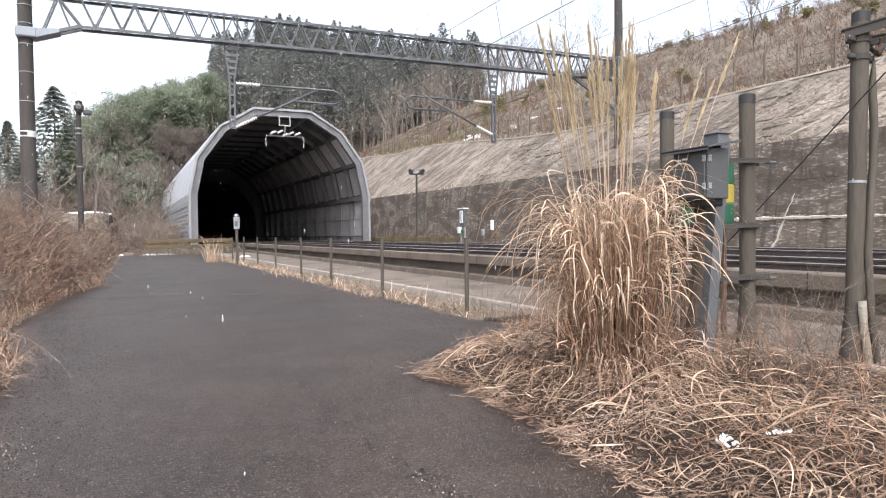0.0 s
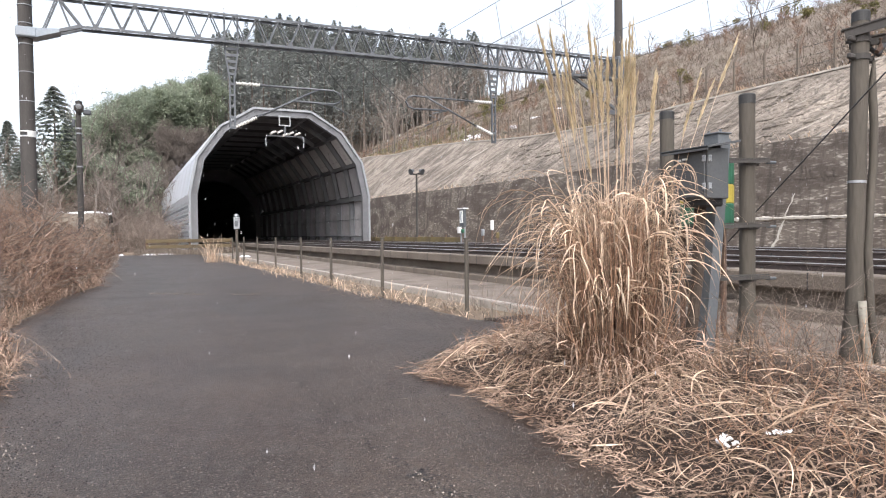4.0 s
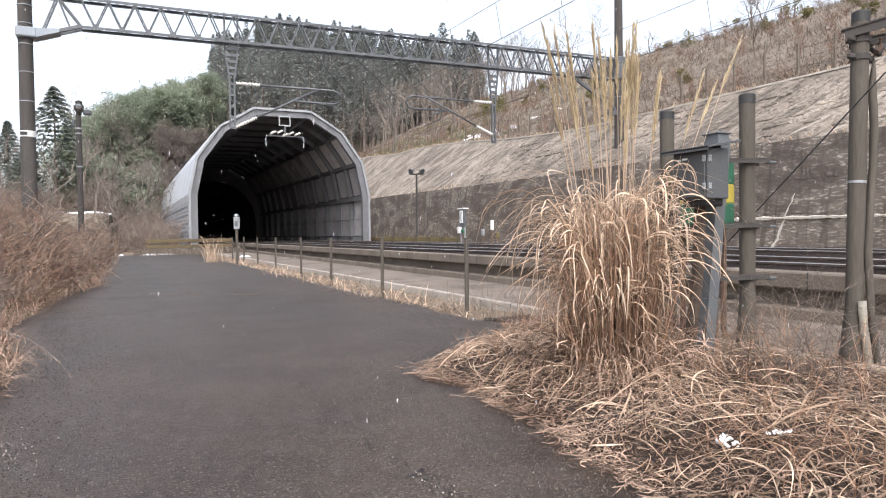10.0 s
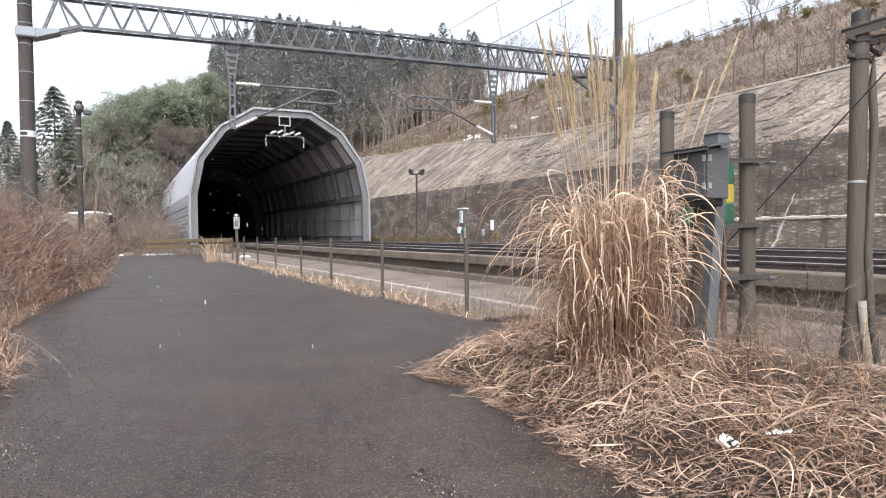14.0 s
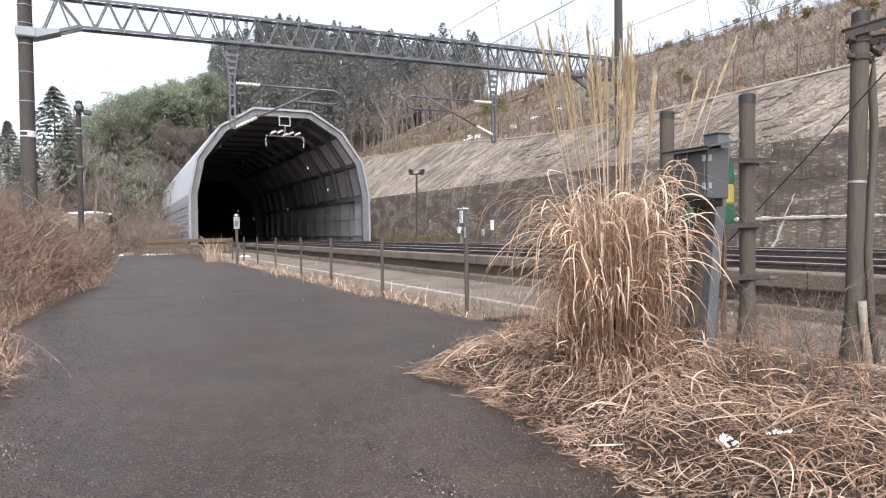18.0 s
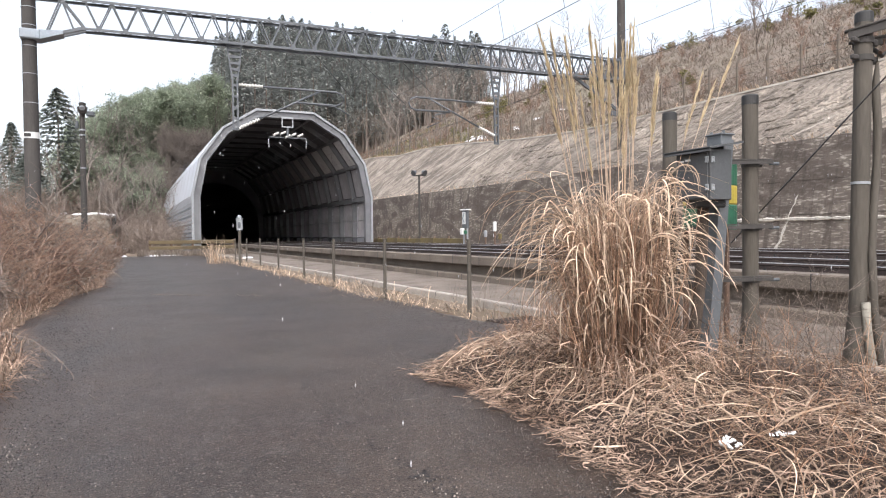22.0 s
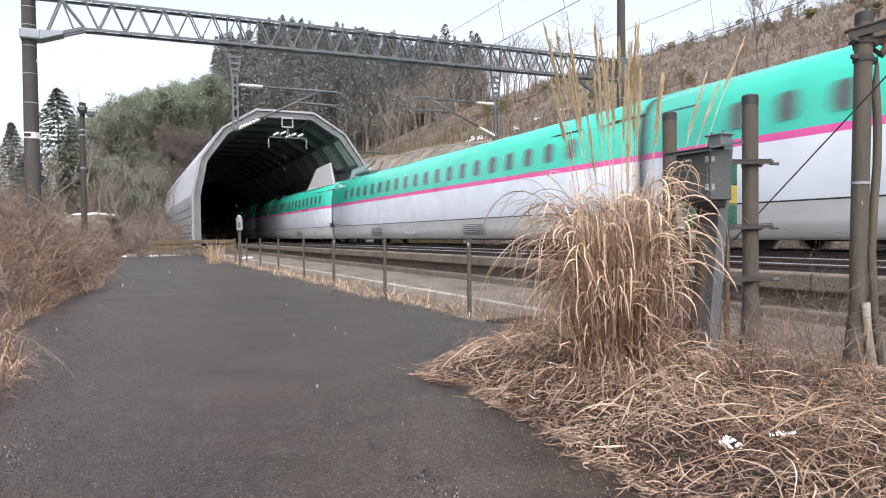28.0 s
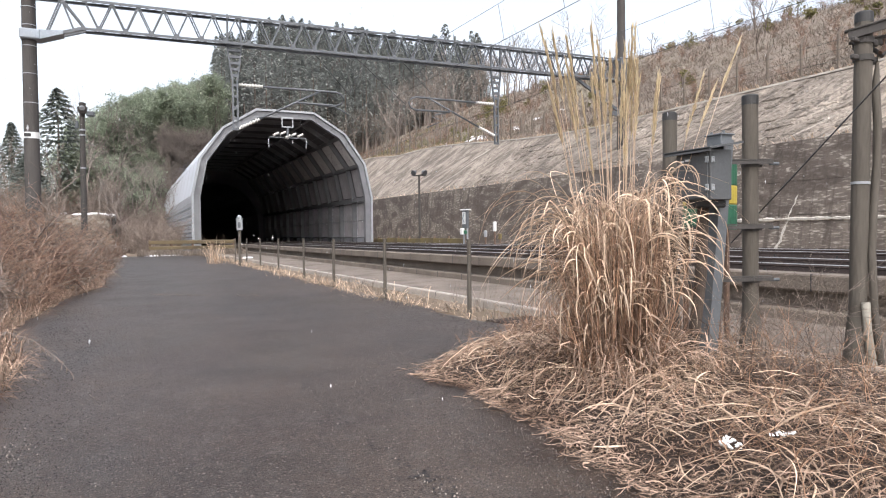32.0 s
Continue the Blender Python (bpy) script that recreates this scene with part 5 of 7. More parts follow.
# ---- poles and boxes beside the road ----
def build_near_things():
    def pole(x, y, h, r, label, cap=True, base=True, lean=0.0):
        t = thing("round_pole", label, "pole", pose(x, y, 0, 0, lean, 0), "poles beside the track")
        g = Geo()
        g.tube([(0, 0, -0.1), (0, 0, h * 0.5), (0, 0, h - 0.06)], r, 24)
        part("shaft", g, M["pole"], t, smooth=False)
        if cap:
            g = Geo()
            g.tube([(0, 0, h - 0.075), (0, 0, h - 0.01), (0, 0, h)], [r * 1.04, r * 1.04, r * 0.9], 24)
            part("cap", g, M["black"], t, "black end cap")
        if base:
            g = Geo()
            g.tube([(0, 0, -0.1), (0, 0, 0.03), (0, 0, 0.36), (0, 0, 0.42)], [r * 1.7, r * 1.6, r * 1.15, r * 1.02], 24)
            part("footing", g, M["pole"], t, "tapered concrete footing")
        return t

    a = pole(4.26, 3.56, 2.02, 0.057, "short weathered round pole with a black cap")
    b = pole(4.47, 4.60, 2.08, 0.062, "short brownish round pole behind dry grass")
    c = pole(4.555, 2.94, 2.50, 0.056, "tall grey-brown round pole with a conduit clamped on", lean=1.9)
    # steel straps with bolts
    for z in (1.50, 1.02, 0.63):
        for p, r in ((a, 0.057), (b, 0.062)):
            g = Geo()
            g.tube([(0, 0, z - 0.022), (0, 0, z + 0.022)], r + 0.006, 20)
            g.box((r + 0.035, 0, z), (0.06, 0.02, 0.036), bevel=0.005)
            g.tube([(r + 0.045, -0.03, z), (r + 0.045, 0.03, z)], 0.008, 6)
            part("strap", g, M["pole_dark"], p, "dark steel strap with a bolt")
    for z, r in ((2.18, 0.062), (2.30, 0.062), (1.32, 0.057)):
        g = Geo()
        hh = 0.02 if z > 2 else 0.009
        g.tube([(0, 0, z - hh), (0, 0, z + hh)], r + 0.003, 24)
        if z > 2:
            g.box((r + 0.03, 0, z), (0.07, 0.05, 0.05), bevel=0.008)
            g.box((-r - 0.03, 0, z), (0.07, 0.03, 0.035), bevel=0.008)
        part("band", g, M["pole_dark"] if z > 2 else M["steel_pale"], c)
    # the conduit beside the tall pole
    g = Geo()
    g.tube([(0.115, -0.03, 2.22), (0.09, -0.04, 2.14), (0.08, -0.04, 1.98), (0.095, -0.05, 1.72), (0.098, -0.05, 1.45), (0.07, -0.05, 1.15), (0.03, -0.07, 0.85), (0.04, -0.09, 0.45), (0.09, -0.11, 0.1), (0.10, -0.11, -0.05)],
           [0.008, 0.012, 0.027, 0.027, 0.027, 0.027, 0.026, 0.025, 0.025, 0.025], 14)
    part("conduit", g, M["pole"], c, "weathered bent conduit pipe", smooth=True)
    g = Geo()
    g.tube([(0.05, 0, 2.28), (0.24, 0.02, 2.24), (0.40, 0.05, 2.38), (0.7, 0.1, 2.44)], 0.016, 8)
    part("cable", g, M["black"], c, "black cable", smooth=True)
    g = Geo()
    g.tube([(0.0, 0, 2.34), (0.24, 0.1, 2.36), (0.9, 0.2, 2.40)], 0.009, 6)
    part("thin_cable", g, M["black"], c)
    # angle-iron arm on the tall pole
    g = Geo()
    for a, b in (((-0.115, 0.035, 2.335), (0.26, -0.52, 2.47)), ((0.045, 0.11, 2.30), (0.44, -0.47, 2.38))):
        g = Geo()
        g.bar(a, b, 0.010, 0.062)
        g.bar((a[0], a[1] + 0.026, a[2] + 0.027), (b[0], b[1] + 0.026, b[2] + 0.027), 0.058, 0.009)
        part("angle_arm", g, M["pole_dark"], c, "dark angle-iron arm")
    g = Geo()
    g.tube([(0.09, -0.06, 2.22), (0.13, -0.06, 2.25), (0.13, -0.06, 2.32)], [0.014, 0.02, 0.012], 8)
    part("rusty_hook", g, M["rust"], c, "rusty hook under the arm")
    g = Geo()
    g.tube([(-0.03, -0.075, 0.50), (-0.02, -0.085, 0.30), (0.0, -0.125, 0.02), (0.005, -0.13, -0.06)], 0.027, 12)
    part("lower_pipe", g, M["pvc"], c, "pale weathered pipe at the pole's foot", smooth=True)
    # angle irons between the poles
    for z in (1.50, 1.02, 0.63):
        t = thing("angle_rail", "dark angle-iron rail strapped across two poles", "steel rail", pose(0, 0, 0), "rails across the poles")
        g = Geo()
        g.bar((3.72, 3.66, z), (4.36, 3.44, z + 0.01), 0.006, 0.026)
        g.bar((3.72, 3.68, z + 0.02), (4.36, 3.46, z + 0.03), 0.04, 0.008)
        part("angle", g, M["pole_dark"], t)
        g = Geo()
        g.tube([(4.36, 3.47, z), (4.43, 3.45, z)], 0.013, 6)
        part("bolt", g, M["steel_dark"], t)
    # stay wire
    g = Geo()
    g.tube([(4.56, 4.00, 0.90), (4.35, 2.60, 1.98)], 0.0052, 6)
    tagged(part("stay_wire", g, M["wire"]), "dark twisted stay wire slanting past the poles", "stay wire")

    # control box on its channel post; its door faces the road
    bx = thing("control_box", "dark grey sheet-metal control box on a steel channel post", "control box", pose(3.51, 3.305, 0, 0, 0, -90))
    g = Geo()
    g.box((0, 0, 1.37), (0.30, 0.19, 0.33), bevel=0.005)
    case = part("case", g, M["box"], bx)
    g = Geo()
    q = [(-0.21, -0.155, 1.525), (0.20, -0.155, 1.525), (0.20, 0.15, 1.575), (-0.21, 0.15, 1.575)]
    g.add(q + [(x, y, z + 0.014) for x, y, z in q], [(3, 2, 1, 0), (4, 5, 6, 7), (0, 1, 5, 4), (1, 2, 6, 5), (2, 3, 7, 6), (3, 0, 4, 7)])
    g.box((0, -0.15, 1.522), (0.40, 0.010, 0.022))
    part("lid", g, M["box"], bx, "overhanging sloped lid")
    g = Geo()
    g.box((-0.005, -0.099, 1.365), (0.27, 0.010, 0.30), bevel=0.003)
    part("door", g, M["box"], case)
    for z in (1.465, 1.285):
        for u in (-1, 1):
            g = Geo()
            if u < 0:
                g.box((0.128, -0.106, z), (0.026, 0.008, 0.042), bevel=0.002)
                for dz in (-0.014, 0.014):
                    g.tube([(0.126, -0.108, z + dz), (0.126, -0.118, z + dz)], 0.0055, 6)
            else:
                g.box((0.153, -0.078, z), (0.008, 0.026, 0.042), bevel=0.002)
                for dz in (-0.014, 0.014):
                    g.tube([(0.155, -0.078, z + dz), (0.165, -0.078, z + dz)], 0.0055, 6)
            part("hinge", g, M["steel_pale"], case, "pale bolted hinge")
    for x0, w, z in ((-0.085, 0.032, 1.470), (-0.035, 0.045, 1.474)):
        g = Geo()
        g.box((x0, -0.106, z), (w, 0.004, 0.013))
        part("label_bar", g, M["white"], case, "worn white label bar")
    g = Geo()
    g.tube([(-0.115, -0.10, 1.36), (-0.115, -0.135, 1.36)], 0.013, 8)
    g.bar((-0.115, -0.13, 1.36), (-0.105, -0.13, 1.32), 0.012, 0.008)
    part("latch", g, M["steel_dark"], case, "pale swivel latch")
    g = Geo()
    ring = [(-0.09, 0.215), (-0.09, 0.125), (0.02, 0.125), (0.02, 0.215), (0.01, 0.215), (0.01, 0.135), (-0.08, 0.135), (-0.08, 0.215)]
    g.loft([[(x - 0.05 * (1.2 - z), y - 0.055 * (1.2 - z), z) for x, y in ring] for z in (-0.05, 0.8, 1.62)], closed=True, caps=True)
    post = part("channel_post", g, M["post_grey"], bx, "blue-grey galvanised channel post")
    g = Geo()
    g.box((-0.02, 0.17, 1.615), (0.125, 0.105, 0.075), bevel=0.004)
    g.box((-0.02, 0.17, 1.655), (0.15, 0.13, 0.012), bevel=0.004)
    for dx in (-0.05, 0.05):
        g.tube([(-0.005 + dx, 0.135, 1.655), (-0.005 + dx, 0.135, 1.677)], 0.010, 6)
    part("post_cap", g, M["post_grey"], post, "bolted cap plate")
    g = Geo()
    g.tube([(-0.05, 0.05, 1.2), (-0.06, 0.035, 0.7), (-0.09, 0.005, 0.3), (-0.11, -0.015, -0.05)], 0.04, 14)
    part("cable_duct", g, M["timber"], bx, "dark brown cable duct below the box")
    g = Geo()
    g.box((0.0, 0.02, 1.185), (0.22, 0.15, 0.06), bevel=0.012)
    part("duct_flange", g, M["black"], bx)
    # banded green case behind
    gb = thing("green_case", "dark green round casing with a yellow band", "equipment casing", pose(4.53, 4.20, 0))
    for z0, z1, mt, nm in ((1.01, 1.22, "green", "casing_lower"), (1.22, 1.38, "yellow", "yellow_band"), (1.38, 1.60, "green", "casing_upper")):
        g = Geo()
        g.tube([(0, 0, z0), (0, 0, z0 + 0.01), (0, 0, z1 - 0.01), (0, 0, z1)], [0.212, 0.218, 0.218, 0.212], 28)
        part(nm, g, M[mt], gb)
    for a in (0, 1, 2):
        g = Geo()
        g.tube([(0.2 * math.cos(2.1 * a), 0.2 * math.sin(2.1 * a), -0.05), (0.2 * math.cos(2.1 * a), 0.2 * math.sin(2.1 * a), 1.02)], 0.025, 8)
        part("leg", g, M["rust"], gb)


build_near_things()

# ---- dry grass, brush and trees ----
def blade_path(r, base, ang, length, rise, droop, n=8, wob=0.0):
    """An arching leaf: it rises, bends over and hangs."""
    pts = []
    x, y, z = base
    el = rise
    step = length / n
    for k in range(n + 1):
        pts.append((x, y, z))
        a = ang + wob * math.sin(2.2 * k)
        x += step * math.cos(el) * math.cos(a)
        y += step * math.cos(el) * math.sin(a)
        z += step * math.sin(el)
        el -= droop * (k + 0.6) / n
    return pts


def build_clump():
    r = random.Random(21)
    cl = thing("pampas_grass", "tall dry tan pampas grass clump with drooping leaves", "grass clump", pose(2.825, 3.35, 0))
    stems, leaves, low, shade = Geo(), Geo(), Geo(), Geo()
    for k in range(1150):   # upright culms, in loose bundles
        c = k % 26
        ca, cd = 2.4 * c, 0.235 * math.sqrt((c + 0.5) / 26)
        a, d = r.uniform(0, 2 * math.pi), 0.055 * math.sqrt(r.random())
        bx, by = cd * math.cos(ca) + d * math.cos(a), 0.85 * cd * math.sin(ca) + d * math.sin(a)
        h = r.uniform(0.5, 1.34) * (1.0 - 0.5 * cd)
        h *= 1.0 + 0.35 * max(-0.25, min(0.4, bx - 0.6 * by))
        out = 0.25 + 1.5 * cd
        tx, ty = bx * (1 + out) - 0.03 + r.gauss(0, 0.085), by * (1 + out) + r.gauss(0, 0.085)
        mx, my = bx + (tx - bx) * 0.35 + r.gauss(0, 0.022), by + (ty - by) * 0.35 + r.gauss(0, 0.022)
        w = r.uniform(0.5, 1.2)
        (stems if k % 3 else shade).tube([(bx, by, 0), (mx, my, h * 0.5), (tx, ty, h)], [0.0036 * w, 0.0030 * w, 0.0012], 3, caps=False)

    def arch(base, ang, L, rise, droop, w0, twist):
        """A narrow blade that rises, arches over and hangs, turning on its way."""
        n = 12
        x, y, z = base
        bend = r.gauss(0, 0.10)
        el, a, pts = rise, ang, []
        for q in range(n + 1):
            f = q / n
            t = twist * f + 0.3
            w = w0 * min(1.0, 0.5 + 2.5 * f) * min(1.0, (1.04 - f) * 3.2)
            sd = Vector((-math.sin(a) * math.cos(t), math.cos(a) * math.cos(t), math.sin(t)))
            pts += [Vector((x, y, max(z, 0.02))) - sd * w, Vector((x, y, max(z, 0.02))) + sd * w]
            x, y, z = x + L / n * math.cos(el) * math.cos(a), y + L / n * math.cos(el) * math.sin(a), z + L / n * math.sin(el)
            el = max(-1.45, el - droop * (0.35 + 1.3 * math.exp(-((f - 0.42) / 0.2) ** 2)) / n * 3.2)
            a += r.gauss(0, 0.10) + bend
        leaves.add(pts, [(2 * q, 2 * q + 1, 2 * q + 3, 2 * q + 2) for q in range(n)])

    for k in range(820):
        a = r.uniform(0, 2 * math.pi)
        z0 = r.uniform(0.45, 1.16) if k % 7 else r.uniform(0.2, 0.6)
        d = r.uniform(0.04, 0.30) * (0.6 + 0.5 * z0)
        base = (d * math.cos(a) - 0.02, 0.85 * d * math.sin(a), z0 * (1 + 0.5 * d * math.cos(a + 0.6)))
        near = max(0.0, math.cos(a - 3.98))        # those that hang towards the road's near side are short
        L = r.uniform(0.26, 0.72) * (1 - 0.35 * near)
        if math.cos(a - 0.2) > 0.6:
            L *= 0.75
        arch(base, a + r.uniform(-1.1, 1.1), L, r.uniform(0.75, 1.45), r.uniform(0.6, 1.5), r.uniform(0.0022, 0.0060), r.uniform(-2.2, 2.2))
    for k in range(210):    # long pale blades reaching out at the sides
        a = 2.5 + r.gauss(0, 0.55) if k % 3 else -0.75 + r.gauss(0, 0.5)
        z0 = r.uniform(0.45, 1.1)
        q = r.uniform(0.1, 0.36) * z0
        L = r.uniform(0.45, 0.95) * (1.0 if k % 3 else 0.8)
        arch((q * math.cos(a), q * 0.85 * math.sin(a), z0), a, L, r.uniform(0.55, 1.25), r.uniform(0.5, 0.95), r.uniform(0.0026, 0.0052), r.uniform(-1.2, 1.2))
    for k in range(1100):   # grey, collapsed leaves round the foot
        a, d = r.uniform(0, 2 * math.pi), r.uniform(0.12, 0.60)
        base = (d * math.cos(a), d * 0.85 * math.sin(a), r.uniform(0.05, 0.5) * (1 - d * 0.9))
        ang = a + r.uniform(-1.3, 1.3)
        path = [(p[0], p[1], max(p[2], 0.03)) for p in blade_path(r, base, ang, r.uniform(0.12, 0.5), r.uniform(-0.4, 0.9), r.uniform(0.3, 1.1), 7, r.uniform(0.1, 0.8))]
        w0 = r.uniform(0.0014, 0.0042)
        low.ribbon(path, [w0] * 7 + [w0 * 0.3], (-math.sin(ang), math.cos(ang), r.uniform(-0.7, 0.7)))
    tagged(part("stems", stems, M["straw_dark"], cl, "brown upright stems"), kind="stuff")
    tagged(part("old_stems", shade, M["litter"], cl, "dull brown dead stems"), kind="stuff")
    tagged(part("leaves", leaves, M["straw"], cl, "pale arching dry leaves"), kind="stuff")
    tagged(part("fallen_leaves", low, M["litter"], cl, "grey-brown collapsed leaves"), kind="stuff")
    # tall plumed stalks: each a part that sways
    plumes = []
    spec = []
    for k in range(15):   # the close bundle in the middle
        spec.append((-0.30 + 0.38 * k / 14 + r.uniform(-0.03, 0.03), r.uniform(1.75, 2.2), r.uniform(-0.15, 0.15)))
    for k in range(7):
        spec.append((-0.70 + 0.36 * k / 6 + r.uniform(-0.04, 0.04), r.uniform(1.7, 2.2), r.uniform(-0.1, 0.15)))
    spec += [(-0.68, 2.16, 0.0), (-0.62, 2.1, 0.05), (-0.5, 2.12, 0.0), (-0.02, 2.25, -0.05), (0.0, 2.28, 0.0), (0.04, 2.2, 0.05), (0.22, 1.95, 0.0), (0.30, 2.0, 0.1), (0.60, 2.02, 0.0), (0.66, 1.96, -0.05), (0.95, 2.3, 0.0)]
    for tx, h, ty in spec:
        tx += 0.12
        bx, by = tx * 0.32 + r.uniform(-0.05, 0.05), ty * 0.5
        st, pl = Geo(), Geo()
        pts = [(bx + (tx - bx) * (q ** (1.5 if abs(tx) < 0.7 else 1.8)) - bx, by + (ty - by) * q * q - by, h * q) for q in [i / 10 for i in range(11)]]
        st.tube(pts, [0.0042 - 0.00026 * i for i in range(11)], 4, caps=False)
        L = r.uniform(0.30, 0.48)
        end, prev = Vector(pts[-1]), Vector(pts[-2])
        dr = (end - prev).normalized()
        for q in range(90):
            f = r.random()
            c = end - dr * L * (1 - f)
            a = r.uniform(0, 2 * math.pi)
            s = 0.030 * (1 - 0.55 * f)
            tip = c + dr * r.uniform(0.05, 0.13) + Vector((math.cos(a) * s * r.random(), math.sin(a) * s * r.random(), 0))
            pl.ribbon([c, (c + tip) / 2 + Vector((0, 0, 0.006)), tip], [0.0009, 0.0032, 0.0006], (math.sin(a), -math.cos(a), 0.2))
        s = part("stalk", st, M["straw"], cl, "tall thin straw stalk", at=pose(bx, by, 0))
        part("plume", pl, M["plume"], s, "feathery golden seed plume")
        plumes.append((s, bx, by, tx))
    return plumes


PLUMES = build_clump()


def bank_z(x, y):
    """The dead-grass bank beside the asphalt."""
    e = road_edge(y)
    return 0.02 + 0.10 * smoothstep(e, e + 0.7, x) * smoothstep(6.6, 4.5, y) * smoothstep(4.9, 3.9, x) + 0.02 * noise.noise((x * 3, y * 3, 2))


def build_bank():
    g = Geo()
    ys = [-1.5 + 0.2 * k for k in range(42)]
    rings = []
    for y in ys:
        e = road_edge(y) + 0.02
        rings.append([(e + (4.35 - e) * k / 14, y, bank_z(e + (4.35 - e) * k / 14, y) - (0.03 if k == 0 else 0)) for k in range(15)])
    g.loft(rings)
    structure("ground_bank", g, M["humus"], "brown earth bank under dead grass", "ground", smooth=True)
    r = random.Random(33)
    lit, pale, tw = Geo(), Geo(), Geo()
    n = 0
    while n < 34000:
        y = r.uniform(-1.3, 6.2)
        e = road_edge(y)
        x = e + r.uniform(-0.10, 3.5) * r.uniform(0.4, 1) if n % 6 else e + abs(r.gauss(0, 0.25)) - 0.08
        if x > 5.3 or r.random() < 0.25 * (y / 6):
            continue
        n += 1
        z = bank_z(max(x, e), y) + r.uniform(0.0, 0.065) * smoothstep(e - 0.05, e + 0.4, x)
        ang = r.uniform(0, 2 * math.pi)
        L = r.uniform(0.03, 0.15) if n % 6 else r.uniform(0.15, 0.3)
        path, a, el = [], ang, r.uniform(-0.15, 0.4)
        px, py, pz = x, y, z
        curl = r.choice((-1, 1)) * r.uniform(0.1, 1.1)
        for k in range(6):
            path.append((px, py, max(pz, 0.012 if px > e else 0.02)))
            px, py, pz = px + L / 5 * math.cos(a) * math.cos(el), py + L / 5 * math.sin(a) * math.cos(el), pz + L / 5 * math.sin(el)
            a += curl * r.uniform(0.5, 1.2)
            el -= r.uniform(0.05, 0.4)
        w0 = r.choice((0.0007, 0.0011, 0.0016, 0.0024, 0.0036))
        lit.ribbon(path, [w0] * 5 + [w0 * 0.4], (-math.sin(ang), math.cos(ang), r.uniform(-0.6, 0.6)))
    for k in range(2300):   # long pale curved blades on top
        y = r.uniform(0.5, 5.0)
        e = road_edge(y)
        x = e + r.uniform(0.12, 2.2)
        if x > 4.2 or (k % 3 == 0 and x < e + 0.4) or (math.hypot(x, y) > 3.7 and x > 2.9 and k % 5):
            continue
        z = bank_z(max(x, e), y) + r.uniform(0.03, 0.14) * smoothstep(e, e + 0.4, x)
        ang = r.uniform(0, 2 * math.pi)
        L = r.uniform(0.14, 0.42) if k % 3 else r.uniform(0.4, 0.9)
        path, a, el = [], ang, r.uniform(-0.1, 0.16)
        px, py, pz = x, y, z
        curl = r.gauss(0, 0.2)
        for q in range(10):
            path.append((px, py, max(pz, bank_z(max(px, road_edge(py)), py) + 0.02)))
            px, py, pz = px + L / 9 * math.cos(a) * math.cos(el), py + L / 9 * math.sin(a) * math.cos(el), pz + L / 9 * math.sin(el)
            a += curl
            if px < road_edge(py) + 0.04 and math.cos(a) < 0:
                a = math.pi - a
            el -= r.uniform(0.05, 0.22)
        w0 = r.uniform(0.0014, 0.0058)
        pale.ribbon(path, [w0 * min(1, 0.4 + 0.2 * q) * min(1, 0.25 + 0.2 * (9 - q)) for q in range(10)], (-math.sin(ang) * 0.8, math.cos(ang) * 0.8, r.uniform(-0.6, 0.6)))
    frag = Geo()
    for k in range(1000):   # broken bits of broad leaf and bark
        y = r.uniform(0.6, 5.2)
        x = road_edge(y) + r.uniform(-0.03, 2.0)
        if x > 4.4:
            continue
        z = bank_z(max(x, road_edge(y)), y) + r.uniform(0.005, 0.06) * smoothstep(0, 0.3, x - road_edge(y))
        a, L, w = r.uniform(0, 6.28), r.uniform(0.012, 0.035), r.uniform(0.003, 0.008)
        c, t = Vector((x, y, z)), Vector((math.cos(a), math.sin(a), r.uniform(-0.4, 0.4)))
        n = Vector((-math.sin(a), math.cos(a), r.uniform(-0.7, 0.7)))
        up = Vector((0, 0, r.uniform(-0.6, 0.6) * w))
        frag.add([c - t * L, c - t * L * 0.3 + n * w + up, c + t * L * 0.5 + n * w * 0.7, c + t * L, c + t * L * 0.4 - n * w + up, c - t * L * 0.4 - n * w * 0.8, c - up], [(0, 1, 6), (1, 2, 6), (2, 3, 6), (3, 4, 6), (4, 5, 6), (5, 0, 6)])
    tagged(part("leaf_fragments", frag, M["litter"]), "broken curled leaf fragments in the litter", "leaf litter", kind="stuff")
    # loose twigs reaching out over the asphalt
    for x0, y0, a0, L in ((2.05, 3.62, 3.2, 0.34), (2.1, 4.15, 2.9, 0.42), (2.15, 4.55, 2.8, 0.5), (1.95, 2.85, 3.9, 0.24), (1.98, 2.75, 4.2, 0.2), (2.08, 4.0, 3.3, 0.3)):
        t = thing("fallen_twig", "thin pale dry twig lying over the asphalt edge", "twig", pose(x0, y0, 0))
        q = Geo()
        pts, a, p = [], a0, Vector((0, 0, 0.05))
        for k in range(8):
            pts.append(p.copy())
            p = p + Vector((math.cos(a) * L / 7, math.sin(a) * L / 7, 0))
            p.z = max(0.019, p.z - 0.006)
            a += r.gauss(0, 0.3)
        q.tube(pts, [0.0026 - 0.00024 * k for k in range(8)], 5)
        for k in (3, 5):
            b = a0 + r.choice((-0.8, 0.8))
            q.tube([pts[k], pts[k] + Vector((math.cos(b) * 0.09, math.sin(b) * 0.09, 0.004))], [0.002, 0.001], 4)
        part("stem", q, M["litter"], t)
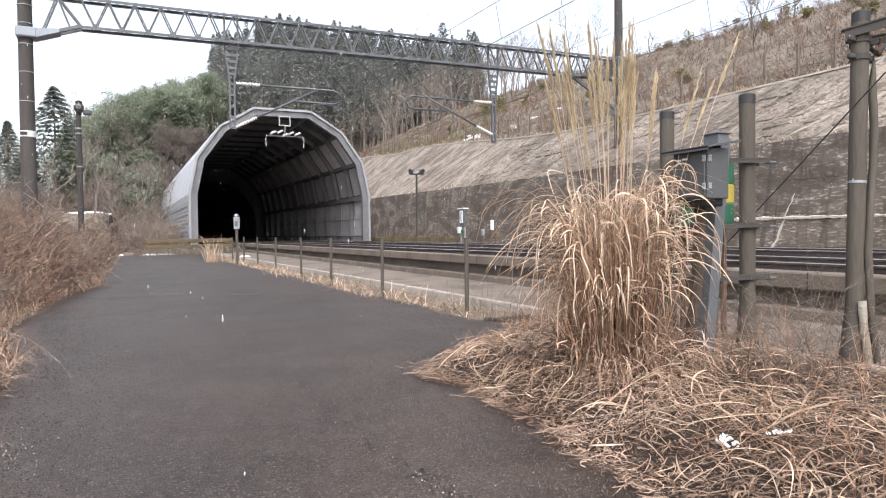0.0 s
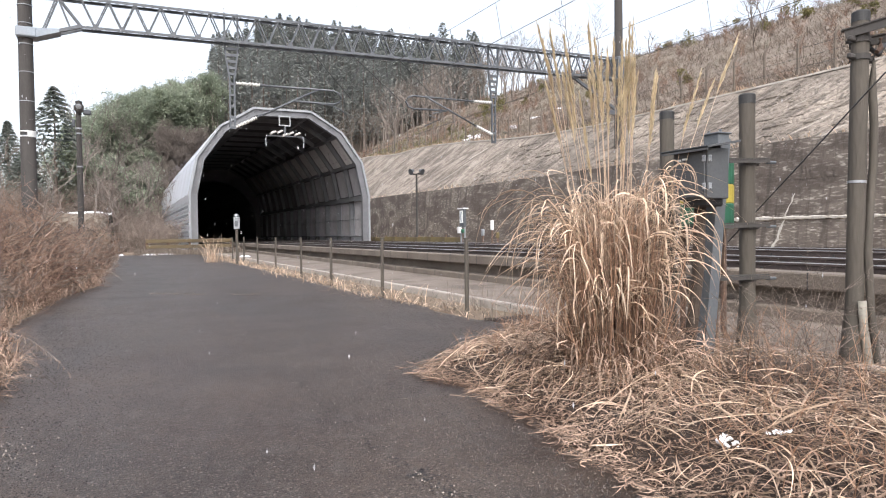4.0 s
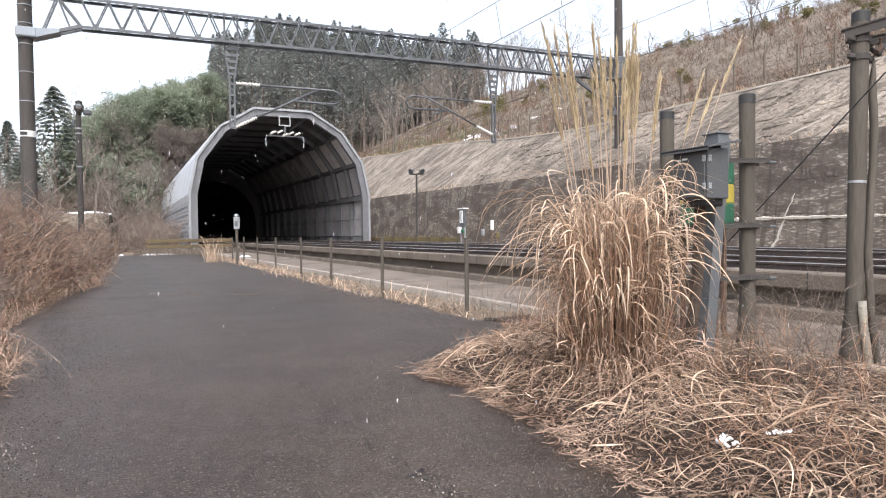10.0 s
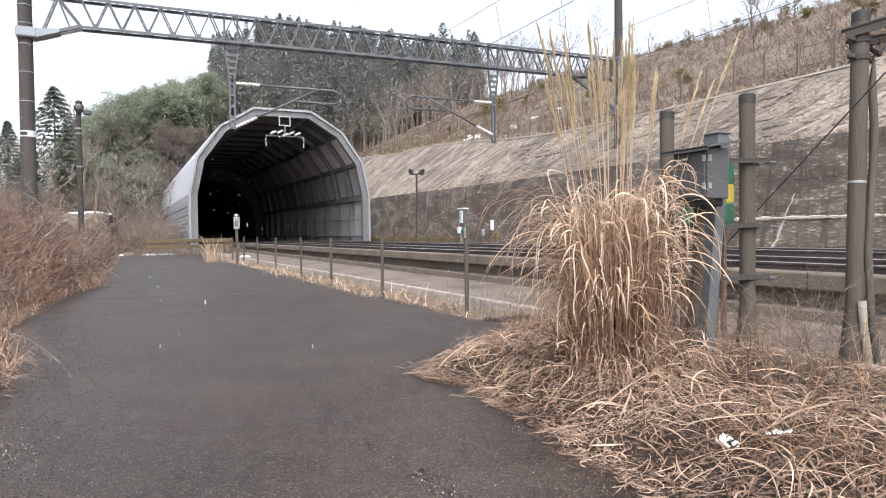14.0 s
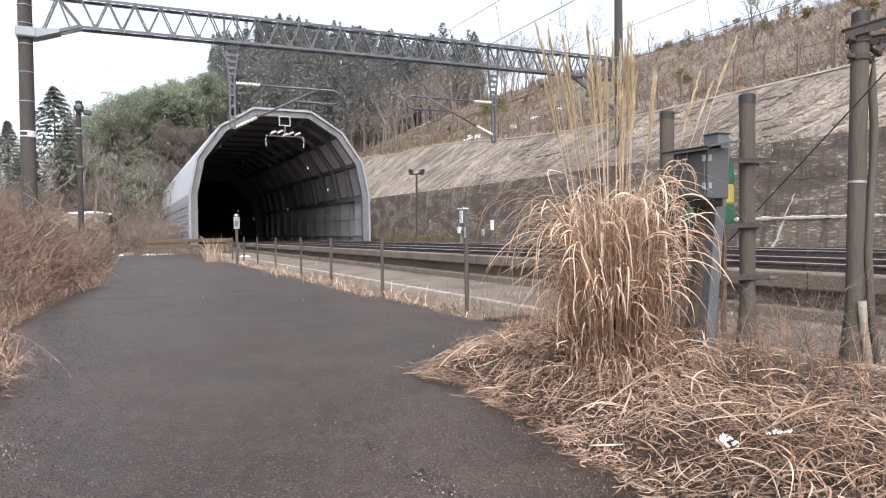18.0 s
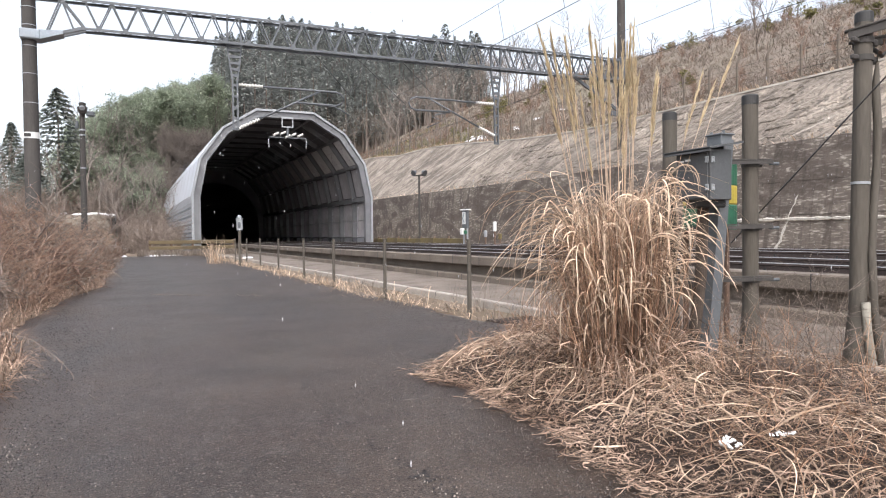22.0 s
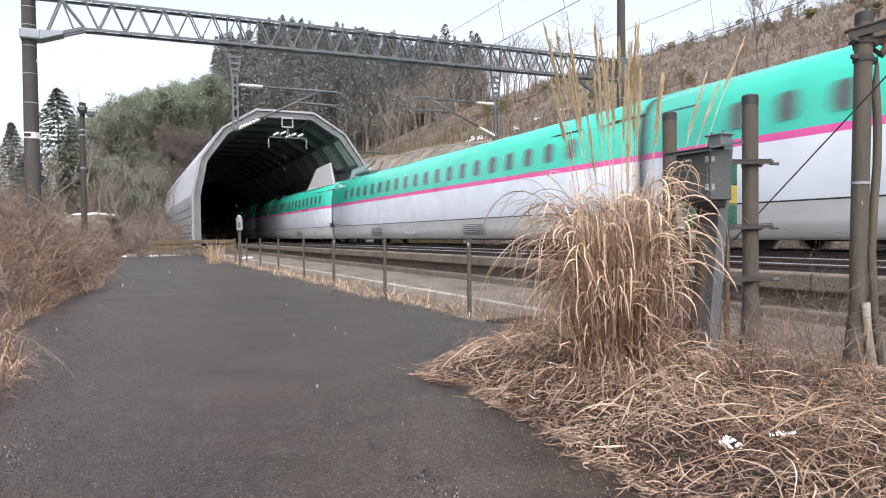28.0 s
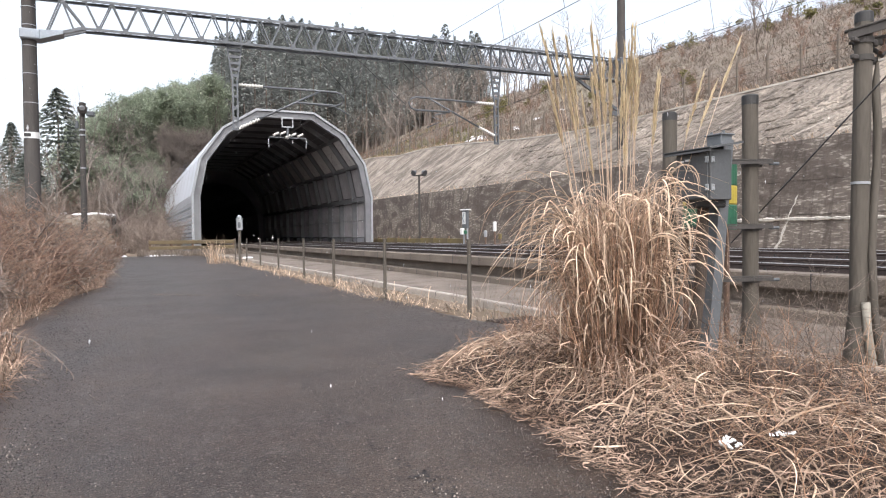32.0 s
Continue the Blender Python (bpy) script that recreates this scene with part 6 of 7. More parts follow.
    for k in range(620):   # thin brown stalks standing in the bank
        y = r.uniform(0.4, 6.6)
        x = road_edge(y) + r.uniform(0.25, 2.4)
        if x > 4.9:
            continue
        h = r.uniform(0.08, 0.42) * (1.0 if x > 3 else 0.6)
        lx, ly = r.uniform(-0.15, 0.15), r.uniform(-0.15, 0.15)
        z = bank_z(x, y)
        tw.tube([(x, y, z), (x + lx * 0.4, y + ly * 0.4, z + h * 0.6), (x + lx, y + ly, z + h)], [0.0022, 0.0018, 0.0008], 3, caps=False)
        for q in range(3):
            f = r.uniform(0.4, 0.95)
            a = r.uniform(0, 6.28)
            c = Vector((x + lx * f * f, y + ly * f * f, z + h * f))
            tw.tube([c, c + Vector((math.cos(a) * 0.05, math.sin(a) * 0.05, 0.05))], [0.0013, 0.0006], 3, caps=False)
    tagged(part("dead_grass", lit, M["litter"]), "matted curled dead grass on the bank", "dead grass", kind="stuff")
    tagged(part("fallen_blades", pale, M["straw"]), "long pale fallen grass blades", "dead grass", kind="stuff")
    tagged(part("dry_stalks", tw, M["straw_dark"]), "thin dry brown stalks standing in litter", "dry stalks", kind="stuff")
    # crumbs of old snow in the grass
    g = Geo()
    for x, y, s in ((2.19, 1.95, 0.030), (2.22, 1.97, 0.022), (2.21, 1.90, 0.018), (2.39, 1.85, 0.020), (2.43, 1.83, 0.014), (2.36, 1.87, 0.011)):
        for k in range(16):   # broken grains frozen together
            c = Vector((x + r.gauss(0, 0.55) * s, y + r.gauss(0, 0.5) * s, bank_z(x, y) + 0.062 + r.uniform(-0.3, 0.45) * s))
            b = s * r.uniform(0.2, 0.48)
            pts = [c + Vector(d) * b * r.uniform(0.6, 1.25) for d in ((1, 0, 0), (0, 1, 0), (-1, 0, 0), (0, -1, 0), (0.1, 0.2, 0.8), (-0.1, 0, -0.8))]
            g.add(pts, [(0, 1, 4), (1, 2, 4), (2, 3, 4), (3, 0, 4), (1, 0, 5), (2, 1, 5), (3, 2, 5), (0, 3, 5)])
    tagged(part("snow_crumbs", g, M["snow"]), "small crumbs of old white snow in dead grass", "snow", kind="stuff")


build_bank()


def build_verge():
    """Short dry grass along the fence, along the walkway and by the road's end."""
    r = random.Random(41)
    g = Geo()
    for k in range(1100):
        y = 6.0 + 34 * r.random() ** 1.5
        x = r.gauss(3.85, 0.16) if r.random() < 0.75 else r.uniform(3.7, 4.35)
        if noise.noise((y * 1.6, x * 0.3, 5)) < 0.0:
            continue
        n = 3
        for q in range(n):
            a = r.uniform(0, 6.28)
            L = r.uniform(0.05, 0.30)
            p = blade_path(r, (x, y, 0.0), a, L, r.uniform(0.6, 1.4), 0.9, 4)
            g.ribbon(p, [0.004, 0.004, 0.0035, 0.003, 0.001], (-math.sin(a), math.cos(a), 0))
    blond = Geo()
    for k in range(40):   # blond tufts lying along the asphalt's edge
        y = 7.5 + 25 * (k / 40) ** 1.25 + r.uniform(-0.3, 0.3)
        x, big = 3.66 + r.gauss(0, 0.08), r.uniform(0.5, 1.7)
        for q in range(30):
            a = r.uniform(0, 6.28)
            p = blade_path(r, (x + r.gauss(0, 0.12) * big, y + r.gauss(0, 0.3) * big, 0.0), a, r.uniform(0.08, 0.30) * big, r.uniform(0.3, 1.3), 1.0, 4)
            blond.ribbon([(u[0], u[1], max(u[2], 0.012)) for u in p], [0.0045, 0.0045, 0.004, 0.003, 0.001], (-math.sin(a), math.cos(a), 0.2))
    for k in range(80):   # tall tuft beside the marker post
        a = r.uniform(0, 6.28)
        p = blade_path(r, (3.0 + r.gauss(0, 0.16), 26.3 + r.gauss(0, 0.15), 0.0), a, r.uniform(0.4, 1.35), r.uniform(1.1, 1.55), r.uniform(0.2, 0.6), 5)
        blond.ribbon(p, [0.007] * 4 + [0.005, 0.002], (-math.sin(a), math.cos(a), 0))
    tagged(part("blond_tufts", blond, M["straw"]), "blond tufts of dry grass at the asphalt edge", "grass", kind="stuff")
    for k in range(900):   # taller tufts near the barrier
        x, y = r.uniform(0.5, 6.2), r.gauss(39.6, 0.8)
        for q in range(4):
            a = r.uniform(0, 6.28)
            p = blade_path(r, (x, y, 0.0), a, r.uniform(0.15, 0.5), r.uniform(1.0, 1.5), 0.5, 4)
            g.ribbon(p, [0.008, 0.008, 0.007, 0.005, 0.002], (-math.sin(a), math.cos(a), 0))
    for k in range(550):   # thin weeds on the walkway side and between poles
        x, y = r.uniform(4.0, 6.3), r.uniform(1.5, 9)
        L = r.uniform(0.1, 0.5)
        a = r.uniform(0, 6.28)
        p = blade_path(r, (x, y, 0.04), a, L, r.uniform(0.8, 1.5), r.uniform(0.2, 0.8), 5)
        g.ribbon(p, [0.0025, 0.0025, 0.002, 0.002, 0.0015, 0.0006], (-math.sin(a), math.cos(a), 0))
    for k in range(420):   # debris caught in a joint of the asphalt
        x = r.uniform(0.4, 2.0)
        if 1.25 < x < 1.6:
            continue
        y, a = 12.85 - 0.8 * x + r.gauss(0, 0.04), r.uniform(0, 6.28)
        p = blade_path(r, (x, y, 0.016), a, r.uniform(0.02, 0.09), r.uniform(0.0, 0.6), 0.5, 3)
        g.ribbon([(q[0], q[1], max(q[2], 0.016)) for q in p], [0.003, 0.003, 0.002, 0.001], (-math.sin(a), math.cos(a), 0))
    tagged(part("verge_grass", g, M["hill_straw"]), "short tufts of straw-coloured grass along the fence", "grass", kind="stuff")


build_verge()


def twiggy(g, r, base, height, spread, stems, twigs, rad, slot=0, lean=(0, 0)):
    """A leafless shrub: stems that fork into fine twigs."""
    bx, by, bz = base
    for s in range(stems):
        a = r.uniform(0, 6.28)
        h = height * r.uniform(0.55, 1.0)
        sp = spread * r.uniform(0.2, 1.0)
        p = [Vector((bx + r.uniform(-0.15, 0.15), by + r.uniform(-0.15, 0.15), bz))]
        n = 4
        for k in range(1, n + 1):
            f = k / n
            p.append(Vector((bx + lean[0] * f + sp * math.cos(a) * f ** 1.3 + r.uniform(-0.12, 0.12) * height * 0.5, by + lean[1] * f + sp * math.sin(a) * f ** 1.3 + r.uniform(-0.12, 0.12) * height * 0.5, bz + h * f ** 0.9)))
        g.tube(p, [rad * (1 - 0.8 * k / n) for k in range(n + 1)], 3, slot, caps=False)
        for t in range(twigs):
            f = r.uniform(0.2, 1.0) * n
            i = min(int(f), n - 1)
            c = p[i].lerp(p[i + 1], f - i)
            b = r.uniform(0, 6.28)
            L = height * r.uniform(0.10, 0.30)
            d = Vector((math.cos(b), math.sin(b), r.uniform(0.2, 1.2))).normalized()
            m = c + d * L * 0.5 + Vector((0, 0, 0.02))
            e = c + d * L + Vector((r.uniform(-0.1, 0.1), r.uniform(-0.1, 0.1), r.uniform(-0.02, 0.1))) * L
            g.tube([c, m, e], [rad * 0.38, rad * 0.28, rad * 0.10], 2, slot, caps=False)
            for u in range(2):
                q = c.lerp(e, r.uniform(0.4, 0.9))
                b2 = r.uniform(0, 6.28)
                g.tube([q, q + Vector((math.cos(b2), math.sin(b2), r.uniform(0.1, 1.0))) * L * 0.4], [rad * 0.22, rad * 0.08], 2, slot, caps=False)


def tangle(g, r, base, height, spread, count, rad, stop=9.0):
    """Kinked shoots that lean, cross and hang in every direction."""
    for k in range(count):
        a = r.uniform(0, 6.28)
        p = Vector(base) + Vector((r.gauss(0, 0.3) * spread, r.gauss(0, 0.3) * spread, 0))
        d = Vector((math.cos(a) * r.uniform(0.1, 1.1), math.sin(a) * r.uniform(0.1, 1.1), 1)).normalized()
        L = height * r.uniform(0.5, 1.25) / 5
        pts = [p.copy()]
        for q in range(5):
            p = p + d * L
            if p.x > stop:
                d.x = -abs(d.x)
                p.x = stop - r.uniform(0, 0.1)
            if p.z < base[2] + 0.02:
                p.z = base[2] + 0.02
            pts.append(p.copy())
            d = (d + Vector((r.gauss(0, 0.32), r.gauss(0, 0.32), r.gauss(-0.14, 0.22)))).normalized()
            if q > 0:
                e = (d + Vector((r.gauss(0, 0.8), r.gauss(0, 0.8), r.gauss(0.1, 0.6)))).normalized()
                m = p + e * L * r.uniform(0.4, 1.0)
                f = m + (e + Vector((r.gauss(0, 0.6), r.gauss(0, 0.6), r.gauss(-0.1, 0.5)))).normalized() * L * 0.6
                g.tube([p, m, f], [rad * 0.5, rad * 0.36, rad * 0.14], 2, caps=False)
                h = m + (e + Vector((r.gauss(0, 0.9), r.gauss(0, 0.9), r.gauss(0, 0.6)))).normalized() * L * 0.5
                g.tube([m, h], [rad * 0.32, rad * 0.12], 2, caps=False)
                k2 = f + (e + Vector((r.gauss(0, 0.8), r.gauss(0, 0.8), r.gauss(0.2, 0.5)))).normalized() * L * 0.4
                g.tube([m.lerp(f, 0.5), k2], [rad * 0.28, rad * 0.10], 2, caps=False)
        g.tube(pts, [rad * (1 - 0.15 * q) for q in range(6)], 2 if rad < 0.012 else 4, caps=False)


def build_brush():
    r = random.Random(55)
    weed = Geo()
    for k in range(75):
        x, y = r.uniform(3.3, 5.6), r.uniform(2.0, 5.4)
        tangle(weed, r, (x, y, 0.03), r.uniform(0.3, 0.95), 0.35, 6, 0.0020)
    tagged(part("wiry_weeds", weed, M["twig_grey"]), "thin wiry dead weeds among the poles", "weeds", kind="stuff")
    g, grey = Geo(), Geo()
    for k in range(430):
        y = 5.0 + 32 * r.random() ** 1.35
        depth = 1.0 + 0.24 * y
        x = road_left(y) - 0.28 - r.random() ** 1.25 * depth
        inner = smoothstep(0.2, 2.3, road_left(y) - x)          # low at the asphalt, full behind
        top = (0.55 + 0.75 * smoothstep(5.0, 9.0, y) + 0.75 * smoothstep(8.5, 14, y)) * r.uniform(0.55, 1.0) * (0.5 + 0.5 * inner)
        if y < 7:
            top *= 0.7
        n = 34 if y < 13 else 26
        tangle(grey if noise.noise((x * 0.7, y * 0.5, 21)) > 0.12 or k % 7 == 0 else g, r, (x, y, ground_z(x, y)), top, 0.4 + 0.5 * top, n, 0.0030 + 0.00030 * y, road_left(y) + 0.25 * smoothstep(10, 16, y))
    for k in range(60):
        y = 8 + 26 * r.random()
        x = road_left(y) - 0.7 - 0.03 * y - r.random() * (1.0 + 0.2 * y)
        twiggy(g, r, (x, y, ground_z(x, y)), r.uniform(1.2, 2.1), 0.7, 9, 10, 0.005 + 0.0004 * y)
    limb = Geo()
    for k in range(46):
        y = 5.5 + 20 * r.random() ** 1.3
        x = road_left(y) - 0.6 - 0.02 * y - r.random() * (0.7 + 0.18 * y)
        tangle(limb, r, (x, y, ground_z(x, y)), r.uniform(0.9, 1.8) * (0.6 if y < 8 else 1.0), 0.6, 4, 0.008 + 0.0006 * y, -0.95)
    tagged(part("brush_branches", limb, M["bark"]), "dark crooked branches standing in the brush", "brush", kind="stuff")
    tagged(part("grey_brush", grey, M["twig_grey"]), "tangled grey leafless brush beside the road", "brush", kind="stuff")
    tagged(part("dry_brush", g, M["twig"]), "dense reddish-brown leafless brush beside the road", "brush", kind="stuff")
    g = Geo()
    for k in range(5200):   # dry grass at the brush's foot
        y = 4.2 + 24 * r.random() ** 1.7
        x = road_left(y) + 0.04 - abs(r.gauss(0, 0.35))
        a = r.uniform(0, 6.28)
        p = blade_path(r, (x, y, max(0.0, ground_z(x, y))), a, r.uniform(0.1, 0.42), r.uniform(0.2, 1.3), r.uniform(0.5, 1.0), 5, 0.2)
        g.ribbon([(q[0], q[1], max(q[2], 0.012)) for q in p], [0.003, 0.003, 0.003, 0.0025, 0.002, 0.0007], (-math.sin(a), math.cos(a), 0.1))
    tagged(part("brush_grass", g, M["litter"]), "curled dead grass at the brush's foot", "dead grass", kind="stuff")
    # a bent dry spray lying out over the asphalt
    s = thing("dry_spray", "thin dry seed stalk drooping over the asphalt", "dry stalk", pose(-0.9, 5.7, 0))
    st, sd = Geo(), Geo()
    path = [(-0.05, 0, 0.3), (0.10, -0.05, 0.34), (0.28, -0.15, 0.28), (0.44, -0.28, 0.16), (0.56, -0.4, 0.03)]
    st.tube(path, [0.004, 0.0035, 0.003, 0.002, 0.001], 4)
    st.tube([(-0.10, 0.02, 0.0), (-0.08, 0.02, 0.2), (-0.05, 0, 0.3)], [0.005, 0.0045, 0.004], 4)
    for k in range(46):
        f = r.uniform(0.5, 3.9)
        i = min(3, int(f))
        c = Vector(path[i]).lerp(Vector(path[i + 1]), f - i)
        e = c + Vector((r.uniform(-0.02, 0.03), r.uniform(-0.03, 0.02), -r.uniform(0.01, 0.05)))
        sd.tube([c, e], [0.0012, 0.0045], 4)
    part("stalk", st, M["bark"], s)
    tagged(part("seed_head", sd, M["bark"], s, "small dark seed heads"), kind="stuff")
    # leaning bare sapling over the brush
    for x, y, h, lx, ly in ((-1.9, 14.0, 2.2, 1.1, 0.2), (-1.3, 19.0, 2.4, 1.5, 0.4), (1.9, 41.5, 4.6, 0.2, 0.1)):
        t = thing("bare_sapling", "leaning leafless sapling with fine twigs", "sapling", pose(x, y, ground_z(x, y)))
        g = Geo()
        twiggy(g, r, (0, 0, 0), h, 0.5, 3, 16, 0.018, lean=(lx, ly))
        part("crown", g, M["bark"], t)


build_brush()


def leafy(g, r, base, h, w, lobes, per, leaf, slot=0, trunk_slot=1):
    bx, by, bz = base
    g.tube([(bx, by, bz - 0.3), (bx + r.uniform(-0.3, 0.3), by, bz + h * 0.7)], [0.05 + h * 0.012, 0.04], 5, trunk_slot, caps=False)
    for k in range(lobes):
        a, f = r.uniform(0, 6.28), r.random()
        cz = bz + h * (0.35 + 0.6 * f)
        d = w * (1.05 - 0.75 * f) * r.uniform(0.2, 0.9)
        cx, cy = bx + d * math.cos(a), by + d * math.sin(a)
        lr = w * r.uniform(0.28, 0.5)
        for q in range(per):
            u = Vector((r.gauss(0, 1), r.gauss(0, 1), r.gauss(0, 0.8))).normalized() * lr * r.uniform(0.55, 1.1)
            c = Vector((cx, cy, cz)) + u
            t = Vector((r.gauss(0, 1), r.gauss(0, 1), r.gauss(0, 0.6))).normalized()
            n = t.cross(Vector((r.gauss(0, 1), r.gauss(0, 1), r.gauss(0, 1)))).normalized()
            s = leaf * r.uniform(0.6, 1.4)
            g.add([c - t * s, c + n * s * 0.35, c + t * s - Vector((0, 0, 0.4 * s)), c - n * s * 0.35], [(0, 1, 2, 3)], slot)


def build_hill_cover():
    """Dry grass and shrubs over the slope above the wall."""
    r = random.Random(61)
    g, sh, gr = Geo(), Geo(), Geo()
    n = 0
    while n < 26000:
        y = 6 + 92 * r.random() ** 1.15
        b = slope_top(y)
        x = 23.0 + b + 0.55 + 26 * r.random() ** 1.6
        n += 1
        z = ground_z(x, y)
        L = r.uniform(0.2, 0.55)
        green = noise.noise((x * 0.12, y * 0.07, 9)) + 0.9 * smoothstep(48, 64, y) * smoothstep(36, 30, x)
        q = gr if green > 0.35 else g
        for k in range(3):
            a = r.uniform(0, 6.28)
            p = blade_path(r, (x + r.uniform(-0.15, 0.15), y + r.uniform(-0.15, 0.15), z - 0.03), a, L, r.uniform(0.2, 1.3), r.uniform(0.4, 1.0), 3)
            q.ribbon(p, [0.013, 0.013, 0.010, 0.003], (-math.sin(a), math.cos(a), 0))
    for k in range(330):
        y = 8 + 90 * r.random()
        b = slope_top(y)
        x = 23.0 + b + 1.0 + 30 * r.random() ** 1.4
        twiggy(sh, r, (x, y, ground_z(x, y) - 0.05), r.uniform(0.6, 1.7), r.uniform(0.4, 0.9), 10, 8, 0.013)
    shg, ever = Geo(), Geo()
    for k in range(420):
        y = 8 + 70 * r.random()
        b = slope_top(y)
        x = 23.0 + b + 1.2 + 26 * r.random() ** 1.2
        tangle(shg, r, (x, y, ground_z(x, y) - 0.05), r.uniform(0.5, 1.5), 0.9, 12, 0.016, 90.0)
    for k in range(70):
        y = 10 + 62 * r.random()
        x = 23.0 + slope_top(y) + 5 + 17 * r.random()
        if noise.noise((x * 0.12, y * 0.1, 31)) > 0.0:
            leafy(ever, r, (x, y, ground_z(x, y) - 0.2), r.uniform(0.8, 1.8), r.uniform(0.5, 1.0), 6, 60, 0.09)
    tagged(part("hill_grey_shrubs", shg, M["twig_grey"]), "grey tangled leafless shrubs on the hillside", "shrubs", kind="stuff")
    tagged(part("hill_evergreens", ever, [M["grass_green"], M["bark"]]), "low dull green evergreen bushes on the hillside", "bushes", kind="stuff")
    tagged(part("hill_grass", g, M["hill_straw"]), "brown dry grass covering the hillside", "grass", kind="stuff")
    tagged(part("hill_green_grass", gr, M["grass_green"]), "dull green winter grass on the slope", "grass", kind="stuff")
    tagged(part("hill_shrubs", sh, M["twig"]), "leafless brown shrubs on the hillside", "shrubs", kind="stuff")
    # weeds along the ledge and overhanging the crest
    w = Geo()
    for k in range(2200):
        y = 8 + 76 * r.random()
        b = slope_top(y)
        x, z = (23.0 + b + r.uniform(0.0, 0.7), ledge_z(y) + 1.18 * b) if r.random() < 0.8 else (22.6 + r.uniform(0, 0.5), ledge_z(y))
        a = math.pi + r.gauss(0, 0.9)
        p = blade_path(r, (x, y, z), a, r.uniform(0.2, 0.6), r.uniform(0.3, 1.3), 0.9, 3)
        w.ribbon(p, [0.02, 0.02, 0.014, 0.003], (-math.sin(a), math.cos(a), 0))
    tagged(part("crest_grass", w, M["straw"]), "straw grass hanging over the wall crest", "grass", kind="stuff")
    # snow remnants
    for i, (x, y, sx, sy) in enumerate(((28.6, 52.5, 0.45, 1.5), (29.3, 50.5, 0.3, 0.9), (28.0, 53.6, 0.2, 0.7), (30.3, 49.0, 0.25, 0.9), (27.6, 51.5, 0.2, 0.6), (31.6, 47.6, 0.2, 1.0), (33.0, 46.4, 0.25, 0.7), (28.9, 54.6, 0.16, 0.5))):
        s = Geo()
        rings = []
        for v in (1.0, 0.7, 0.0001):
            rings.append([(x + sx * v * math.cos(a) * (1 + 0.4 * noise.noise((math.cos(a), math.sin(a), i))), y + sy * v * math.sin(a), ground_z(x + sx * v * math.cos(a), y + sy * v * math.sin(a)) + (0.03 if v == 1 else 0.10)) for a in [2 * math.pi * q / 14 for q in range(14)]])
        s.loft(rings, closed=True)
        tagged(part("snow_patch", s, M["snow"], smooth=True), "remnant patch of white snow on the hillside", "snow")
    for i, (x, y, sx, sy, dz) in enumerate(((1.5, 39.2, 0.7, 0.4, 0.0), (2.3, 39.4, 0.5, 0.3, 0.0), (-0.25, 39.6, 0.25, 0.3, 0.0), (5.0, 31.5, 0.25, 0.7, 0.0))):
        s = Geo()
        s.loft([[(x + sx * v * math.cos(a) * (1 + 0.35 * noise.noise((2 * math.cos(a), 2 * math.sin(a), i + 9))), y + sy * v * math.sin(a), 0.012 if v == 1 else 0.08) for a in [2 * math.pi * q / 14 for q in range(14)]] for v in (1.0, 0.7, 0.0001)], closed=True)
        tagged(part("snow_patch", s, M["snow"], smooth=True), "thin patch of white snow on the ground", "snow")
    s = Geo()
    for i, (cx, cy, sx, sy) in enumerate(((-3.6, 67.2, 1.3, 1.1), (-2.3, 67.6, 1.5, 1.0), (-0.9, 67.2, 0.9, 0.9), (-4.6, 67.6, 0.6, 0.8), (-3.0, 68.6, 1.6, 0.7))):
        rim = lambda a, v: (cx + sx * v * math.cos(a) * (1 + 0.7 * noise.noise((2 * math.cos(a), 2 * math.sin(a), 4 + i))), cy + sy * v * math.sin(a) * (1 + 0.7 * noise.noise((3 * math.cos(a), 3 * math.sin(a), 14 + i))))
        s.loft([[(*rim(a, v), ground_z(*rim(a, v)) + (0.01 if v == 1 else 0.10)) for a in [2 * math.pi * q / 24 for q in range(24)]] for v in (1.0, 0.8, 0.4, 0.0001)], closed=True)
    tagged(part("snow_field", s, M["snow"], smooth=True), "broken strip of white snow on a far bank", "snow", kind="stuff")


build_hill_cover()


def soft_conifer(g, r, base, h, w, count, size=1.0, tiers=0):
    """A far cedar: a rounded cone of drooping needle sprays."""
    bx, by, bz = base
    g.tube([(bx, by, bz - 0.3), (bx, by, bz + h * 0.9)], [h * 0.014 + 0.04, 0.03], 4, 1, caps=False)
    ph = r.uniform(0, 6.28)
    for k in range(count):
        f = r.random() ** 0.8
        a = r.uniform(0, 6.28)
        if tiers:
            f = min(1.0, (int(f * tiers) + 0.5 * r.random() + 0.25 * math.sin(2 * a + ph)) / tiers)
            f = max(0.0, f)
        rad = w * (1 - f) ** (0.85 if tiers else 0.62) * (0.85 + 0.25 * math.sin(3 * a + ph + 9 * f)) * r.uniform(0.55, 1.08) + 0.08
        z = bz + h * (0.18 + 0.81 * f)
        c = Vector((bx + rad * math.cos(a), by + rad * math.sin(a), z))
        out = Vector((math.cos(a), math.sin(a), r.uniform(-0.9, 0.3)))
        side = Vector((-math.sin(a), math.cos(a), r.uniform(-0.5, 0.5)))
        s = size * r.uniform(0.28, 0.62)
        g.add([c - out * s * 0.6, c + side * s * 0.5, c + out * s, c - side * s * 0.5], [(0, 1, 2, 3)], 0)


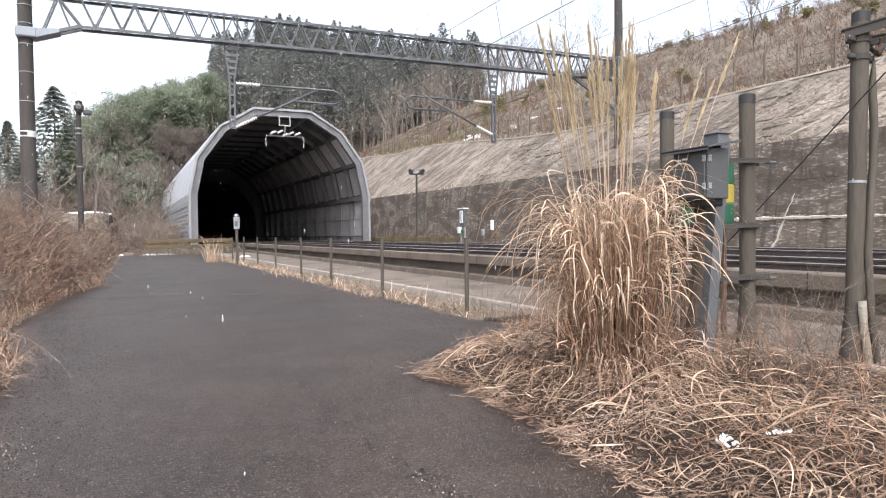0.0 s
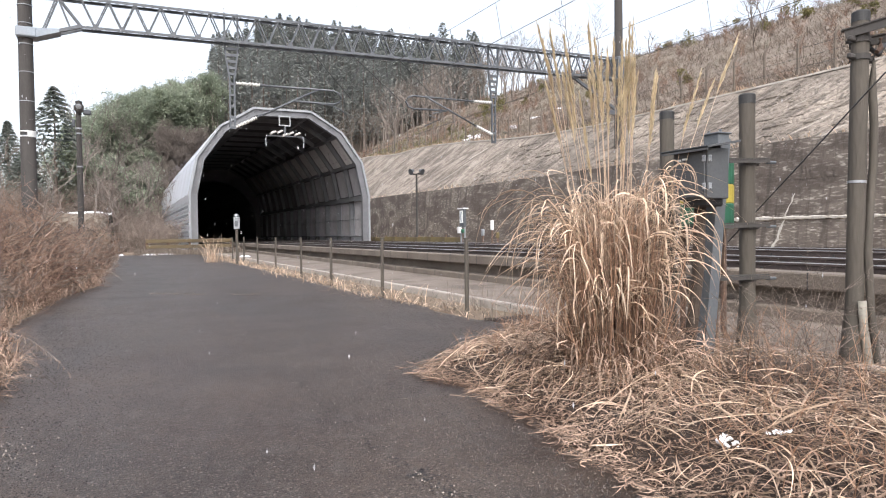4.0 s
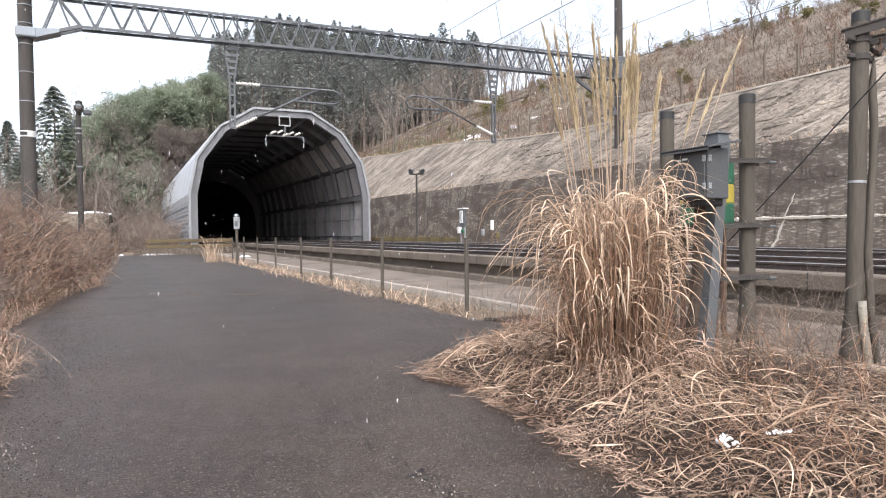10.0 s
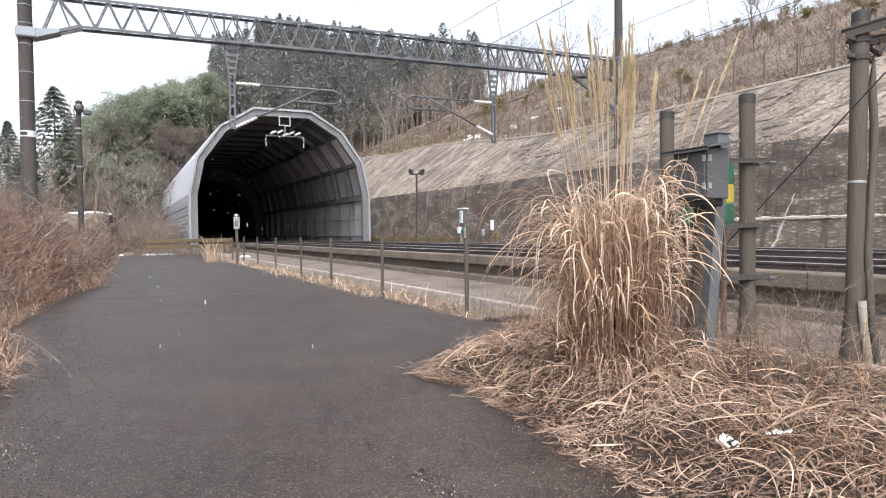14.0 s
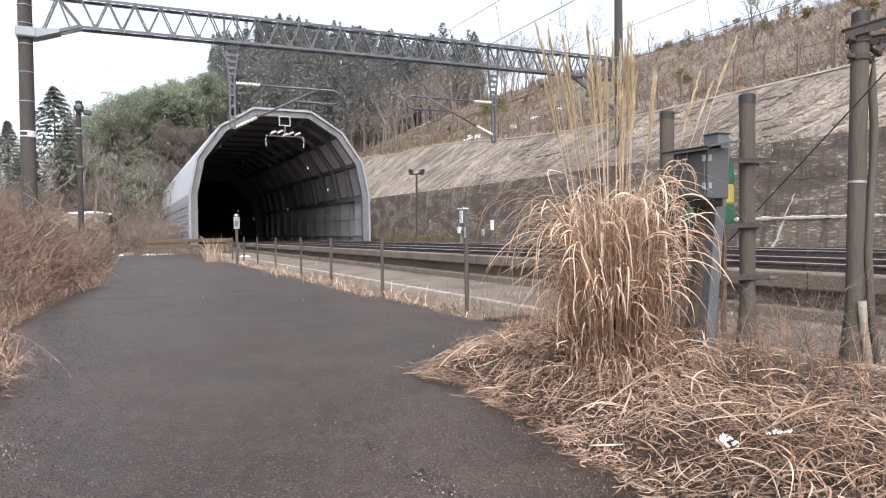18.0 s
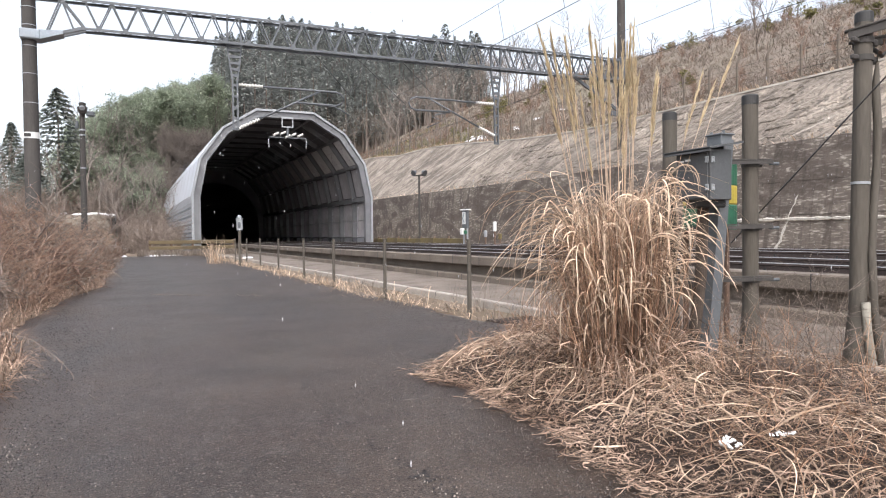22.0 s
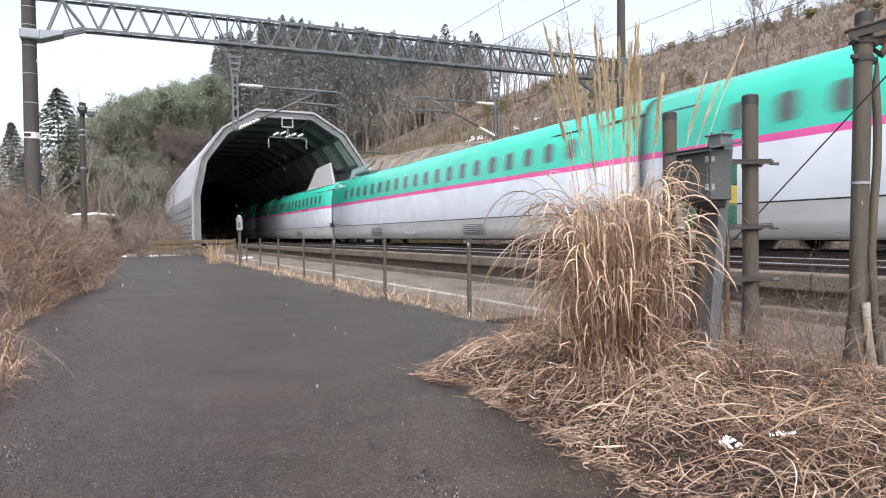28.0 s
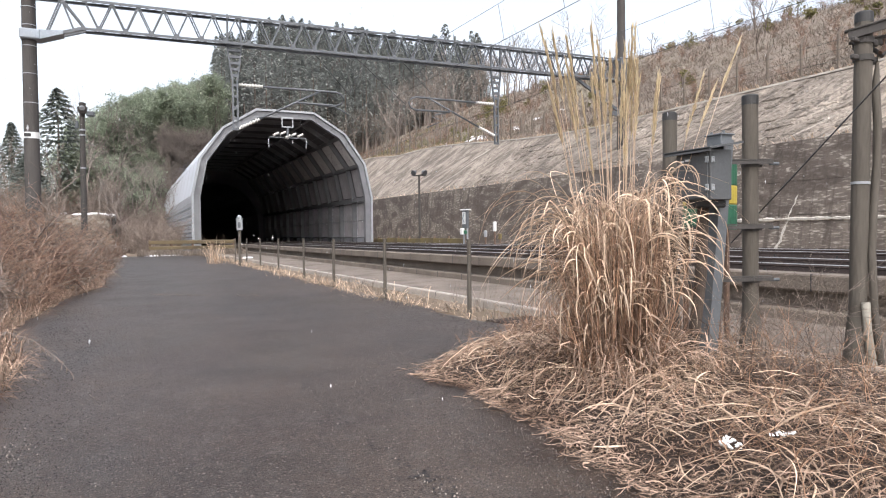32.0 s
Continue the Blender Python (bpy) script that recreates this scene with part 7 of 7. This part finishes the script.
def bamboo(g, r, h):
    """Arching culms with plumes of drooping leaves towards the tips."""
    for c in range(5):
        a = r.uniform(0, 6.28)
        hh, lean = h * r.uniform(0.8, 1.0), r.uniform(0.5, 1.5)
        pts = [Vector((r.uniform(-0.5, 0.5) + lean * math.cos(a) * f ** 2.4, r.uniform(-0.1, 0.1) + lean * math.sin(a) * f ** 2.4, hh * (f - 0.06 * f ** 4))) for f in (0, 0.25, 0.5, 0.75, 0.9, 1.0)]
        g.tube(pts, [0.05, 0.05, 0.045, 0.035, 0.02, 0.01], 4, 1, caps=False)
        for k in range(15):
            f = 0.28 + 0.74 * r.random() ** 0.8
            i = min(4, int(f * 5))
            p = pts[i].lerp(pts[i + 1], min(1.0, f * 5 - i)) if f < 1 else pts[5]
            b = r.uniform(0, 6.28)
            R = r.uniform(0.3, 1.25) * (1.15 - 0.75 * f)
            p = p + Vector((math.cos(b) * R, math.sin(b) * R, 0.1 * R))
            s0 = r.uniform(0.45, 0.8)
            for q in range(34):
                o = Vector((r.gauss(0, 0.5), r.gauss(0, 0.5), r.gauss(0, 0.38))) * s0
                t = Vector((math.cos(b) + r.gauss(0, 0.8), math.sin(b) + r.gauss(0, 0.8), r.uniform(-1.1, 0.2))).normalized()
                w = t.cross(Vector((r.gauss(0, 0.4), r.gauss(0, 0.4), 1))).normalized()
                s = r.uniform(0.12, 0.26)
                m = p + o
                g.add([m - t * s, m + w * s * 0.32, m + t * s, m - w * s * 0.32], [(0, 1, 2, 3)], 0)


def bare_tree(g, r, p, d, L, rad, depth, slot=0):
    """A leafless tree, forking from limb to twig."""
    q = p + d * L
    m = p.lerp(q, 0.5) + Vector((r.uniform(-1, 1), r.uniform(-1, 1), 0)) * L * 0.05
    g.tube([p, m, q], [rad, rad * 0.85, rad * 0.68], 5 if depth > 3 else 3 if depth > 1 else 2, slot, caps=False)
    if depth == 0:
        return
    for k in range(2 if r.random() < 0.45 else 3):
        e = (d + Vector((r.gauss(0, 0.42), r.gauss(0, 0.42), r.gauss(0.12, 0.22)))).normalized()
        bare_tree(g, r, q if k else p.lerp(q, r.uniform(0.6, 1.0)), e, L * r.uniform(0.58, 0.85), rad * 0.62, depth - 1, slot)


def build_trees():
    r = random.Random(77)
    G = "trees on the hill"
    # distinct conifer on the far left
    for x, y, h, w in ((-6.2, 80, 13.8, 5.0), (-13.6, 105, 12.5, 3.0), (-9.3, 84, 7.5, 2.6)):
        t = thing("cedar_tree", "dark green conifer with layered drooping boughs", "tree", pose(x, y, ground_z(x, y)), G)
        g = Geo()
        soft_conifer(g, r, (0, 0, 0), h, w, 3200, 0.6, 24)
        part("crown", g, [M["cedar_dark"], M["bark"]], t)
    # bamboo-like light green trees left of the tunnel
    n = 0
    while n < 120:
        y = r.uniform(87, 122)
        u = r.uniform(-0.075, 0.128)
        x = u * y
        if 3.6 < x and y < 88.5:
            continue
        n += 1
        rise = 0.19 + 0.33 * (u + 0.03) - 1.3 * max(0.0, -0.042 - u)
        z = ground_z(x, y) - 0.2
        h = min(16.0, max(5.5, (1.0 + y * rise - z) * r.uniform(0.72, 1.04)))
        t = thing("bamboo_tree", "soft light green bamboo clump with drooping leafy heads", "tree", pose(x, y, z), G)
        g = Geo()
        bamboo(g, r, h)
        part("crown", g, [M["bamboo"], M["bark_pale"]], t)
    for k in range(62):   # the grove's lower front
        y = r.uniform(78, 92)
        x = y * r.uniform(-0.06, 0.036)
        if k > 46:
            x, y = r.uniform(2.5, 8.5), r.uniform(89, 92)
        z = ground_z(x, y) - 0.2
        t = thing("bamboo_tree", "soft light green bamboo clump with drooping leafy heads", "tree", pose(x, y, z), G)
        g = Geo()
        bamboo(g, r, r.uniform(4.5, 8.0))
        part("crown", g, [M["bamboo"], M["bark_pale"]], t)
    # cedar wood on the ridge; haze is put into its pale grey needle colour
    g = Geo()
    n = 0
    while n < 560:
        y = r.uniform(104, 215)
        x = r.uniform(-40, 120)
        if x < 0.118 * y or x > 0.52 * y + 4:
            continue
        if noise.noise((x * 0.03, y * 0.03, 12)) < -0.35:
            continue
        n += 1
        h = r.uniform(10.5, 19)
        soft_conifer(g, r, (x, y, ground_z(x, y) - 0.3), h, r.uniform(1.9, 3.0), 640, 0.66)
    tagged(part("cedar_wood", g, [M["cedar"], M["bark"]]), "dense cedar wood on the ridge, needle colour greyed for haze", "wood", kind="stuff")
    # leafless brown wood on the lower slopes
    b = Geo()
    n = 0
    while n < 360:
        y = r.uniform(64, 150)
        x = r.uniform(-26, 62) if n < 280 else y * r.uniform(0.13, 0.5)
        if n >= 280:
            y, x = r.uniform(100, 150), x * 1.0
        if 3.2 < x < 19 and y < 92:
            continue
        if x > 19 and ground_z(x, y) < 6:
            continue
        n += 1
        h = r.uniform(1.5, 3.2)
        bare_tree(b, r, Vector((x, y, ground_z(x, y) - 0.2)), Vector((r.gauss(0, 0.06), r.gauss(0, 0.06), 1)).normalized(), h, 0.05 + 0.014 * h, 5)
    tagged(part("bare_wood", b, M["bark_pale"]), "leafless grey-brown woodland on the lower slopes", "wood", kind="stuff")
    # single bare trees that stand out
    for x, y, h, d in ((-3.3, 70, 3.8, 6), (1.0, 72, 3.2, 6), (2.2, 75, 3.4, 6), (3.2, 80, 3.0, 6), (-1.0, 78, 3.6, 6), (3.9, 87, 3.2, 6), (-0.5, 60, 2.2, 5), (-5.4, 58, 2.4, 5), (44.5, 48, 0.9, 5), (46, 38, 1.2, 5), (43, 35.5, 1.3, 5), (41, 33, 1.1, 5), (33, 27, 1.0, 4),
                       (36, 31, 1.1, 4), (38, 24, 1.2, 4), (45, 57, 0.9, 5)):
        t = thing("bare_tree", "leafless tree with fine upward branches", "tree", pose(x, y, ground_z(x, y) - 0.2), G)
        q = Geo()
        bare_tree(q, r, Vector((0, 0, 0)), Vector((r.gauss(0, 0.08), r.gauss(0, 0.08), 1)).normalized(), h, 0.035 + 0.015 * h, d)
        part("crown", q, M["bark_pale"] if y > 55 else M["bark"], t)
    # brown undergrowth on the left bank
    u = Geo()
    for k in range(330):
        y = r.uniform(41.5, 86)
        x = 2.9 - r.random() ** 1.3 * (2 + 0.30 * y)
        if k % 3 == 0:
            x, y = r.uniform(0.2, 3.2), r.uniform(48, 86)
        low = 0.35 if -5.5 < x < 0.3 and 44 < y < 67 else 1.0
        twiggy(u, r, (x, y, ground_z(x, y) - 0.1), low * r.uniform(1.2, 3.0) + 2.2 * smoothstep(64, 80, y) * r.random(), r.uniform(0.8, 1.4), 14, 8, 0.022)
    for k in range(40):
        x, y = r.uniform(-4.0, 3.6), r.uniform(70, 84)
        twiggy(u, r, (x, y, ground_z(x, y) - 0.1), r.uniform(2.5, 5.5), r.uniform(1.0, 1.8), 13, 12, 0.035)
    ub = Geo()
    for k in range(80):   # scrub on the steep bank round the hood's end
        x, y = r.uniform(3.9, 9.5), r.uniform(87.0, 89.5)
        twiggy(ub, r, (x, y, ground_z(x, y) - 0.1), r.uniform(1.0, 2.6), r.uniform(0.8, 1.4), 14, 10, 0.026, lean=(-0.6, -2.2))
    for k in range(90):
        x, y = r.uniform(0.5, 6.0), r.uniform(84.0, 88.5)
        if x > 3.3 and y < 86.6:
            continue
        twiggy(ub, r, (x, y, ground_z(x, y) - 0.1), r.uniform(1.6, 4.2), r.uniform(0.8, 1.5), 14, 12, 0.022, lean=(-0.3, -0.8))
    tagged(part("bank_scrub", ub, M["bark_pale"]), "grey leafless scrub on the bank over the hood", "scrub", kind="stuff")
    tagged(part("undergrowth", u, M["twig_grey"]), "tangled grey-brown undergrowth beyond the road", "undergrowth", kind="stuff")


build_trees()

# ---- falling snow: loose flakes in three sheets that sink at their own pace ----
def build_snowfall():
    r = random.Random(101)
    sheets = []
    for speed, drift, count, lo, hi in ((1.25, -0.10, 2900, 4.0, 28.0), (1.55, 0.06, 3600, 2.2, 16.0), (1.05, -0.22, 1500, 8.0, 40.0)):
        g = Geo()
        H = 9 + speed * 32
        for k in range(count):
            d = lo + (hi - lo) * r.random()
            a = radians(25.5 + r.uniform(-38, 38))
            x, y, z = d * math.sin(a), d * math.cos(a), r.uniform(0, H)
            s = r.uniform(0.0018, 0.0044) * (1 + 0.03 * d)
            v = r.uniform(2.0, 4.5)
            g.add([(x - s, y, z), (x, y - s * 0.7, z - s * 0.4), (x + s, y, z + 0.2 * s), (x, y + s * 0.7, z), (x, y, z + s * v), (x, y, z - s * v)],
                  [(0, 1, 4), (1, 2, 4), (2, 3, 4), (3, 0, 4), (1, 0, 5), (2, 1, 5), (3, 2, 5), (0, 3, 5)])
        ob = tagged(part("falling_snow", g, M["flake"]), "sparse small white snowflakes falling", "snow", kind="stuff")
        sheets.append((ob, speed, drift))
    return sheets


SNOW = build_snowfall()

# ---- pieces of the retaining walls, last ----
def build_wall_pieces():
    r = random.Random(91)
    # cast panels on the lower wall, three courses
    courses = [(0.35, 1.55), (1.57, 2.78), (2.80, 4.05)]
    for ci, (z0, z1) in enumerate(courses):
        X = lambda z: 21.9 + 0.52 * (z + 0.1) / 4.4
        g = Geo()
        d, L = 0.03, 3.98
        q = [(X(z0) - d, 0.0, z0), (X(z0) - d, L, z0), (X(z1) - d, L, z1), (X(z1) - d, 0.0, z1)]
        back = [(x + 0.08, y, z) for x, y, z in q]
        g.add(q + back, [(0, 1, 2, 3), (0, 4, 5, 1), (1, 5, 6, 2), (2, 6, 7, 3), (3, 7, 4, 0)])
        me = g.mesh("wall_panel", [M["wall_dark"]])
        for k in range(20):
            part("wall_panel", me, None, WALL_LOW, at=pose(0.0 + r.uniform(-0.012, 0.012), -2 + 4.0 * k, 0))
    # a pale mortar ridge and a pale leak down the wall
    g = Geo()
    rings = []
    for k in range(150):
        y = 6.0 + 0.10 * k
        h = 0.065 + 0.05 * noise.noise((y * 1.5, 0, 3)) + 0.05 * noise.noise((y * 5.0, 2, 3))
        z = 1.40 + 0.02 * noise.noise((y, 1, 2))
        x = 21.9 + 0.52 * (z + 0.1) / 4.4 - 0.03
        rings.append([(x + 0.02, y, z - h), (x - 0.05, y, z - h * 0.6), (x - 0.06, y, z + h * 0.5), (x + 0.03, y, z + h)])
    g.loft(rings)
    part("mortar_ridge", g, M["lime"], WALL_LOW, "pale crusted mortar ridge")
    g = Geo()
    path, y = [], 16.45
    for k in range(14):
        z = 2.30 - 0.155 * k
        path.append((21.9 + 0.52 * (z + 0.1) / 4.4 - 0.045, y + 0.05 * r.uniform(-1, 1), z))
        y += 0.055
    g.ribbon(path, [(0.015 + 0.05 * r.random()) * (0.5 + 0.08 * i) for i, _ in enumerate(path)], (0.0, 1.0, 0.0))
    part("lime_streak", g, M["lime"], WALL_LOW, "pale lime streak")
    # rough stones of the upper slope
    shapes = []
    for s in range(16):
        g = Geo()
        w, h = 0.55 + 0.75 * r.random(), 0.36 + 0.12 * r.random()
        n = 6
        pts = []
        for cx, cy in ((0, 0), (w * 0.5, -0.03), (w, 0), (w + 0.02, h * 0.5), (w, h), (w * 0.5, h + 0.02), (0, h), (-0.02, h * 0.5)):
            pts.append((cx + r.uniform(-0.07, 0.07), cy + r.uniform(-0.06, 0.06)))
        b = [(x, y, -0.03) for x, y in pts]
        t = [(w / 2 + (x - w / 2) * 0.88, h / 2 + (y - h / 2) * 0.84, 0.006 + r.uniform(0, 0.022)) for x, y in pts]
        c = [(w * 0.5, h * 0.5, 0.022 + r.uniform(0, 0.012))]
        g.add(b + t + c, [(i, (i + 1) % 8, 8 + (i + 1) % 8, 8 + i) for i in range(8)] + [(8 + i, 8 + (i + 1) % 8, 16) for i in range(8)])
        shapes.append(g.mesh("stone", [M["slope"]]))
    ang = math.atan(1.18)
    # local x runs towards -y, local y up the slope, local z out of it
    turn = Matrix(((0, math.cos(ang), -math.sin(ang), 0), (-1, 0, 0, 0), (0, math.sin(ang), math.cos(ang), 0), (0, 0, 0, 1)))
    for row in range(8):
        u = 0.05 + 0.475 * row
        y = 9.0 + 0.45 * (row % 2)
        while y < 44 - row * 0.3:
            if r.random() < 0.72:
                m = Matrix.Translation((23.0 - 0.045 + u * math.cos(ang), y, ledge_z(y) + u * math.sin(ang))) @ turn @ pose(0, 0, 0, 0, 0, r.gauss(4, 5))
                part("stone", shapes[r.randrange(16)], None, WALL_UP, at=m)
            y += r.uniform(0.8, 1.25)


build_wall_pieces()


def motions():
    """The first train runs up the nearer track into the tunnel, the second comes out on the farther one."""
    va, vb = 70.8, -78.2
    a8 = -5.3 + TRAIN_LEN / 2          # middle of the first train at 8 s
    b29 = 35.3 - TRAIN_LEN / 2         # middle of the second train at 29 s
    walk(TRAIN_A, [(t, pose(NEAR, a8 + va * (t - 8.0), RAIL)) for t in (0.0, 8.0, 16.0, 24.0, 32.0)])
    walk(TRAIN_B, [(t, pose(FAR, b29 + vb * (t - 29.0), RAIL)) for t in (0.0, 8.0, 16.0, 24.0, 32.0)])
    for ob, speed, drift in SNOW:
        walk(ob, [(0.0, pose(0, 0, 0)), (16.0, pose(drift * 16, 0, -speed * 16)), (32.0, pose(drift * 32, 0, -speed * 32))])
    # the plumes bend in the trains' wind
    sway = [(0.0, 0.0), (4.6, 0.0), (5.4, 2.0), (6.6, 1.2), (7.8, 2.0), (8.3, 4.6), (8.7, 4.0), (9.2, 0.6), (9.8, -0.8), (10.6, 0.2), (13.0, 0.0), (21.0, 0.3), (27.0, 0.0), (28.0, -0.6), (29.3, -1.0), (30.2, 0.3), (32.0, 0.0)]
    for k, (ob, bx, by, tx) in enumerate(PLUMES):
        f = 0.8 + 0.07 * (k % 6)
        walk(ob, [(t, pose(bx, by, 0, -0.43 * a * f, -0.9 * a * f, 0)) for t, a in sway])


motions()
